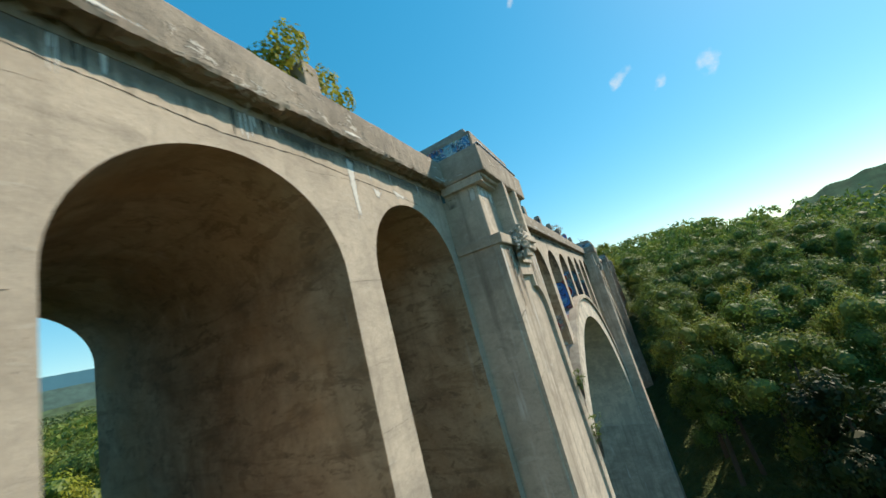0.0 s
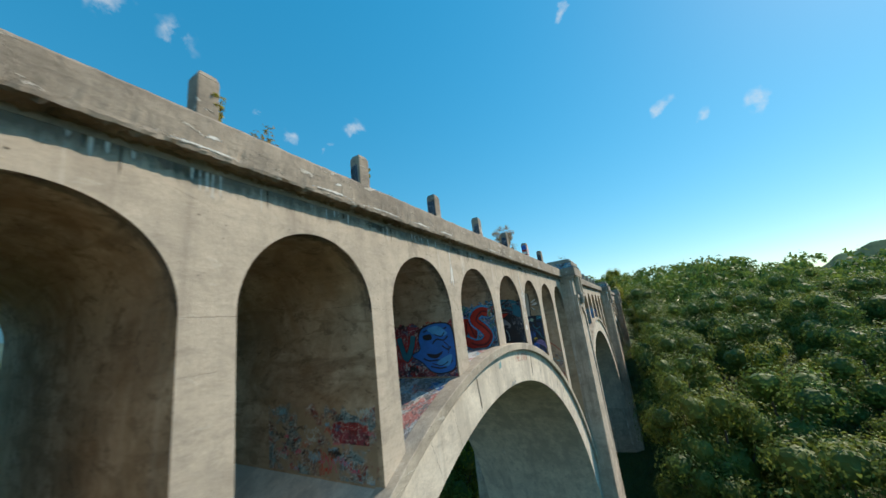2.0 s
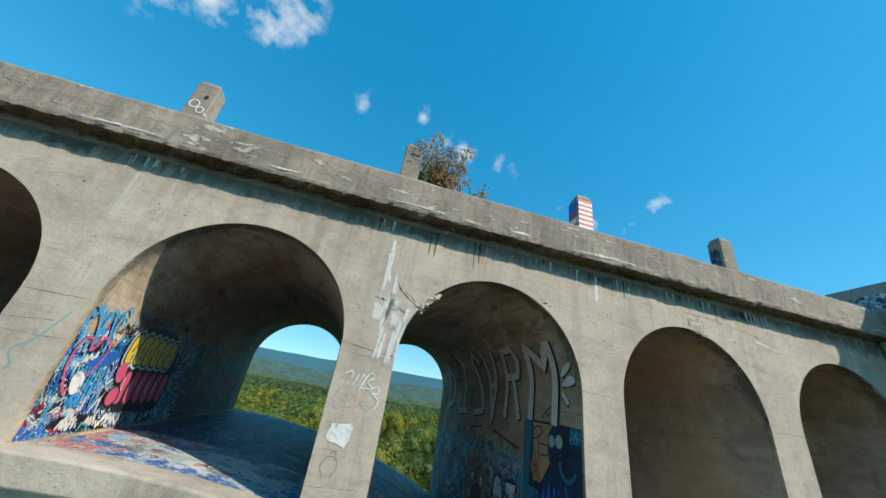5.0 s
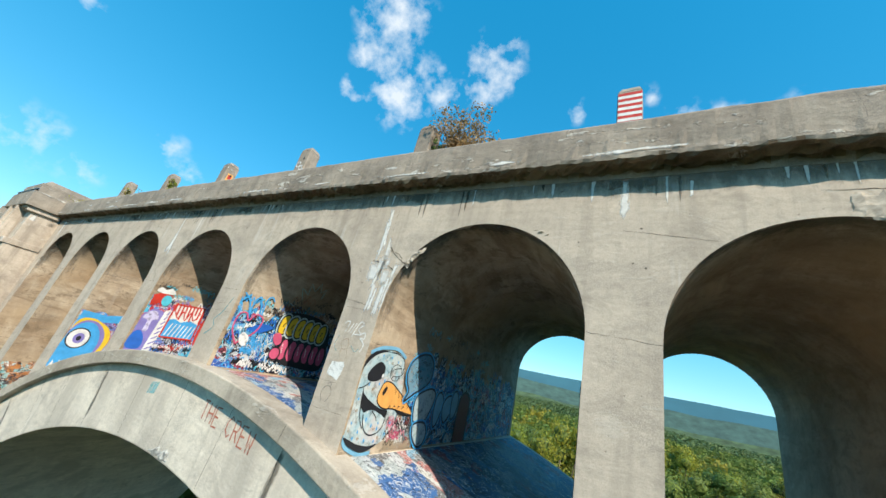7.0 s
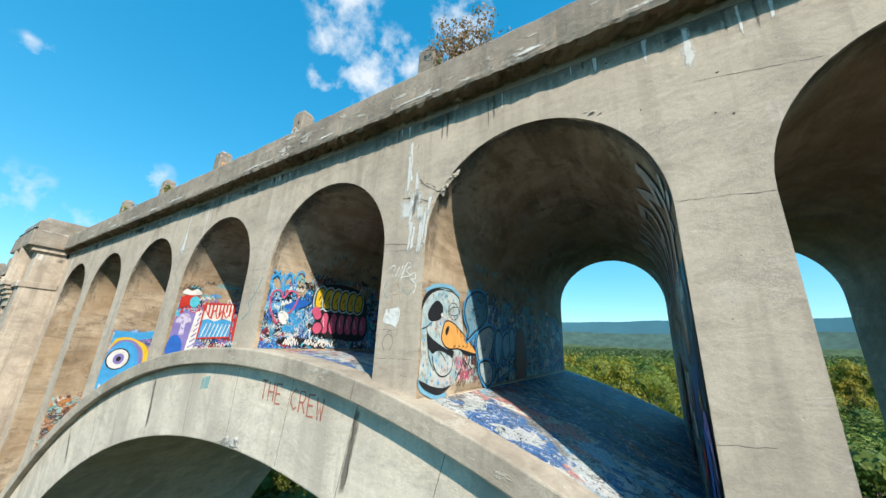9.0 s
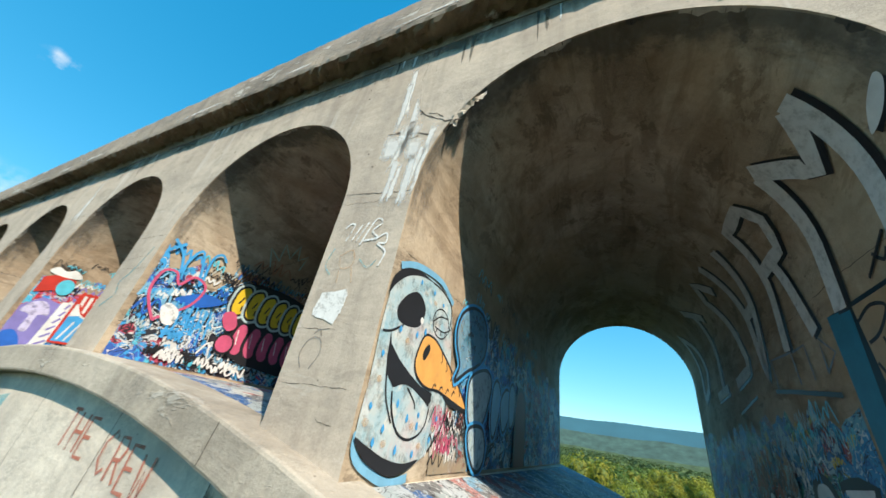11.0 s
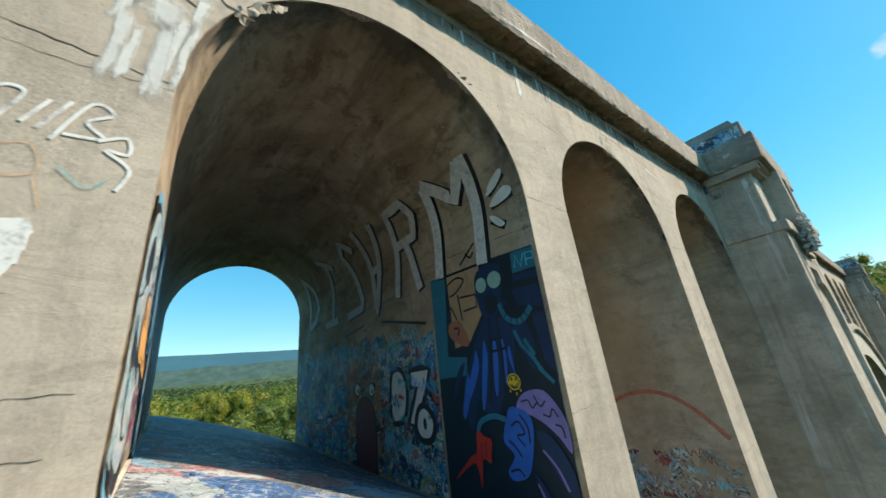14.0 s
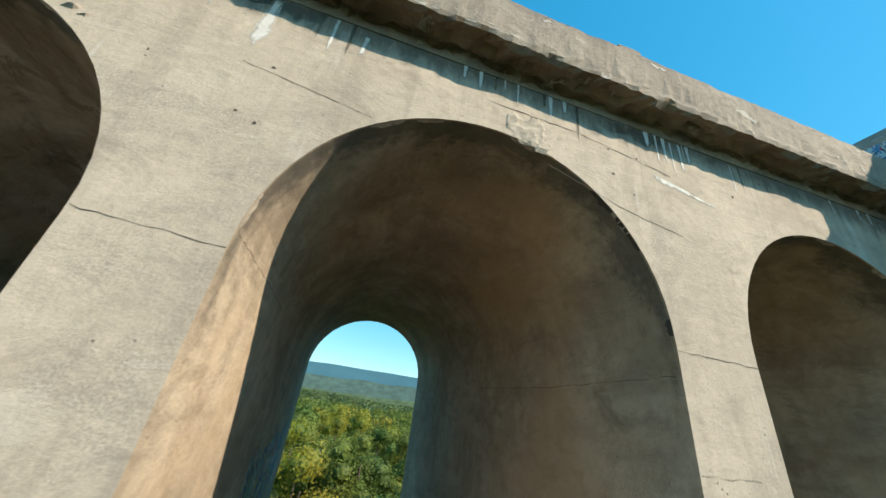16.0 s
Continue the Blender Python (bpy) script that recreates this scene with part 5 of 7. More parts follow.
R6m.coat("tag", CYAN, lines=[[(0.38, 30.46), (0.34, 30.62), (0.27, 30.45), (0.21, 30.61)], [(0.18, 30.44), (0.18, 30.61), (0.06, 30.59), (0.06, 30.51), (0.18, 30.52)]], width=0.022, split=True)
R6m.coat("smiley", YELLOW, oval(0.72, 29.07, 0.11, 0.1), label="small yellow smiling face")
R6m.coat("smile", BLACK, oval(0.75, 29.1, 0.015, 0.02, 8), oval(0.68, 29.1, 0.015, 0.02, 8), lines=[oval(0.72, 29.07, 0.085, 0.075), curve([(0.77, 29.04), (0.72, 29.01), (0.66, 29.05)], False)], width=0.014, split=True)
R6m.coat("smiley_drip", YELLOW, *[oval(u, v, 0.014, 0.018, 7) for u, v in ((0.8, 28.96), (0.7, 28.93), (0.63, 28.97))], split=True)
R6m.coat("cap", PURPLE, curve([(0.74, 28.76), (0.66, 28.9), (0.5, 28.97), (0.3, 28.97), (0.17, 28.85), (0.07, 28.66), (0.07, 28.36), (0.2, 28.5), (0.36, 28.62), (0.54, 28.7)]))
R6m.coat("cap_line", BLACK, lines=[curve([(0.66, 28.84), (0.55, 28.86), (0.5, 28.78), (0.42, 28.84)], False), curve([(0.45, 28.92), (0.38, 28.8), (0.3, 28.86)], False), curve([(0.36, 28.72), (0.27, 28.7), (0.22, 28.78), (0.16, 28.7)], False), curve([(0.22, 28.62), (0.14, 28.6), (0.12, 28.5)], False)], width=0.02, split=True)
R6m.coat("face", BLUE, curve([(0.94, 28.65), (0.84, 28.78), (0.62, 28.74), (0.53, 28.61), (0.6, 28.3), (0.72, 28.06), (0.95, 27.97), (1.04, 28.05), (0.9, 28.24), (1.04, 28.39)]))
R6m.coat("face_line", BLACK, lines=[curve([(0.88, 28.56), (0.76, 28.62), (0.68, 28.5), (0.8, 28.46), (0.7, 28.36)], False), curve([(0.96, 28.4), (0.86, 28.34), (0.78, 28.24)], False), curve([(1.0, 28.06), (0.86, 28.1), (0.78, 28.04)], False), curve([(0.72, 28.7), (0.62, 28.58), (0.62, 28.4)], False)], width=0.024, split=True)
R6m.coat("leg", INDIGO, curve([(0.5, 28.5), (0.3, 28.5), (0.1, 28.2), (0.1, 27.9), (0.3, 28.1)]), curve([(0.62, 28.1), (0.45, 27.9), (0.3, 27.6), (0.5, 27.7)]), split=True)
R6m.coat("leg_line", PURPLE, lines=[curve([(0.45, 28.35), (0.3, 28.2), (0.2, 28.0)], False), curve([(0.6, 28.0), (0.5, 27.8), (0.42, 27.6)], False)], width=0.03, split=True)
R6m.coat("hand", RED, curve([(1.53, 28.46), (1.38, 28.4), (1.26, 28.38), (1.3, 28.2), (1.33, 28.1), (1.47, 28.12), (1.55, 27.78), (1.6, 28.02), (1.7, 28.04), (2.1, 27.8), (1.72, 28.12), (1.58, 28.2)]), label="flat red painted glove")
R6m.coat("finger_line", DARKRED, lines=[[(1.38, 28.35), (1.4, 28.16)], [(1.46, 28.32), (1.5, 28.1)]], width=0.018, split=True)
R6m.coat("arm", TEAL, lines=[curve([(1.5, 28.46), (1.41, 28.58), (1.16, 28.66), (0.95, 28.63)], False)], width=0.07)
pair = Mural("white puffy letters with heavy black outlines", R6, 0.012)
for blob in (curve([(3.8, 29.24), (3.5, 29.26), (3.36, 28.95), (3.48, 28.55), (3.84, 28.46), (3.88, 28.85)]), [(3.14, 29.26), (2.6, 29.29), (2.72, 29.0), (2.98, 28.62), (3.1, 28.42), (3.26, 28.45), (3.05, 28.8), (2.94, 29.03), (3.14, 29.04)], curve([(2.78, 28.68), (2.58, 28.5), (2.68, 28.28), (2.92, 28.26), (3.04, 28.4), (2.95, 28.62)])):
    pair.coat("letter_edge", BLACK, lines=[blob], width=0.2, closed=True)
    pair.coat("letter", WHITE, blob)
pair.coat("hole", BLACK, oval(2.81, 28.46, 0.05, 0.09), oval(2.74, 29.12, 0.02, 0.05), split=True)
rust = Mural("rust-orange and green dripping tags around the doorway", R6, 0.0335).field(WARMS, 4.3, 6.05, R6.floor, 29.75, 15, 0.5)
rust.scrawl((SEPIA, RED, TEAL, LENS, ORANGE), 26, 4.3, 6.2, R6.floor + 0.1, 29.75, 16, (0.15, 0.4), (0.02, 0.05)).drips(SEPIA, 18, 4.35, 6.0, 29.6, 17, (0.3, 1.0), 0.04)
doorway(R6, 4.55, 5.5, 28.83, DARKRED)
gaze = Mural("two white cartoon eyes on stalks above the doorway", R6, 0.042)
for u in (5.4, 4.69):
    gaze.coat("eyeball", WHITE, oval(u, 28.98, 0.13, 0.13))
    gaze.coat("rim", BLACK, lines=[oval(u, 28.98, 0.13, 0.13)], width=0.03, closed=True)
    gaze.coat("pupil", BLACK, oval(u - 0.03, 28.95, 0.04, 0.05, 10))

# fifth vault
L5, R5 = Side(4, "L"), Side(4, "R")
crowd = Mural("crowded tags in blue, black, white and pink on a vault wall", L5).field(MULTI, 0.1, 4.6, L5.floor, 31.25, 21, 0.7)
crowd.scrawl((BLACK, WHITE, SKYBLUE, BLUE, CYAN, BLACK, HALO, PALE), 130, 0.06, 4.4, L5.floor + 0.05, 31.5, 211, (0.12, 0.36), (0.014, 0.034)).scrawl((BLACK, TEAL, SEPIA, BLACK), 30, 0.9, 4.4, 31.0, 31.85, 212, (0.14, 0.36), (0.012, 0.022)).scrawl((WHITE, BLACK), 14, 0.5, 2.6, L5.floor + 0.05, 29.75, 213, (0.14, 0.26), (0.025, 0.04))
Mural("dark blue-black tags deeper in the vault", L5, 0.007).field(DARKS, 4.6, 9.5, L5.floor, 31.2, 22, 0.5).scrawl((BLACK, TEAL, GREY, RED), 40, 4.3, 9.0, L5.floor + 0.1, 31.6, 214, (0.15, 0.45))
gold = Mural("puffy yellow letters over pink letters, both outlined in black", L5, 0.046)
gold.coat("backing", BLACK, curve([(1.35, 30.7), (1.5, 31.1), (2.2, 31.25), (3.0, 31.2), (3.4, 30.9), (3.5, 30.2), (3.4, 29.7), (2.4, 29.7), (1.9, 29.78), (1.6, 30.3)]))
for k in range(6):
    u = 1.6 + 0.29 * k
    top_blob = curve([(u - 0.15, 30.72), (u - 0.1, 30.98), (u + 0.08, 31.08), (u + 0.17, 30.9), (u + 0.14, 30.6), (u, 30.5), (u - 0.12, 30.55)])
    low_blob = curve([(u + 0.12, 30.2), (u + 0.2, 30.4), (u + 0.36, 30.38), (u + 0.43, 30.1), (u + 0.36, 29.86), (u + 0.22, 29.84), (u + 0.12, 29.98)])
    for blob, mat, edge, wide in ((top_blob, YELLOW, PALE, 0.13), (low_blob, PINK, BLACK, 0.1)):
        gold.coat("letter_edge", edge, lines=[blob], width=wide, closed=True)
        gold.coat("letter", mat, blob)
        gold.coat("letter_line", BLACK, lines=[blob], width=0.04, closed=True)
    gold.coat("letter_marks", BLACK, lines=[[(u - 0.03, 30.72), (u + 0.03, 30.86)], [(u + 0.06, 30.6), (u + 0.05, 30.7)]], width=0.03)
    gold.coat("shine", FADED_WHITE, lines=[[(u + 0.19, 30.28), (u + 0.24, 30.02)]], width=0.02)
pinkball = oval(1.62, 29.98, 0.17, 0.17)
gold.coat("hand", PINK, curve([(1.38, 30.45), (1.5, 30.54), (1.62, 30.5), (1.7, 30.3), (1.58, 30.2), (1.45, 30.28)]))
gold.coat("ball", PINK, pinkball)
gold.coat("ball_edge", BLACK, lines=[pinkball], width=0.04, closed=True)
jelly = Mural("bright blue jellyfish shape with drips, and a pink heart outline", L5, 0.046)
jelly.coat("bell", BLUE, curve([(0.55, 30.42), (0.8, 30.6), (1.03, 30.67), (1.3, 30.62), (1.08, 30.47), (0.82, 30.38)]))
jelly.coat("drip", SKYBLUE, lines=[[(0.62 + 0.08 * k, 30.42), (0.66 + 0.085 * k, 29.82 + 0.13 * (k % 3))] for k in range(8)], width=0.03, split=True)
jelly.coat("loop", SKYBLUE, lines=[curve([(0.12, 31.3), (0.34, 31.1), (0.46, 30.72), (0.45, 31.05), (0.6, 31.3), (0.79, 30.74), (0.78, 31.24), (0.9, 31.4), (1.02, 31.3)], False), curve([(0.3, 31.3), (0.12, 31.1)], False)], width=0.045, split=True)
jelly.coat("heart", PINK, lines=[curve([(0.4, 30.05), (0.18, 30.4), (0.2, 30.75), (0.38, 30.82), (0.5, 30.65), (0.66, 30.85), (0.9, 30.75), (0.8, 30.4), (0.45, 30.08)])], width=0.04, closed=True)
jelly.coat("smear", FADED_WHITE, curve([(0.43, 30.24), (0.53, 30.34), (0.7, 30.25), (0.7, 30.05), (0.55, 30.03)]))
jelly.coat("crown", LENS, lines=[[(1.83, 31.62), (1.63, 31.98), (1.93, 31.82), (1.85, 32.2), (2.11, 31.98), (2.14, 32.34), (2.31, 32.03), (2.47, 32.22), (2.47, 31.85)]], width=0.03)
deer = Mural("dark mural of an antlered stag with one red eye", R5)
deer.field(DARKS, 0.06, 9.8, R5.floor, 31.75, 31, 0.5)
deer.scrawl((TEAL, GREY, BLACK, DARKRED), 36, 3.4, 9.6, R5.floor + 0.2, 32.1, 33, (0.2, 0.5), (0.02, 0.05))
deer.coat("mist", TEAL, curve([(2.65, 31.8), (1.4, 31.9), (0.3, 31.7), (0.12, 30.75), (0.6, 30.9), (0.75, 31.2)]))
deer.coat("pale_mist", GREY, curve([(1.2, 31.75), (0.6, 31.7), (0.3, 31.45), (0.8, 31.4)]), curve([(3.8, 31.9), (3.2, 31.8), (3.0, 31.4), (3.6, 31.5)]), split=True)
deer.coat("rust_bar", SEPIA, [(4.75, 31.3), (4.42, 31.29), (4.36, 30.44), (4.66, 30.43)], [(3.65, 31.22), (3.32, 31.15), (3.33, 30.26), (3.66, 30.35)], [(4.22, 31.25), (3.95, 31.2), (3.9, 30.5), (4.15, 30.5)], split=True)
deer.coat("rear", GREY, curve([(4.7, 29.96), (3.7, 29.8), (2.99, 29.35), (3.26, 28.98), (4.2, 29.2), (4.9, 29.0)]), curve([(8.42, 30.02), (7.7, 30.34), (6.87, 29.82), (7.43, 29.32)]), split=True)
deer.coat("back", BLACK, curve([(5.68, 30.1), (5.2, 30.3), (4.6, 29.95), (3.5, 29.3), (3.0, 29.1), (4.2, 29.0), (5.3, 29.4)]))
deer.coat("body", BLACK, curve([(2.9, 31.25), (2.2, 31.38), (1.5, 31.33), (0.92, 31.12), (0.75, 30.5), (0.5, 29.8), (0.4, 29.0), (2.9, 29.0), (3.2, 29.6), (2.9, 30.3)]))
deer.coat("muzzle", GREY, curve([(1.62, 30.68), (1.24, 30.66), (0.85, 30.28), (1.05, 30.1), (1.39, 30.32), (1.65, 30.12), (1.87, 30.32)]))
deer.coat("nose", BLACK, curve([(1.25, 30.3), (1.0, 30.25), (1.05, 30.14), (1.2, 30.18)]))
deer.coat("eye", RED, curve([(1.74, 30.85), (1.46, 30.98), (0.94, 30.98), (1.34, 30.75)]), label="slanting red eye")
deer.coat("highlights", PALE, lines=[curve([(2.75, 31.0), (2.5, 30.4), (2.45, 29.9)], False), curve([(1.97, 29.1), (2.22, 29.6), (1.94, 30.1)], False), curve([(0.95, 31.06), (1.3, 31.1), (1.75, 30.98)], False), curve([(1.2, 30.0), (1.05, 29.6), (1.1, 29.3)], False)], width=0.03, split=True)
deer.coat("tongue", RED, lines=[[(2.22, 30.15), (2.1, 29.7)], [(1.7, 29.9), (1.6, 29.5)]], width=0.06, split=True)
deer.coat("antlers", BLACK, lines=[curve([(2.9, 31.3), (3.4, 31.68), (4.1, 32.2), (4.7, 32.8)], False), curve([(3.45, 31.7), (3.48, 32.1), (3.85, 32.4)], False), curve([(4.05, 32.15), (4.75, 32.45)], False), [(2.88, 31.4), (2.86, 31.75)],
                               curve([(1.5, 31.3), (1.29, 31.53), (1.57, 31.9), (1.44, 32.15), (1.84, 32.45)], False), [(1.29, 31.53), (0.71, 31.86)], curve([(1.29, 31.53), (1.7, 31.62), (2.16, 31.63)], False), [(1.57, 31.9), (2.1, 32.1)]], width=0.085, split=True)

# fourth vault
L4, R4 = Side(3, "L"), Side(3, "R")
Mural("bright tags in blue, red, violet and white on a vault wall", L4).field(BRIGHT, 0.08, 2.5, L4.floor, 30.95, 41, 0.4).scrawl((WHITE, BLUE, RED, SKYBLUE, BLACK, PURPLE), 50, 0.08, 2.5, L4.floor, 31.1, 43, (0.12, 0.34), (0.015, 0.035)).scrawl((BLACK, TEAL, CYAN), 14, 0.1, 2.4, 30.8, 31.5, 44, (0.12, 0.3), (0.012, 0.02))
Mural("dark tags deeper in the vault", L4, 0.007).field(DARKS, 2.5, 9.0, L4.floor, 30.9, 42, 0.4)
drip = Mural("red and white dripping panel with blue shards beside violet mushrooms", L4, 0.024)
drip.coat("mauve_field", PURPLE, [(0.08, L4.floor), (0.08, 30.2), (0.3, 30.45), (0.62, 30.4), (0.6, L4.floor)])
drip.coat("mushroom", faded("pale_violet_paint", (0.6, 0.55, 0.75), 0.95), curve([(0.12, 30.1), (0.22, 30.32), (0.42, 30.36), (0.55, 30.12), (0.4, 30.08), (0.4, 29.75), (0.28, 29.75), (0.28, 30.05)]))
drip.coat("ball", BLUE, curve([(0.06, 29.2), (0.08, 29.62), (0.25, 29.72), (0.42, 29.5), (0.42, 29.2)]))
drip.coat("red_block", RED, [(0.1, 30.5), (0.34, 30.62), (0.62, 30.62), (0.6, 30.95), (0.3, 30.98), (0.1, 30.85)])
drip.coat("cloud", WHITE, curve([(0.12, 30.98), (0.2, 31.12), (0.36, 31.08), (0.5, 31.16), (0.66, 31.02), (0.4, 30.95)]))
drip.coat("tie", WHITE, [(0.62, 30.45), (0.8, 30.5), (0.78, 29.6), (0.7, L4.floor), (0.52, L4.floor)])
drip.coat("tie_stripe", PURPLE, lines=[[(0.58 + 0.02 * q, 29.2 + 0.16 * q), (0.76, 29.32 + 0.16 * q)] for q in range(8)], width=0.04, split=True)
drip.coat("white_panel", WHITE, [(0.84, 30.7), (1.74, 30.78), (1.76, 30.2), (0.82, 30.15)])
drip.coat("blue_panel", SKYBLUE, [(0.83, 30.2), (1.0, 30.26), (1.2, 30.18), (1.45, 30.3), (1.76, 30.22), (1.76, 29.72), (0.8, 29.66)])
drip.coat("stripe", WHITE, lines=[[(0.9 + 0.12 * q, 29.7), (1.0 + 0.12 * q, 30.12)] for q in range(7)], width=0.03, split=True)
drip.coat("red_drip", RED, lines=[[(0.86 + 0.11 * q, 30.78), (0.87 + 0.11 * q, 30.5 - 0.12 * (q % 3))] for q in range(9)], width=0.05, split=True)
drip.coat("loop", RED, lines=[curve([(0.9, 30.5), (1.05, 30.3), (1.15, 30.55), (1.28, 30.28), (1.4, 30.58), (1.55, 30.32), (1.68, 30.6)], False)], width=0.035)
drip.coat("frame", RED, lines=[[(0.83, 30.72), (1.76, 30.8), (1.78, 29.7), (0.8, 29.64)]], width=0.05, closed=True)
drip.coat("red_shape", RED, curve([(1.85, 30.3), (2.0, 30.75), (2.3, 30.8), (2.3, 30.2), (2.0, 29.5), (1.85, 29.7)]))
drip.scrawl((WHITE, BLACK), 10, 0.9, 2.4, L4.floor, 29.65, 45, (0.12, 0.2), (0.016, 0.026))
drip.coat("skull", CYAN, oval(0.5, 30.75, 0.14, 0.18))
saws = Mural("tall red letters with bright blue outlines over dim tags", R4)
saws.field(BLUES, 0.06, 5.6, R4.floor, 31.75, 51, 0.4)
saws.scrawl((BLUE, BLACK, TEAL, PURPLE, SKYBLUE), 60, 0.1, 5.4, R4.floor + 0.1, 31.75, 53, (0.15, 0.4), (0.015, 0.035))
saws.field(DARKS, 5.6, 9.8, R4.floor, 31.3, 52, 0.4)
back = [line for k, ch in enumerate("SNDN") for line in letter(ch, 9.4 - 1.1 * k, 29.75, -0.85, 1.25)]
saws.coat("old_letters", GREY, lines=back, width=0.24, label="dim grey letters behind")
SWEEPS = {"S": [[(3.85, 31.14), (4.2, 31.2), (4.46, 30.9), (4.2, 30.45), (3.98, 30.2), (4.1, 29.82), (4.5, 29.66)]],
          "A": [[(3.5, 29.76), (3.12, 30.53), (2.85, 31.17), (2.55, 30.5), (2.3, 29.77)], [(3.25, 30.25), (2.5, 30.22)]],
          "W": [[(2.24, 31.12), (2.04, 30.3), (1.9, 29.85), (1.68, 30.8), (1.45, 30.2), (1.3, 30.0), (1.2, 31.1)]],
          "S.": [[(0.4, 31.12), (0.85, 31.2), (1.2, 30.8), (0.8, 30.4), (0.52, 30.0), (0.8, 29.62), (1.3, 29.56), (1.85, 29.8)]]}
for ch, lines in SWEEPS.items():
    lines = [curve(line, False, 5) for line in lines]
    fat = 0.42 if ch == "S." else 0.3
    saws.coat("letter_edge", SKYBLUE, lines=lines, width=fat + 0.18)
    saws.coat("letter_line", BLACK, lines=lines, width=fat + 0.05)
    saws.coat("letter", RED, lines=lines, width=fat, label="red letter " + ch[0])
    saws.coat("shade", DARKRED, lines=[[(u - 0.3 * fat, v - 0.02) for u, v in line[2:-2]] for line in lines], width=fat * 0.22)
saws.coat("tag", BLACK, lines=[curve([(3.2, 31.6), (3.3, 32.0), (3.0, 31.9), (3.1, 31.7), (2.9, 31.65), (2.8, 31.9)], False)], width=0.05)

# third vault
L3, R3 = Side(2, "L"), Side(2, "R")
eye = Mural("bright blue one-eyed monster with white teeth and a few orange dots", L3)
eye.field(BRIGHT, 0.05, 1.9, L3.floor, 29.95, 61, 0.25)
eye.coat("sky", SKYBLUE, [(0.06, 29.2), (0.1, 29.85), (0.8, 29.8), (1.3, 29.9), (1.3, 29.6), (0.6, 29.5)])
eye.coat("dot", ORANGE, *[oval(0.45 + 0.72 * math.cos(a), 28.75 + 0.72 * math.sin(a), 0.07, 0.08, 10) for a in (0.1, 0.55, 1.0)], split=True)
eye.coat("petals", YELLOW, curve([(0.1, 28.9), (0.15, 29.5), (0.5, 29.62), (0.85, 29.5), (1.15, 29.3), (1.3, 28.9), (1.2, 28.4), (0.9, 28.1), (0.5, 28.2)]))
eye.coat("glow", PURPLE, curve([(0.05, 28.9), (0.25, 29.45), (0.7, 29.5), (1.08, 29.1), (1.1, 28.5), (0.7, 28.0), (0.3, 28.0)]))
eye.coat("body", SKYBLUE, curve([(0.04, 27.7), (0.05, 28.9), (0.3, 29.4), (0.7, 29.4), (1.0, 28.9), (0.95, 28.2), (0.5, 27.75)]))
eye.coat("white", WHITE, oval(0.4, 28.85, 0.32, 0.36))
eye.coat("rim", BLACK, lines=[oval(0.4, 28.85, 0.32, 0.36)], width=0.04, closed=True)
eye.coat("iris", PURPLE, oval(0.42, 28.85, 0.16, 0.19))
eye.coat("pupil", BLACK, oval(0.42, 28.85, 0.07, 0.09))
eye.coat("teeth", WHITE, [(0.06, 27.75), (0.1, 28.05), (0.2, 27.8), (0.28, 28.05), (0.36, 27.82), (0.44, 28.0), (0.5, 27.78)])
faceb = Mural("bright blue wrinkled face beside blue letters on a red ground", R3)
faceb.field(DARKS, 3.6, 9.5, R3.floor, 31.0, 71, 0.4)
faceb.field(REDS, 0.06, 4.9, R3.floor, 30.95, 72, 0.3)
faceb.scrawl((BLACK, RED, DARKRED, TEAL, PALE), 50, 0.3, 4.9, R3.floor, 30.95, 73, (0.15, 0.4), (0.015, 0.04))
faceb.scrawl((GREY, PALE, LENS), 16, 5.4, 9.0, R3.floor + 0.3, 31.0, 74, (0.5, 1.1), (0.03, 0.06))
for line in ([(3.55, 30.1), (4.1, 30.12), (4.42, 29.92), (4.4, 29.7), (3.75, 29.6), (3.66, 29.36), (4.1, 29.16), (4.55, 29.14)], [(3.3, 30.25), (2.72, 30.2), (2.95, 30.1), (2.9, 29.5), (3.2, 29.3), (3.6, 29.24)], [(2.6, 30.35), (2.5, 29.96), (2.3, 29.5), (2.0, 30.0), (1.9, 30.4)]):
    line = curve(line, False, 4)
    faceb.coat("letter_edge", RED, lines=[line], width=0.36)
    faceb.coat("letter_line", BLACK, lines=[line], width=0.29)
    faceb.coat("letter", TEAL, lines=[line], width=0.23)
facepts = curve([(1.46, 30.59), (1.1, 30.74), (0.64, 30.79), (0.15, 30.66), (0.05, 30.03), (0.06, 29.5), (0.2, 29.09), (0.77, 28.95), (1.21, 29.05), (1.57, 29.38), (2.0, 29.62), (1.6, 29.83), (1.63, 30.23)])
faceb.coat("edge", BLACK, lines=[facepts], width=0.1, closed=True)
faceb.coat("face", paint("azure_paint", (0.015, 0.17, 0.58)), facepts)
faceb.coat("wrinkle", NAVY, lines=[curve([(1.4, 30.5), (1.0, 30.62), (0.6, 30.55), (0.3, 30.62)], False), curve([(1.0, 30.05), (0.8, 30.2), (0.5, 30.15), (0.3, 30.3)], False), curve([(1.5, 29.5), (1.2, 29.4), (0.8, 29.42), (0.4, 29.3), (0.2, 29.4)], False), curve([(0.6, 29.95), (0.35, 29.8), (0.2, 29.9)], False), curve([(1.2, 29.2), (0.8, 29.12), (0.5, 29.16)], False)], width=0.06, split=True)
faceb.coat("shade", SKYBLUE, curve([(1.2, 30.6), (0.7, 30.7), (0.3, 30.4), (0.7, 30.3)]), curve([(0.9, 29.3), (0.4, 29.2), (0.2, 29.6), (0.6, 29.5)]), split=True)
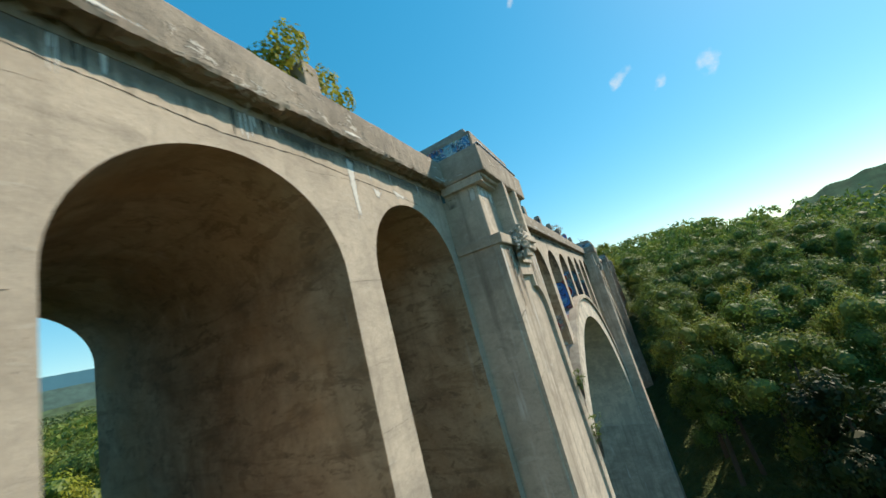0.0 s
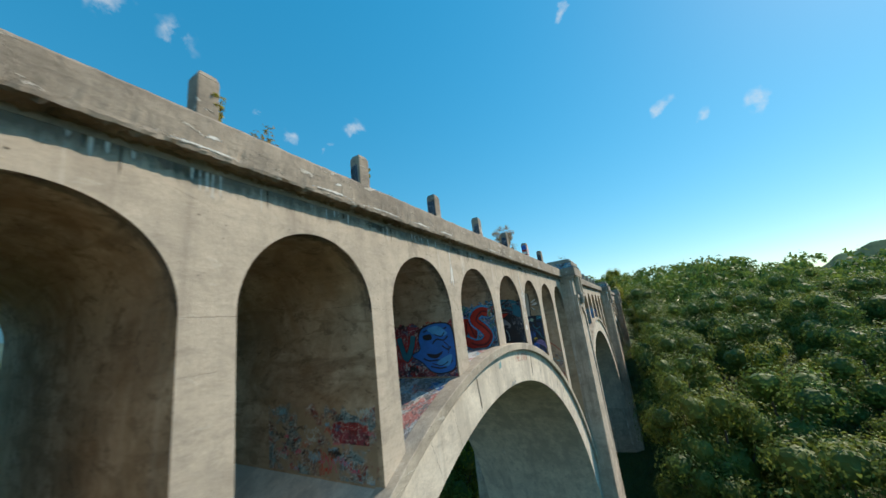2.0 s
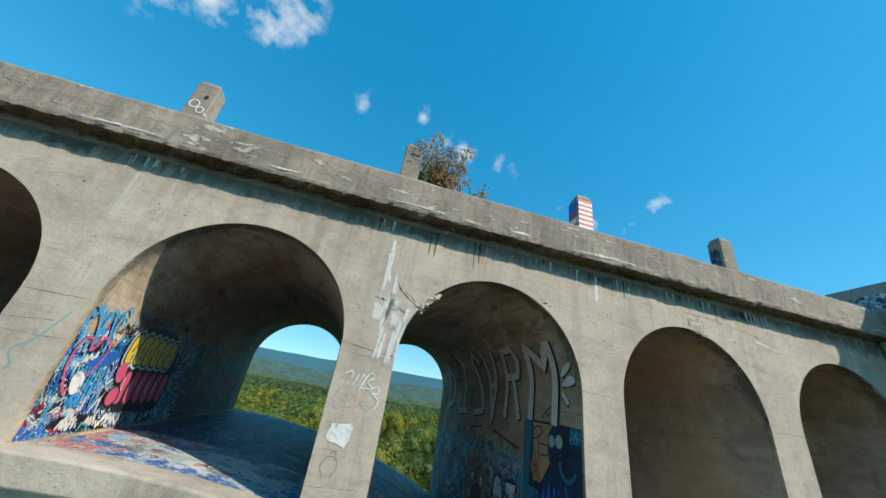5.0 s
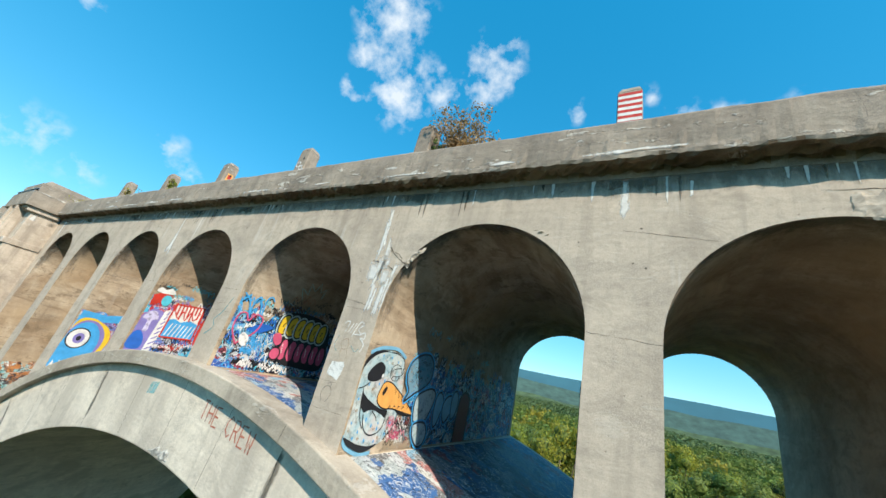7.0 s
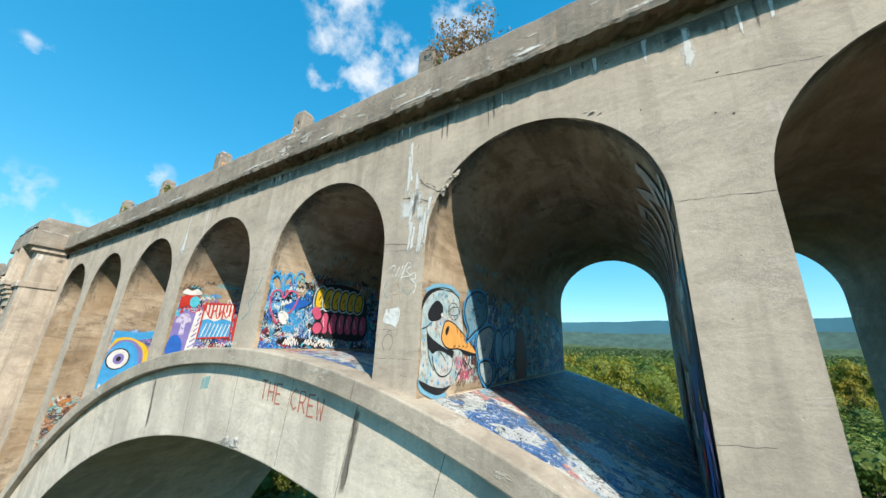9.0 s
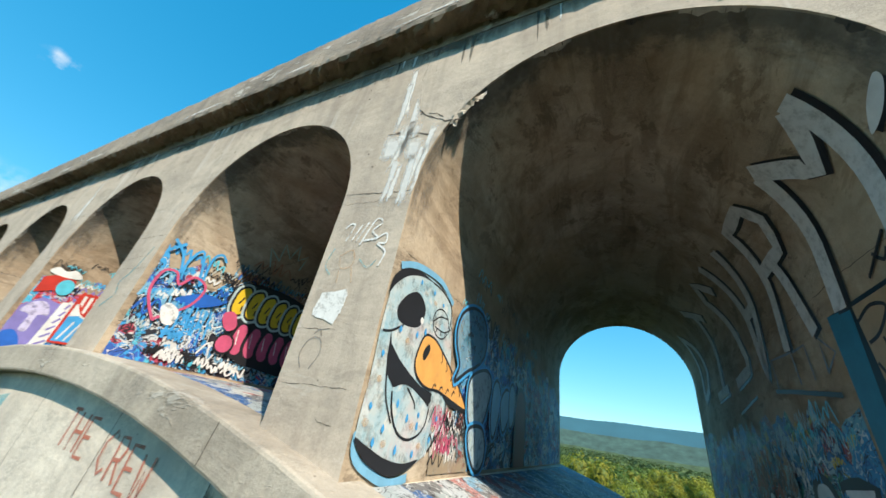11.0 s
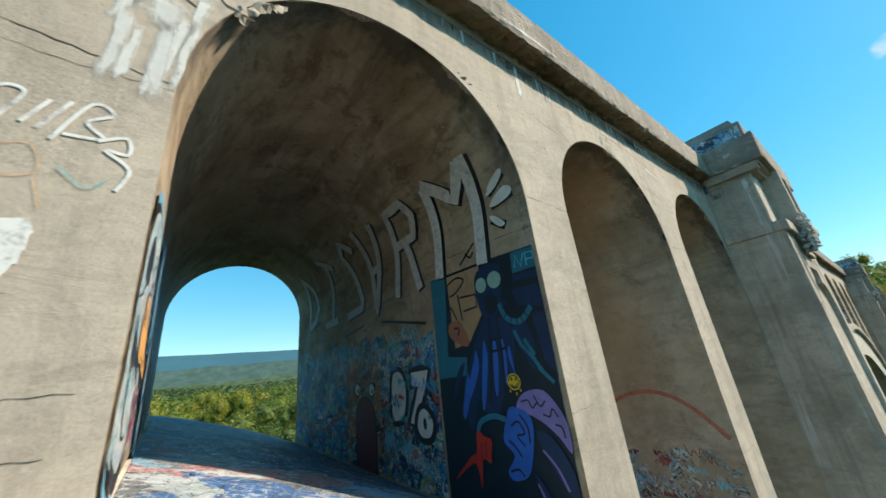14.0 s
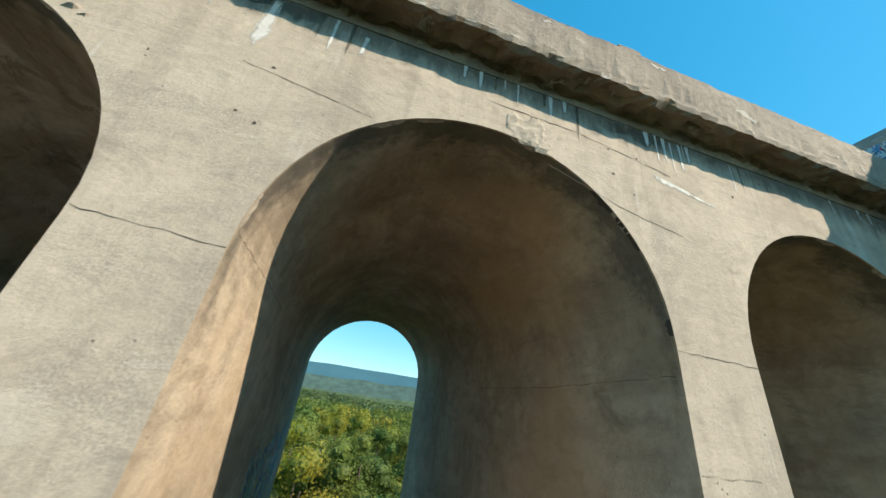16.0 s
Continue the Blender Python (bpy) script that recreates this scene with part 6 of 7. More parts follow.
faceb.coat("feature", BLACK, curve([(1.42, 30.36), (1.05, 30.4), (1.05, 30.2), (1.36, 30.2)]), curve([(1.32, 29.68), (0.9, 29.64), (0.57, 29.74), (0.84, 29.5), (1.18, 29.53)]), split=True, lines=[curve([(0.9, 30.4), (0.6, 30.3), (0.4, 30.45)], False), curve([(1.1, 29.3), (0.7, 29.22), (0.4, 29.35)], False), curve([(0.5, 30.1), (0.3, 29.9), (0.35, 29.65)], False)], width=0.035)

# second, seventh and first vaults, and the next span
L2, R2, L7, R7 = Side(1, "L"), Side(1, "R"), Side(6, "L"), Side(6, "R")
Mural("orange and turquoise tags low on a vault wall", L2).field(WARMS, 0.05, 1.2, L2.floor, 27.3, 81, 0.3)
Mural("faded red, white and blue tags low on a vault wall", R2).field(PALES, 0.15, 4.5, R2.floor, 28.9, 82, 0.4).scrawl((RED, PALE, BLACK, HALO, PINK), 40, 0.15, 4.5, R2.floor, 29.1, 87, (0.12, 0.35), (0.015, 0.03)).field(REDS, 0.4, 1.7, 27.9, 28.45, 83, 0.1)
Mural("faded turquoise and red tags low on a vault wall", R7).field(PALES, 0.1, 3.6, R7.floor, 27.45, 84, 0.35).scrawl((CYAN, DARKRED, BLACK, HALO, PALE), 40, 0.1, 3.6, R7.floor, 27.5, 86, (0.12, 0.3), (0.015, 0.03)).coat("arc", FADED_RED, lines=[curve([(2.6, 27.75), (2.1, 28.2), (1.5, 28.42), (0.95, 28.38), (0.5, 28.1), (0.1, 27.65)], False)], width=0.08, label="sweeping red sprayed arc")
Mural("blue tags deep in a vault", L7).field(BLUES, 4.2, 9.5, L7.floor, 29.7, 85, 0.4)
for index, mat, tall, label in ((2, BLUES, 2.2, "blue tags low on a far vault wall"), (3, BRIGHT, 1.9, "bright blue and white tags on a far vault wall"), (4, MULTI, 1.8, "mixed tags on a far vault wall"), (5, BLUES, 2.0, "blue and black tags on a far vault wall")):
    w = Side(index, "R", PITCH)
    Mural(label, w).field(mat, 0.1, 6.0, w.floor, w.floor + tall, 90 + index, 0.4)
for index in (2, 3, 4, 5, 6):
    c = (index - 3.5) * BAY
    bed = Mural("splashes of white, blue and red paint over the vault floor", Bed(), 0.07)
    n, deep = 15, (0.3, 1.4, 2.6, 5.0, 7.5, 10.2)
    for d0, d1 in zip(deep, deep[1:]):
        for k0 in range(0, n, 5):
            bm = bmesh.new()
            rows = [[bm.verts.new(bed.wall.at(c - HALF + 0.02 + (2 * HALF - 0.04) * k / n, d, 0.006)) for k in range(k0, k0 + 6)] for d in (d0, d1)]
            for k in range(5):
                bm.faces.new((rows[0][k], rows[0][k + 1], rows[1][k + 1], rows[1][k]))
            # bright paint on the sunlit front strip, the shaded copy behind it
            part("paint_patch", bm, STEP if d1 < 3 else STEP_SHADED, bed.top)

# on the outer faces
crew = Mural("thin red hand-sprayed words on the arch ring", Face(-0.08))
for k, ch in enumerate("THE CREW"):
    if ch != " ":
        u = 1.2 + 0.25 * k
        for line in letter(ch, u, outer(u) - 0.95, 0.17, 0.36):
            crew.coat("letter", FADED_RED, lines=[line], width=0.035)
Mural("pale turquoise patch sprayed on the arch ring", Face(-0.08)).coat("patch", FADED_CYAN, [(-1.3, 28.45), (-0.95, 28.5), (-0.92, 28.78), (-1.28, 28.72)])
col = Mural("thin white tag over faint orange and turquoise scrawls on a pillar", Face(0.0))
col.coat("roller_patch", FADED_WHITE, [(4.28, 30.2), (4.44, 30.205), (4.58, 30.23), (4.61, 30.16), (4.6, 30.14), (4.45, 30.12), (4.28, 30.115)], [(4.27, 30.135), (4.45, 30.14), (4.6, 30.15), (4.6, 30.06), (4.44, 30.05), (4.25, 30.04)], [(4.24, 30.05), (4.42, 30.065), (4.59, 30.07), (4.59, 29.99), (4.4, 29.98), (4.25, 29.97)], [(4.27, 29.985), (4.42, 29.995), (4.58, 30.0), (4.56, 29.94), (4.45, 29.93), (4.3, 29.955)], [(4.4, 29.94), (4.48, 29.95), (4.56, 29.95), (4.54, 29.89), (4.48, 29.91)], split=True)
col.coat("ghost_ring", faded("faded_grey_paint", (0.22, 0.2, 0.18), 0.5), lines=[curve([(4.33, 29.5), (4.27, 29.62), (4.33, 29.75), (4.45, 29.76), (4.5, 29.64), (4.43, 29.5)], False), curve([(4.36, 29.8), (4.42, 29.84), (4.46, 29.78)], False)], width=0.014, split=True)
col.coat("tag", FADED_WHITE, lines=[curve([(4.3, 30.93), (4.36, 30.98), (4.42, 30.95), (4.36, 30.77)], False), curve([(4.44, 30.77), (4.52, 30.95)], False), curve([(4.5, 30.75), (4.6, 30.97)], False), curve([(4.56, 30.70), (4.68, 30.99), (4.78, 30.95), (4.68, 30.86), (4.76, 30.77), (4.6, 30.75)], False), curve([(4.74, 30.75), (4.86, 30.81), (4.88, 30.70), (4.78, 30.70), (4.9, 30.60), (4.86, 30.45)], False)], width=0.02, split=True)
col.coat("scrawl", FADED_ORANGE, lines=[curve([(4.35, 30.59), (4.5, 30.65), (4.55, 30.49), (4.42, 30.45), (4.36, 30.57)], False), curve([(4.4, 30.43), (4.42, 30.29)], False), curve([(4.55, 30.45), (4.6, 30.29)], False)], width=0.012, split=True)
col.coat("scrawl", FADED_CYAN, lines=[curve([(4.25, 30.69), (4.2, 30.51), (4.3, 30.39)], False), curve([(4.62, 30.54), (4.74, 30.44), (4.82, 30.51)], False)], width=0.014, split=True)
Mural("faint turquoise scrawl down a pillar", Face(0.0)).coat("scrawl", FADED_CYAN, lines=[curve([(0.3, 31.1), (0.1, 30.7), (-0.1, 30.5), (0.0, 30.3), (-0.25, 30.1)], False)], width=0.03)

# ---- cracks, blooms and broken edges ----
class End:
    """An upright face across the viaduct at x: u the depth, s up; side is the way that it faces."""
    def __init__(self, x, side=-1):
        self.x, self.side = x, side

    def at(self, u, s, off):
        return (self.x + self.side * off, u, s)


wear = thing("wall_wear", "hairline cracks, open joints and lime blooms on old concrete", "weathering", kind="structure")


def crack(wall, pts, width=0.016, seed=0, mat=JOINT, off=0.003, name="crack"):
    rnd = random.Random(seed)
    line = []
    for (a, b), (c, d) in zip(pts, pts[1:]):
        n = max(2, int(math.hypot(c - a, d - b) / 0.07))
        line += [(a + (c - a) * k / n + rnd.uniform(-0.006, 0.006), b + (d - b) * k / n + rnd.uniform(-0.009, 0.009)) for k in range(n)]
    line.append(pts[-1])
    bm = bmesh.new()
    vs = []
    for k, (u, s) in enumerate(line):
        w = width * rnd.uniform(0.25, 1.1)
        vs.append((bm.verts.new(wall.at(u, s + w / 2, off)), bm.verts.new(wall.at(u + 0.003, s - w / 2, off))))
    for p, q in zip(vs, vs[1:]):
        bm.faces.new((p[0], p[1], q[1], q[0]))
    return part(name, bm, mat, wear)


def bloom(wall, pts, mat=BLOOM, off=0.005, name="lime_bloom"):
    """A stain: a fan from its middle, thickest there and gone at the outline."""
    bm = bmesh.new()
    if mat is WEEP:
        fill(bm, wall, pts, off)
        return part(name, bm, mat, wear)
    body = bm.verts.layers.float.new("body")
    us, ss = [p[0] for p in pts], [p[1] for p in pts]
    low, high = min(ss), max(ss)
    tall = high - low > 2.2 * (max(us) - min(us))
    mids = [(sum(us) / len(us), low + (high - low) * f) for f in ((0.3, 0.55, 0.82) if tall else (0.55,))]
    core = []
    for u, v in mids:
        c = bm.verts.new(wall.at(u, v, off))
        c[body] = 1.0
        core.append((v, c))
    rim = [(v, bm.verts.new(wall.at(u, v, off))) for u, v in pts]
    for k in range(len(rim)):
        (va, a), (vb, b) = rim[k], rim[(k + 1) % len(rim)]
        c = min(core, key=lambda q: abs(q[0] - 0.5 * (va + vb)))[1]
        d = min(core, key=lambda q: abs(q[0] - vb))[1]
        e = min(core, key=lambda q: abs(q[0] - va))[1]
        bm.faces.new((a, b, c))
        if e is not c:
            bm.faces.new((a, c, e))
        if d is not c:
            bm.faces.new((b, d, c))
    return part(name, bm, mat, wear)


def film_strip(rows, mat, name):
    """A film over rows of points, each row a list of (place, body)."""
    bm = bmesh.new()
    body = bm.verts.layers.float.new("body")
    made = []
    for row in rows:
        made.append([])
        for place, b in row:
            v = bm.verts.new(place)
            v[body] = b
            made[-1].append(v)
    for a, b in zip(made, made[1:]):
        for q in range(len(a) - 1):
            bm.faces.new((a[q], a[q + 1], b[q + 1], b[q]))
    return part(name, bm, mat, wear)


FRONT = Face(0.0)
for cx in (-PITCH, 0.0, PITCH):
    for k in range(-3, 4):
        x = cx + k * BAY
        r = random.Random(k + int(cx))
        z = SPRING - 0.02 + r.uniform(-0.04, 0.05)
        crack(FRONT, [(x - 0.455, z + r.uniform(-0.03, 0.03)), (x, z), (x + 0.455, z + r.uniform(-0.03, 0.03))], 0.0065, k)
        for q in range(r.randint(1, 3)):
            zz = outer(k * BAY) + 0.25 + r.random() * (SPRING - outer(k * BAY) - 0.6)
            crack(FRONT, [(x - 0.455, zz), (x + r.uniform(-0.1, 0.45), zz + r.uniform(-0.05, 0.05))], 0.0045, 40 + k * 5 + q)
        if r.random() < 0.75:
            a = x - r.uniform(0.2, 1.2)
            crack(FRONT, [(a, 33.3 + r.uniform(-0.25, 0.2)), (a + r.uniform(0.6, 1.8), 33.25 + r.uniform(-0.2, 0.2))], 0.005, 90 + k)
        # runs of lime and grime under the parapet
        for q in range(r.randint(2, 3)):
            u, run = x + r.uniform(-2.2, 2.0), r.uniform(0.3, 0.75)
            for _ in range(r.randint(2, 5)):
                w, l = r.uniform(0.03, 0.1), run * r.uniform(0.4, 1.1)
                bloom(FRONT, [(u, 33.93), (u + w, 33.93), (u + w * 0.9, 33.93 - 0.6 * l), (u + w * 0.55, 33.93 - l), (u + w * 0.15, 33.93 - 0.7 * l)], BLOOM if r.random() < 0.8 else SOOT, r.uniform(0.004, 0.006))
                u += w + r.uniform(0.0, 0.12)
        u = x + r.uniform(-2.0, 1.0)
        bloom(FRONT, [(u, 33.93), (u + 1.1, 33.93), (u + 1.0, 33.7), (u + 0.7, 33.62), (u + 0.4, 33.72), (u + 0.1, 33.66)], SOOT, 0.0035)
crack(FRONT, [(-31.6, 33.62), (-30.2, 33.5), (-29.2, 33.42), (-28.0, 33.5), (-26.6, 33.42), (-25.4, 33.38), (-24.4, 33.3)], 0.026, 5)
crack(FRONT, [(9.1, 32.95), (10.25, 32.78)], 0.007, 6)
crack(FRONT, [(12.0, 32.9), (12.9, 32.62), (13.6, 32.5)], 0.009, 7)
crack(FRONT, [(11.3, 33.5), (12.4, 33.48), (13.6, 33.3)], 0.012, 8)
crack(FRONT, [(4.78, 33.9), (4.74, 33.2), (4.83, 32.62), (4.95, 32.48), (5.12, 32.36), (5.24, 32.28), (5.45, 32.24)], 0.035, 9)
crack(FRONT, [(4.98, 32.5), (5.1, 32.45), (5.2, 32.36)], 0.02, 10)
crack(FRONT, [(4.1, 31.42), (4.6, 31.36), (5.0, 31.32)], 0.012, 11)
bloom(FRONT, [(4.75, 32.9), (4.82, 32.9), (4.87, 32.45), (4.83, 32.1), (4.72, 31.75), (4.58, 31.6), (4.62, 31.9), (4.74, 32.3)])
bloom(FRONT, [(5.08, 32.33), (5.2, 32.28), (5.14, 31.9), (5.06, 31.5), (5.0, 31.1), (4.96, 31.1), (4.98, 31.5), (5.04, 31.9)])
bloom(FRONT, [(4.5, 33.6), (4.62, 33.6), (4.66, 33.0), (4.72, 32.5), (4.6, 32.45), (4.54, 33.0)])
bloom(FRONT, [(4.6, 32.45), (4.95, 32.42), (4.98, 32.3), (4.86, 32.05), (4.8, 31.7), (4.72, 31.68), (4.7, 32.0), (4.56, 31.75), (4.5, 31.78), (4.58, 32.1)])
bloom(FRONT, [(5.0, 32.0), (5.1, 31.95), (5.02, 31.6), (4.95, 31.3), (4.9, 31.32), (4.94, 31.7)])
bloom(FRONT, [(4.76, 31.75), (4.84, 31.75), (4.8, 31.3), (4.72, 31.15), (4.68, 31.22)])
bloom(FRONT, [(4.9, 31.7), (4.96, 31.7), (4.93, 31.25), (4.86, 31.12), (4.84, 31.2)])
bloom(FRONT, [(9.06, 33.9), (9.18, 33.9), (9.2, 33.35), (9.1, 33.1), (9.02, 33.2)])
bloom(FRONT, [(9.95, 33.8), (10.02, 33.8), (10.0, 33.5), (9.94, 33.48)])
bloom(FRONT, [(-4.68, 33.85), (-4.58, 33.85), (-4.55, 33.2), (-4.46, 32.6), (-4.32, 32.2), (-4.44, 32.28), (-4.52, 31.95), (-4.62, 32.4), (-4.74, 32.2), (-4.9, 32.35), (-4.74, 32.7), (-4.68, 33.1)])
bloom(FRONT, [(-25.5, 33.52), (-25.0, 33.42), (-24.75, 33.4), (-24.95, 33.3), (-25.25, 33.26), (-25.35, 33.36)])
bloom(FRONT, [(-26.2, 33.4), (-25.8, 33.3), (-26.0, 33.1), (-26.15, 33.15)])
bloom(FRONT, [(-26.9, 33.9), (-26.6, 33.9), (-26.7, 32.6), (-26.85, 32.4)])
bloom(FRONT, [(-17.85, 33.9), (-17.5, 33.9), (-17.5, 33.3), (-17.75, 32.6)])
bloom(FRONT, [(13.1, 33.3), (13.9, 33.15), (14.4, 33.0), (14.0, 33.05), (13.2, 33.18)])


def broken(wall, pts, seed, name, proud=0.03, mat=SPALL):
    """A patch where the skin has come away: a rough stony surface inside a ragged outline."""
    rnd = random.Random(seed)
    us, ss = [p[0] for p in pts], [p[1] for p in pts]
    step = 0.045
    def within(u, s):
        hit, j = False, len(pts) - 1
        for i in range(len(pts)):
            (a, b), (c, d) = pts[i], pts[j]
            if (b > s) != (d > s) and u < (c - a) * (s - b) / (d - b) + a:
                hit = not hit
            j = i
        return hit
    bm = bmesh.new()
    n, m = int((max(us) - min(us)) / step) + 1, int((max(ss) - min(ss)) / step) + 1
    grid = {}
    for i in range(n + 1):
        for k in range(m + 1):
            u, s = min(us) + i * step + rnd.uniform(-0.014, 0.014), min(ss) + k * step + rnd.uniform(-0.014, 0.014)
            h = proud * max(0.1, 0.5 + 0.9 * noise.noise((u * 9, s * 9, seed)) + rnd.uniform(-0.2, 0.2))
            grid[i, k] = (u, s, h)
    made = {}
    for i in range(n):
        for k in range(m):
            cells = [(i, k), (i + 1, k), (i + 1, k + 1), (i, k + 1)]
            if all(within(grid[c][0], grid[c][1]) for c in cells):
                for c in cells:
                    if c not in made:
                        made[c] = bm.verts.new(wall.at(*grid[c]))
                bm.faces.new([made[c] for c in cells])
    for v in bm.verts:
        if v.is_boundary:
            v.co.y += 0.9 * proud if isinstance(wall, Face) else 0.0
    return part(name, bm, mat, wear, smooth=False)


broken(FRONT, [(11.45, 33.36), (11.52, 33.52), (11.7, 33.46), (11.95, 33.55), (12.05, 33.42), (12.0, 33.3), (12.12, 33.12), (12.08, 33.02), (11.9, 32.98), (11.6, 33.1), (11.45, 33.13)], 3, "spalled_patch", 0.018)
broken(FRONT, [(5.25, 32.3), (5.35, 32.45), (5.6, 32.62), (5.75, 32.66), (5.72, 32.56), (5.5, 32.36), (5.38, 32.16), (5.28, 32.18)], 4, "spalled_patch", 0.04)
broken(FRONT, [(7.55, 33.02), (7.62, 33.12), (7.9, 33.02), (8.1, 32.9), (8.05, 32.8), (7.8, 32.9)], 6, "spalled_patch", 0.03)
broken(FRONT, [(-17.0, 33.1), (-16.6, 33.32), (-16.2, 33.34), (-15.9, 33.25), (-16.2, 33.16), (-16.6, 33.08)], 8, "spalled_patch", 0.03)

# lime poured from the broken crown of the fifth pillar
for pts in ([(4.38, 32.3), (4.62, 32.32), (4.8, 32.2), (4.74, 31.9), (4.56, 31.72), (4.4, 31.86)], [(4.74, 32.22), (5.1, 32.08), (5.02, 31.8), (4.9, 31.62), (4.74, 31.75)], [(4.86, 31.9), (5.0, 31.85), (4.98, 31.5), (4.99, 31.15), (4.9, 31.06), (4.84, 31.4)], [(4.66, 31.85), (4.8, 31.8), (4.74, 31.4), (4.66, 31.1), (4.6, 31.15), (4.66, 31.5)], [(4.5, 33.3), (4.62, 33.3), (4.64, 32.7), (4.6, 32.2), (4.5, 32.2)]):
    bloom(FRONT, pts, LIMEWASH, 0.007)
crack(FRONT, [(4.47, 32.29), (4.62, 32.27), (4.75, 32.22), (4.9, 32.2), (5.06, 32.11)], 0.04, 21)
crack(FRONT, [(4.7, 32.24), (4.8, 32.12), (4.92, 32.14)], 0.02, 22)
crack(FRONT, [(4.66, 29.14), (4.74, 29.13), (4.84, 29.12)], 0.008, 23)
# grime under the parapet, its shade painted in as well, with a ragged lower edge
for cx in (-PITCH, 0.0, PITCH):
    r = random.Random(77 + int(cx))
    x = cx - 18.4
    while x < cx + 17.8:
        l = r.uniform(0.8, 2.0)
        if r.random() < 0.3:
            for _ in range(r.randint(1, 3)):
                u, w, d = x + l * r.random(), r.uniform(0.04, 0.13), r.uniform(0.2, 0.55)
                bloom(FRONT, [(u, 33.93), (u + w, 33.93), (u + w * 0.8, 33.93 - 0.6 * d), (u + w * 0.4, 33.93 - d), (u + w * 0.1, 33.93 - 0.7 * d)], LIMEWASH, 0.0045)
        x += l + r.uniform(-0.1, 0.3)
    film_strip([[((cx - 18.4 + 36.2 * k / 90, -0.003, 33.95 - d * (0.45 + 0.25 * noise.noise((k * 0.3, cx, 2.0)))), 1.0 - d) for d in (0.0, 0.3, 0.6, 1.0)] for k in range(91)], GRIME, "grime")
    for k in range(-7, 8):
        if r.random() < 0.55:
            u = cx + k * 2.4 + r.uniform(-0.4, 0.4)
            crack(Face(-0.349), [(u, 34.12), (u + 0.03, 34.4), (u - 0.02, 34.72)], 0.014, 300 + k)

# dark weathered rims just inside the vaults' front edge
class Rim:
    """The inner face of a vault near its mouth: u runs round it from the left foot, s is the depth."""
    def __init__(self, c):
        self.c = c

    def at(self, u, s, off):
        r = HALF - off
        if u < 0:
            return (self.c - r, s, SPRING + u + RISE * s)
        if u > math.pi * HALF:
            return (self.c + r, s, SPRING - (u - math.pi * HALF) + RISE * s)
        a = math.pi - u / HALF
        return (self.c + r * math.cos(a), s, SPRING + r * math.sin(a) + RISE * s)


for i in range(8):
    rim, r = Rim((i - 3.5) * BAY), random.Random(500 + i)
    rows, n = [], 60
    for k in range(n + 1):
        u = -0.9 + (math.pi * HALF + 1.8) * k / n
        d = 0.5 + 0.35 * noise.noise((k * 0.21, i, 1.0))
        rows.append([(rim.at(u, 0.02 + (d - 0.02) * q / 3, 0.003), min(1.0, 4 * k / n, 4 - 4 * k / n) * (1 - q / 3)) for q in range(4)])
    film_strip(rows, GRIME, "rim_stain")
    for k in range(9):                       # flaked arrises
        u = math.pi * HALF * r.random()
        l = r.uniform(0.1, 0.45)
        bm = bmesh.new()
        pts = [(u + l * q / 6, 0.01 + 0.05 * r.random() * math.sin(math.pi * q / 6)) for q in range(7)]
        up, dn = [bm.verts.new(rim.at(a, 0.005, 0.004)) for a, d in pts], [bm.verts.new(rim.at(a, 0.03 + d, 0.004)) for a, d in pts]
        for q in range(6):
            bm.faces.new((up[q], up[q + 1], dn[q + 1], dn[q]))
        part("flaked_edge", bm, SPALL if r.random() < 0.6 else JOINT, wear)
    for k in range(3):                       # pour joints that run on into the vault
        side = Side(i, "LR"[k % 2])
        z = side.floor + 0.4 + (SPRING - side.floor - 0.2) * r.random()
        crack(side, [(0.05, z), (2.0, z + r.uniform(-0.1, 0.1)), (4.5, z + r.uniform(-0.25, 0.25))], 0.008, 600 + 3 * i + k, JOINT, 0.0025)

# the arch's broken lower edge
broken(Face(-0.08), [(-0.2, 27.42), (-0.1, 27.6), (0.1, 27.62), (0.25, 27.72), (0.45, 27.68), (0.62, 27.8), (0.78, 27.66), (0.84, 27.45), (0.3, 27.44)], 31, "spalled_patch", 0.03, GRIT)

# lime scabs along the parapet's lower ledge and fascia
for cx in (-PITCH, 0.0, PITCH):
    r = random.Random(60 + int(cx))
    x = cx - 18.6
    while x < cx + 17.6:
        l = r.uniform(0.5, 2.2)
        z = 34.17 + r.uniform(-0.02, 0.03)
        w = r.uniform(0.04, 0.13)
        n = max(3, int(l / 0.15))
        up = [(x + l * k / n, z + w * (0.4 + 0.6 * r.random()) * math.sin(math.pi * (k + 0.4) / (n + 0.8))) for k in range(n + 1)]
        dn = [(x + l * k / n, z - 0.05 * r.random()) for k in range(n, -1, -1)]
        if r.random() < 0.65:
            bloom(Face(-0.352), up + dn, BLOOM, 0.012, "lime_scab")
        if r.random() < 0.2:
            u, zz = x + l * r.random(), r.uniform(34.35, 34.6)
            bloom(Face(-0.345), [(u, zz), (u + 0.3 * r.random() + 0.1, zz + 0.03), (u + 0.35, zz + 0.12), (u + 0.1, zz + 0.1)], BLOOM, 0.01, "lime_scab")
        x += l + r.uniform(0.2, 1.6)

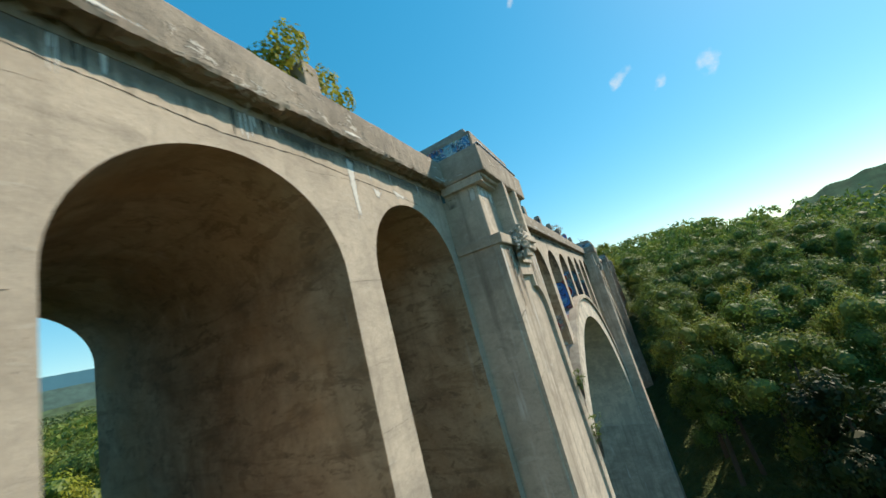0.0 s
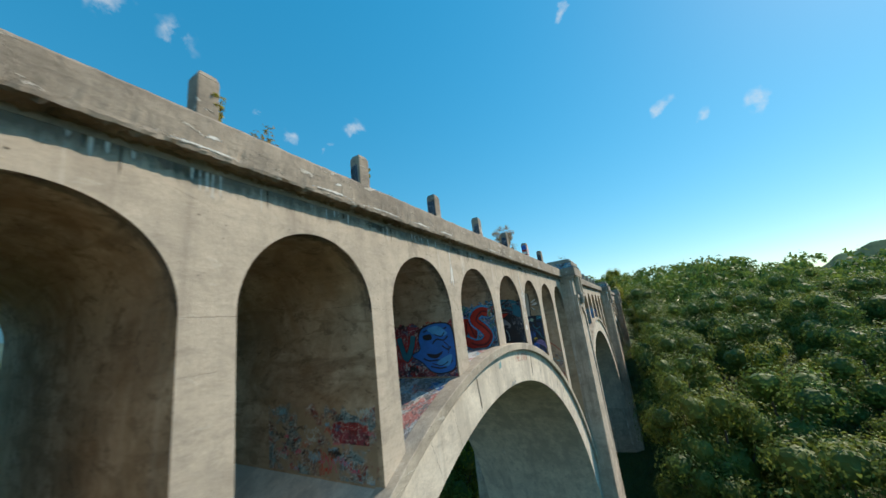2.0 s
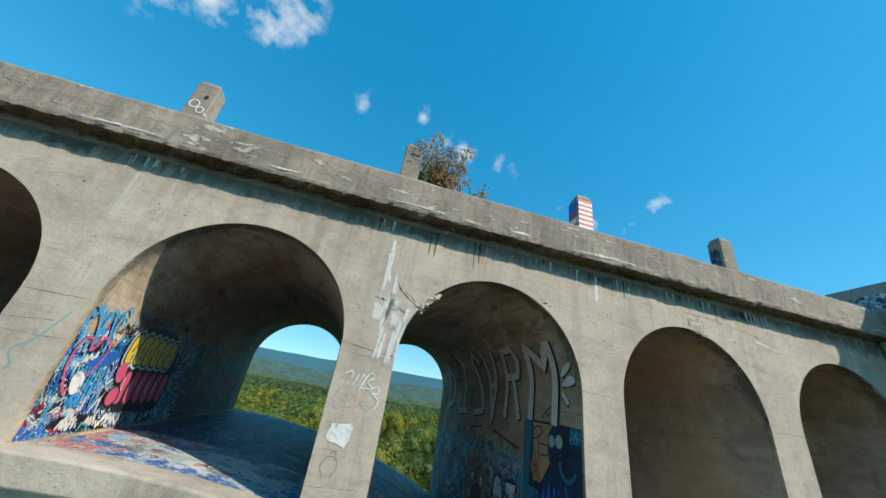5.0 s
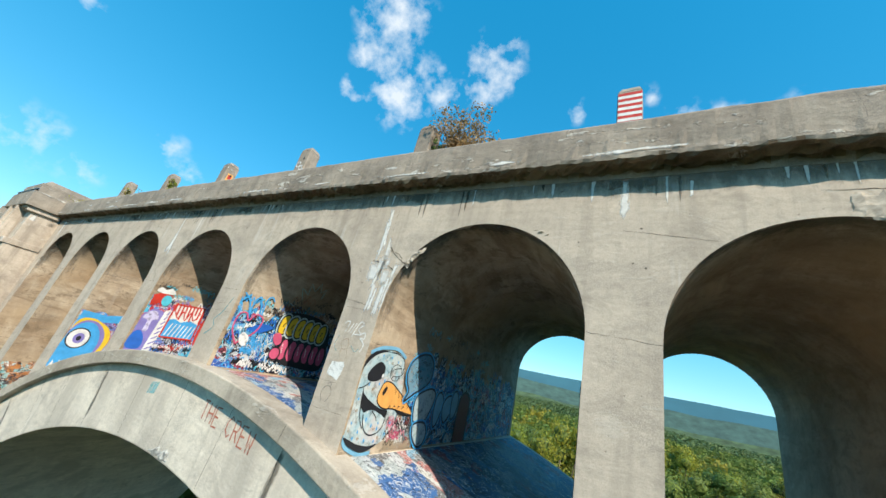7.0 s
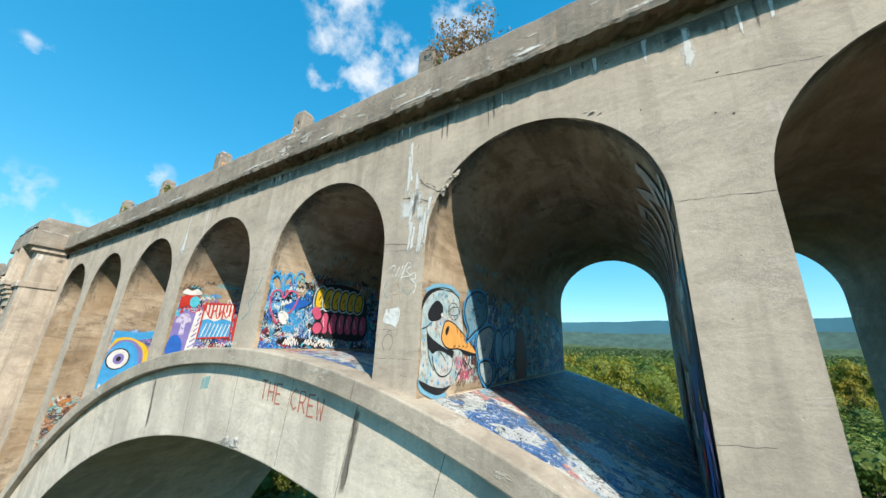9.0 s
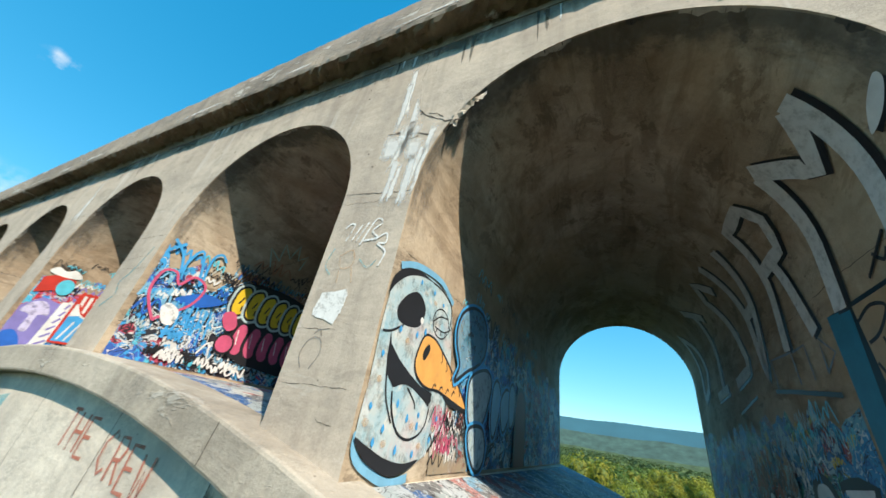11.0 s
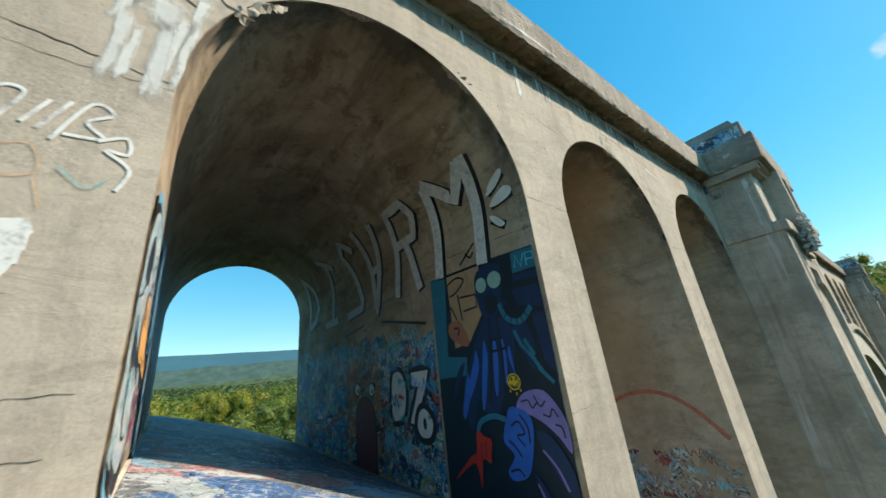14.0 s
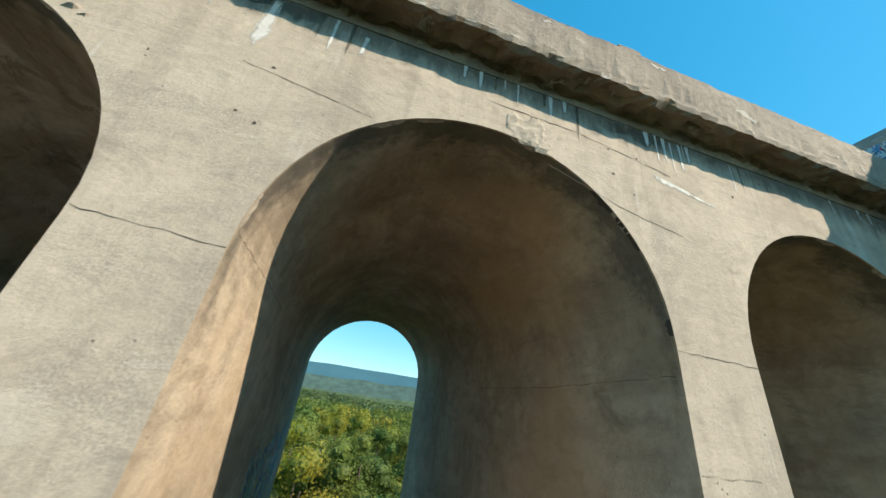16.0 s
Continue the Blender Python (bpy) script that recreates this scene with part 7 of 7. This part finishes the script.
# pour joints across the arch ring and its lip
for cx in (-PITCH, 0.0, PITCH):
    for k in range(-20, 21, 2):
        r = random.Random(k * 3 + int(cx))
        a = radians(k * 2.9 + r.uniform(-1.0, 1.0))
        p = [(cx + rad * math.sin(a), RC + rad * math.cos(a)) for rad in (RI + 0.06, RO - 0.4)]
        bm = bmesh.new()
        ribbon(bm, Face(-0.08), p, r.uniform(0.004, 0.011), 0.004)
        part("pour_joint", bm, JOINT, wear)
        if k % 4 == 0:
            p = [(cx + rad * math.sin(a), RC + rad * math.cos(a)) for rad in (RO - 0.34, RO - 0.03)]
            bm = bmesh.new()
            ribbon(bm, Face(-0.28), p, r.uniform(0.004, 0.012), 0.004)
            part("pour_joint", bm, JOINT, wear)
        if r.random() < 0.15:
            b = a + radians(0.5)
            q = [(cx + rad * math.sin(t), RC + rad * math.cos(t)) for rad, t in ((RO - 0.4, a), (RO - 0.4, b), (RI + 0.3, b), (RI + 0.1, a))]
            bloom(Face(-0.08), q, SOOT, 0.003, "dark_streak")

# pilaster weathering
for px in PIERS[1:4]:
    h = HP
    plate, panel, back, mid = Face(-1.31), Face(-1.15), Face(-1.15), Face(-1.4)
    r = random.Random(int(px))
    for u, w, a, b, mat in ((-1.95, 0.1, 33.8, 32.3, BLOOM), (-1.85, 0.5, 33.8, 33.0, BLOOM), (-1.15, 0.3, 33.8, 32.5, BLOOM), (1.05, 0.25, 33.8, 33.2, BLOOM), (1.75, 0.28, 33.85, 32.2, BLOOM)):
        bloom(back, [(px + u, a), (px + u + w, a), (px + u + w * 0.9, b + 0.3), (px + u + w * 0.5, b), (px + u + w * 0.1, b + 0.4)], mat, 0.005, "streak")
    bloom(mid, [(px + 0.1, 34.0), (px + 0.28, 34.0), (px + 0.3, 33.2), (px + 0.36, 32.6), (px + 0.2, 32.45), (px + 0.08, 32.9), (px + 0.16, 33.4)], BLOOM, 0.005, "streak")
    bloom(mid, [(px - 0.44, 34.0), (px - 0.2, 34.0), (px - 0.3, 33.7)], BLOOM, 0.006, "streak")
    bloom(back, [(px + 1.2, 33.0), (px + 1.3, 33.1), (px + 1.36, 32.7), (px + 1.3, 32.25), (px + 1.18, 32.25), (px + 1.28, 32.6)], OCHRE, 0.007, "rust_streak")
    for u, w, a, b, mat in ((-2.04, 0.14, 31.9, 30.6, BLOOM), (1.86, 0.18, 31.9, 30.2, BLOOM), (-1.5, 0.3, 31.9, 29.8, SOOT), (-0.9, 0.2, 31.3, 30.0, SOOT), (1.1, 0.22, 31.9, 30.4, SOOT), (1.4, 0.12, 31.9, 30.8, BLOOM)):
        bloom(plate, [(px + u, a), (px + u + w, a), (px + u + w * 0.8, b + 0.4), (px + u + w * 0.5, b), (px + u + w * 0.2, b + 0.5)], mat, 0.004, "streak")
    for q in range(5):
        u = px - 1.4 + 2.5 * r.random()
        bloom(panel, [(u, 30.5), (u + 0.3, 30.5), (u + 0.25, 27.5 - 2 * r.random()), (u + 0.1, 27.0 - 3 * r.random())], SOOT, 0.004, "streak")
    crack(plate, [(px - h, 29.65), (px - 1.75, 29.8), (px - 1.5, 29.95)], 0.03, 5)
    crack(panel, [(px - 1.45, 29.95), (px - 0.9, 30.1), (px + 0.1, 30.3), (px + 0.6, 30.45), (px + 1.0, 30.4)], 0.018, 6)
    crack(plate, [(px - h, 31.2), (px - 1.2, 31.24), (px - 0.7, 31.2)], 0.008, 7)
    crack(plate, [(px + 0.8, 31.3), (px + h, 31.2)], 0.008, 8)
    crack(plate, [(px - h, 28.2), (px - 1.5, 28.3)], 0.008, 9)
    crack(panel, [(px - 1.5, 28.3), (px + 1.5, 28.9)], 0.008, 10)
    crack(back, [(px - 1.8, 32.95), (px - 1.5, 33.05), (px - 1.2, 32.98), (px - 0.95, 33.1)], 0.03, 11)
    crack(back, [(px + 0.95, 33.4), (px + 1.2, 33.35), (px + 1.45, 33.15)], 0.014, 12)
    broken(Face(-1.62), [(px - 0.82, 32.55), (px - 0.5, 32.62), (px - 0.25, 32.4), (px + 0.1, 32.2), (px + 0.15, 32.0), (px - 0.2, 31.75), (px - 0.45, 31.45), (px - 0.75, 31.4), (px - 0.85, 31.9)], 9, "broken_corbel", 0.12, PIERC)
    broken(plate, [(px - h + 0.03, 29.62), (px - 1.9, 29.95), (px - 1.55, 30.02), (px - 1.5, 29.9), (px - 1.8, 29.7)], 19, "spalled_patch", 0.02, PIERC)
    for a, b, c, d in ((-1.9, -1.45, 33.85, 33.15), (-1.5, -1.05, 33.85, 33.3), (-1.1, -0.75, 33.85, 33.2), (-1.98, -1.3, 32.7, 32.22), (-1.35, -0.78, 32.6, 32.22), (1.0, 1.5, 33.85, 33.4), (1.55, 2.03, 33.85, 32.3)):
        n = 7
        top_edge = [(px + a + (b - a) * k / n, c) for k in range(n + 1)]
        low_edge = [(px + a + (b - a) * k / n, d + 0.3 * (c - d) * r.random()) for k in range(n, -1, -1)]
        bloom(back, top_edge + low_edge, LIMEWASH, 0.008, "lime_wash")
    bloom(mid, [(px - 0.05, 33.9), (px + 0.3, 33.95), (px + 0.42, 33.2), (px + 0.3, 32.5), (px + 0.05, 32.5), (px + 0.12, 33.1)], LIMEWASH, 0.008, "lime_wash")
    for a, b, c, d in ((-2.04, -1.86, 31.88, 30.4), (1.9, 2.04, 31.9, 29.4)):
        bloom(plate, [(px + a, c), (px + b, c), (px + b - 0.03, d + 0.5), (px + a + 0.05, d), (px + a, d + 0.3)], LIMEWASH, 0.007, "lime_wash")
    for q in range(6):
        u = px + r.uniform(-1.9, 1.7)
        bloom(plate, [(u, 31.9), (u + 0.3, 31.9), (u + 0.26, 30.9 - r.random()), (u + 0.12, 30.2 - r.random()), (u + 0.04, 31.0)], SOOT, 0.0045, "streak")
    for q in range(7):
        u = px + r.uniform(-1.5, 1.1)
        bloom(panel, [(u, 30.4), (u + 0.4, 30.4), (u + 0.34, 28.2 - 2 * r.random()), (u + 0.18, 26.5 - 3 * r.random()), (u + 0.05, 28.5)], SOOT, 0.0045, "streak")
    crack(plate, [(px - 2.05, 29.83), (px - 1.8, 29.92), (px - 1.55, 29.97)], 0.05, 61)
    crack(panel, [(px - 1.53, 29.97), (px - 1.1, 30.07), (px - 0.7, 30.2), (px - 0.2, 30.25)], 0.03, 62)
    crack(plate, [(px - 2.05, 31.2), (px - 0.75, 31.22)], 0.016, 63)
    crack(back, [(px - 1.9, 33.0), (px - 1.6, 33.1), (px - 1.3, 33.02), (px - 1.0, 33.12), (px - 0.8, 33.02)], 0.045, 64)
    for q in range(34):                      # lumps of aggregate where the corbel has broken away
        c = Vector((px + r.uniform(-1.0, -0.42), -1.42 - 0.16 * r.random(), r.uniform(31.42, 32.34)))
        bm = bmesh.new()
        bmesh.ops.create_icosphere(bm, subdivisions=1, radius=r.uniform(0.05, 0.13))
        for v in bm.verts:
            v.co = c + Vector((v.co.x * r.uniform(0.6, 1.3), v.co.y * r.uniform(0.6, 1.0), v.co.z * r.uniform(0.5, 1.0)))
        part("rubble_lump", bm, GRIT, wear)
    for side, x in ((-1, px - h), (1, px + h)):
        wall = End(x, side)
        for q in range(6):
            u = r.uniform(-1.12, -0.35)
            bloom(wall, [(u, 31.85), (u + 0.3, 31.85), (u + 0.24, 30.6 - r.random()), (u + 0.1, 29.4 - 2 * r.random()), (u, 30.8)], GRIME, 0.003 + 0.0004 * q, "grime")
        bloom(wall, [(-1.12, 33.75), (-0.85, 33.78), (-0.8, 33.0), (-0.95, 32.3), (-1.1, 32.3)], LIMEWASH, 0.006, "lime_wash")
        bloom(wall, [(-0.5, 33.6), (-0.05, 33.7), (-0.08, 32.4), (-0.2, 31.6), (-0.35, 32.5)], GRIME, 0.006, "grime")
        bloom(wall, [(-0.1, 33.9), (0.0, 33.9), (-0.01, 31.0), (-0.01, 24.0), (-0.01, 14.0), (-0.11, 14.0), (-0.16, 20.0), (-0.12, 26.0), (-0.17, 30.0), (-0.11, 32.0)], WEEP, 0.004, "blue_weep")
        bloom(wall, [(-0.6, 33.7), (-0.1, 33.7), (-0.15, 32.9), (-0.5, 32.4)], SOOT, 0.004, "streak")
        bloom(wall, [(-1.1, 31.8), (-0.4, 31.8), (-0.5, 29.5), (-1.0, 28.0)], SOOT, 0.004, "streak")
        crack(wall, [(-1.1, 28.6), (-0.1, 28.4)], 0.014, 15)
        crack(wall, [(-1.1, 30.9), (-0.6, 30.85), (-0.1, 30.95)], 0.01, 16)
    cap = Mural("blue, red and white tags on the end of a pier cap", End(px - h + 0.1), 0.006)
    cap.field(BLUES, -1.35, 0.95, 34.88, 35.4, 17, 0.05)

# form-tie holes dotted over the sunny wall
bm = bmesh.new()
r = random.Random(12)
for _ in range(110):
    x, z = r.uniform(-18, 18), r.uniform(31.4, 33.8)
    c = (round((x / BAY) - 0.5) + 0.5) * BAY
    if (z - SPRING) ** 2 + (x - c) ** 2 > (HALF + 0.12) ** 2:
        fill(bm, FRONT, oval(x, z, r.uniform(0.008, 0.02), r.uniform(0.008, 0.02), 7), 0.004)
tagged(part("tie_hole", bm, JOINT, wear), kind="stuff")


# ---- painted posts and growth on the parapet ----
def on_post(k):
    return Face(0.47 - 0.205), k * BAY


wall, x = on_post(2)
flag = Mural("red and white stripes painted on a railing post", wall, 0.004)
for q in range(17):
    flag.coat("stripe", RED if q % 2 == 0 else WHITE, [(x - 0.2, TOP + 0.06 + 0.07 * q), (x + 0.2, TOP + 0.06 + 0.07 * q), (x + 0.2, TOP + 0.06 + 0.07 * (q + 1)), (x - 0.2, TOP + 0.06 + 0.07 * (q + 1))])
flank = Mural("blue and white bars painted on the side of a railing post", End(x - 0.21), 0.004)
for q in range(7):
    flank.coat("stripe", BLUE if q > 4 else (RED if q % 2 == 0 else WHITE), [(0.28, TOP + 0.06 + 0.17 * q), (0.66, TOP + 0.06 + 0.17 * q), (0.66, TOP + 0.06 + 0.17 * (q + 1)), (0.28, TOP + 0.06 + 0.17 * (q + 1))])
wall, x = on_post(0)
eyes = Mural("two white rings sprayed on a railing post", wall, 0.004)
eyes.coat("ring", WHITE, lines=[oval(x - 0.06, TOP + 0.75, 0.09, 0.1, 14)], width=0.03, closed=True)
eyes.coat("ring", WHITE, lines=[oval(x + 0.09, TOP + 0.62, 0.07, 0.08, 14)], width=0.03, closed=True)
eyes.coat("dot", BLACK, oval(x + 0.08, TOP + 0.98, 0.04, 0.05, 10))
wall, x = on_post(-1)
sunny = Mural("orange square with a dark dot painted on a railing post", End(x + 0.21, 1), 0.004)
x = 0.45
sunny.coat("square", ORANGE, [(x - 0.08, TOP + 0.66), (x + 0.13, TOP + 0.68), (x + 0.12, TOP + 1.0), (x - 0.08, TOP + 0.98)])
sunny.coat("square", RED, [(x - 0.05, TOP + 0.76), (x + 0.09, TOP + 0.76), (x + 0.08, TOP + 0.95), (x - 0.05, TOP + 0.94)])
sunny.coat("dot", BLACK, oval(x + 0.04, TOP + 0.92, 0.035, 0.045, 10))
for k in (-2, -1, 0, 1, 3):
    side = Mural("scribbled dark tags on the side of a railing post", End(k * BAY - 0.21), 0.004)
    side.field(DARKS, 0.3, 0.64, TOP + 0.25, TOP + 1.15, 5 + k, 0.15)


def shrub(label, at, r, h, leaves, size, mat, seed, name="shrub", twigs=7):
    rnd = random.Random(seed)
    top = thing(name, label, "shrub", at)
    bm = bmesh.new()
    cl = []
    for k in range(twigs):
        a, d = 6.28 * k / twigs + rnd.uniform(-0.4, 0.4), rnd.uniform(0.3, 0.95)
        tip = (r * d * math.cos(a), r * d * math.sin(a), h * rnd.uniform(0.55, 1.0))
        mid = (tip[0] * 0.4, tip[1] * 0.4, tip[2] * 0.55)
        limb(bm, (0, 0, -0.05), mid, 0.018, 0.012, 5)
        limb(bm, mid, tip, 0.012, 0.004, 4)
        cl.append((tip, r * 0.3))
        cl.append((mid, r * 0.25))
        cl.append((tuple(0.5 * (p + q) for p, q in zip(tip, mid)), r * 0.34))
    part("twig", bm, BARK, top)
    vs, fs = leaf_cloud(rnd, leaves, size, cl)
    me = bpy.data.meshes.new("foliage")
    me.from_pydata(vs, [], fs)
    me.materials.append(mat)
    ob = new("foliage", me)
    ob.parent = top
    return top


shrub("green and gold leafy sapling behind the parapet", (-27.3, 1.0, TOP - 0.3), 1.35, 2.1, 4200, 0.1, LEAF_LIME, 1)
shrub("leafy green sapling behind the parapet", (-26.4, 0.95, TOP - 0.3), 0.9, 1.3, 2000, 0.1, LEAF_LIME, 2)
shrub("dry rust-brown bush beside a railing post", (BAY + 0.75, 0.75, TOP - 0.05), 0.75, 2.0, 3000, 0.06, LEAF_RUST, 3, twigs=18)
shrub("small dry rust-brown bush on the parapet", (BAY + 1.75, 0.7, TOP - 0.05), 0.45, 1.0, 500, 0.055, LEAF_RUST, 4, twigs=9)
shrub("green ivy climbing a railing post", (BAY + 0.25, 0.5, TOP + 0.05), 0.22, 0.9, 500, 0.05, LEAF, 5, "ivy")
shrub("yellow-green ivy over a railing post", (-2 * BAY + 0.2, 0.45, TOP + 0.1), 0.25, 1.1, 600, 0.055, LEAF_GOLD, 6, "ivy")
shrub("yellow-green ivy over a railing post", (-3 * BAY + 0.2, 0.45, TOP + 0.1), 0.25, 0.9, 600, 0.055, LEAF_GOLD, 7, "ivy")
shrub("low green weeds along the parapet", (-2 * BAY + 0.9, 0.6, TOP - 0.05), 0.5, 0.5, 350, 0.05, LEAF, 8)
shrub("spindly reddish sumac on the parapet", (-3 * BAY + 1.5, 0.7, TOP - 0.05), 0.5, 1.1, 160, 0.07, LEAF_RUST, 9, twigs=6)
shrub("spindly reddish sumac on the parapet", (-2 * BAY - 0.7, 0.8, TOP - 0.05), 0.35, 0.7, 90, 0.07, LEAF_RUST, 10, twigs=6)
shrub("dry grass on a pier cap", (21.5, -0.2, 35.6), 0.45, 1.1, 200, 0.035, LEAF_RUST, 11, twigs=12)
shrub("green weed rooted in a crack of the pier", (-18.75, -1.4, 26.5), 0.25, 1.0, 260, 0.05, LEAF, 12)
shrub("green weed rooted in a crack of the pier", (-18.8, -1.4, 24.6), 0.3, 1.4, 300, 0.05, LEAF, 13)

shrub("low yellow-green moss and weeds on the parapet", (-17.6, 0.2, TOP - 0.02), 0.7, 0.3, 700, 0.04, LEAF_GOLD, 14, "weeds", twigs=12)
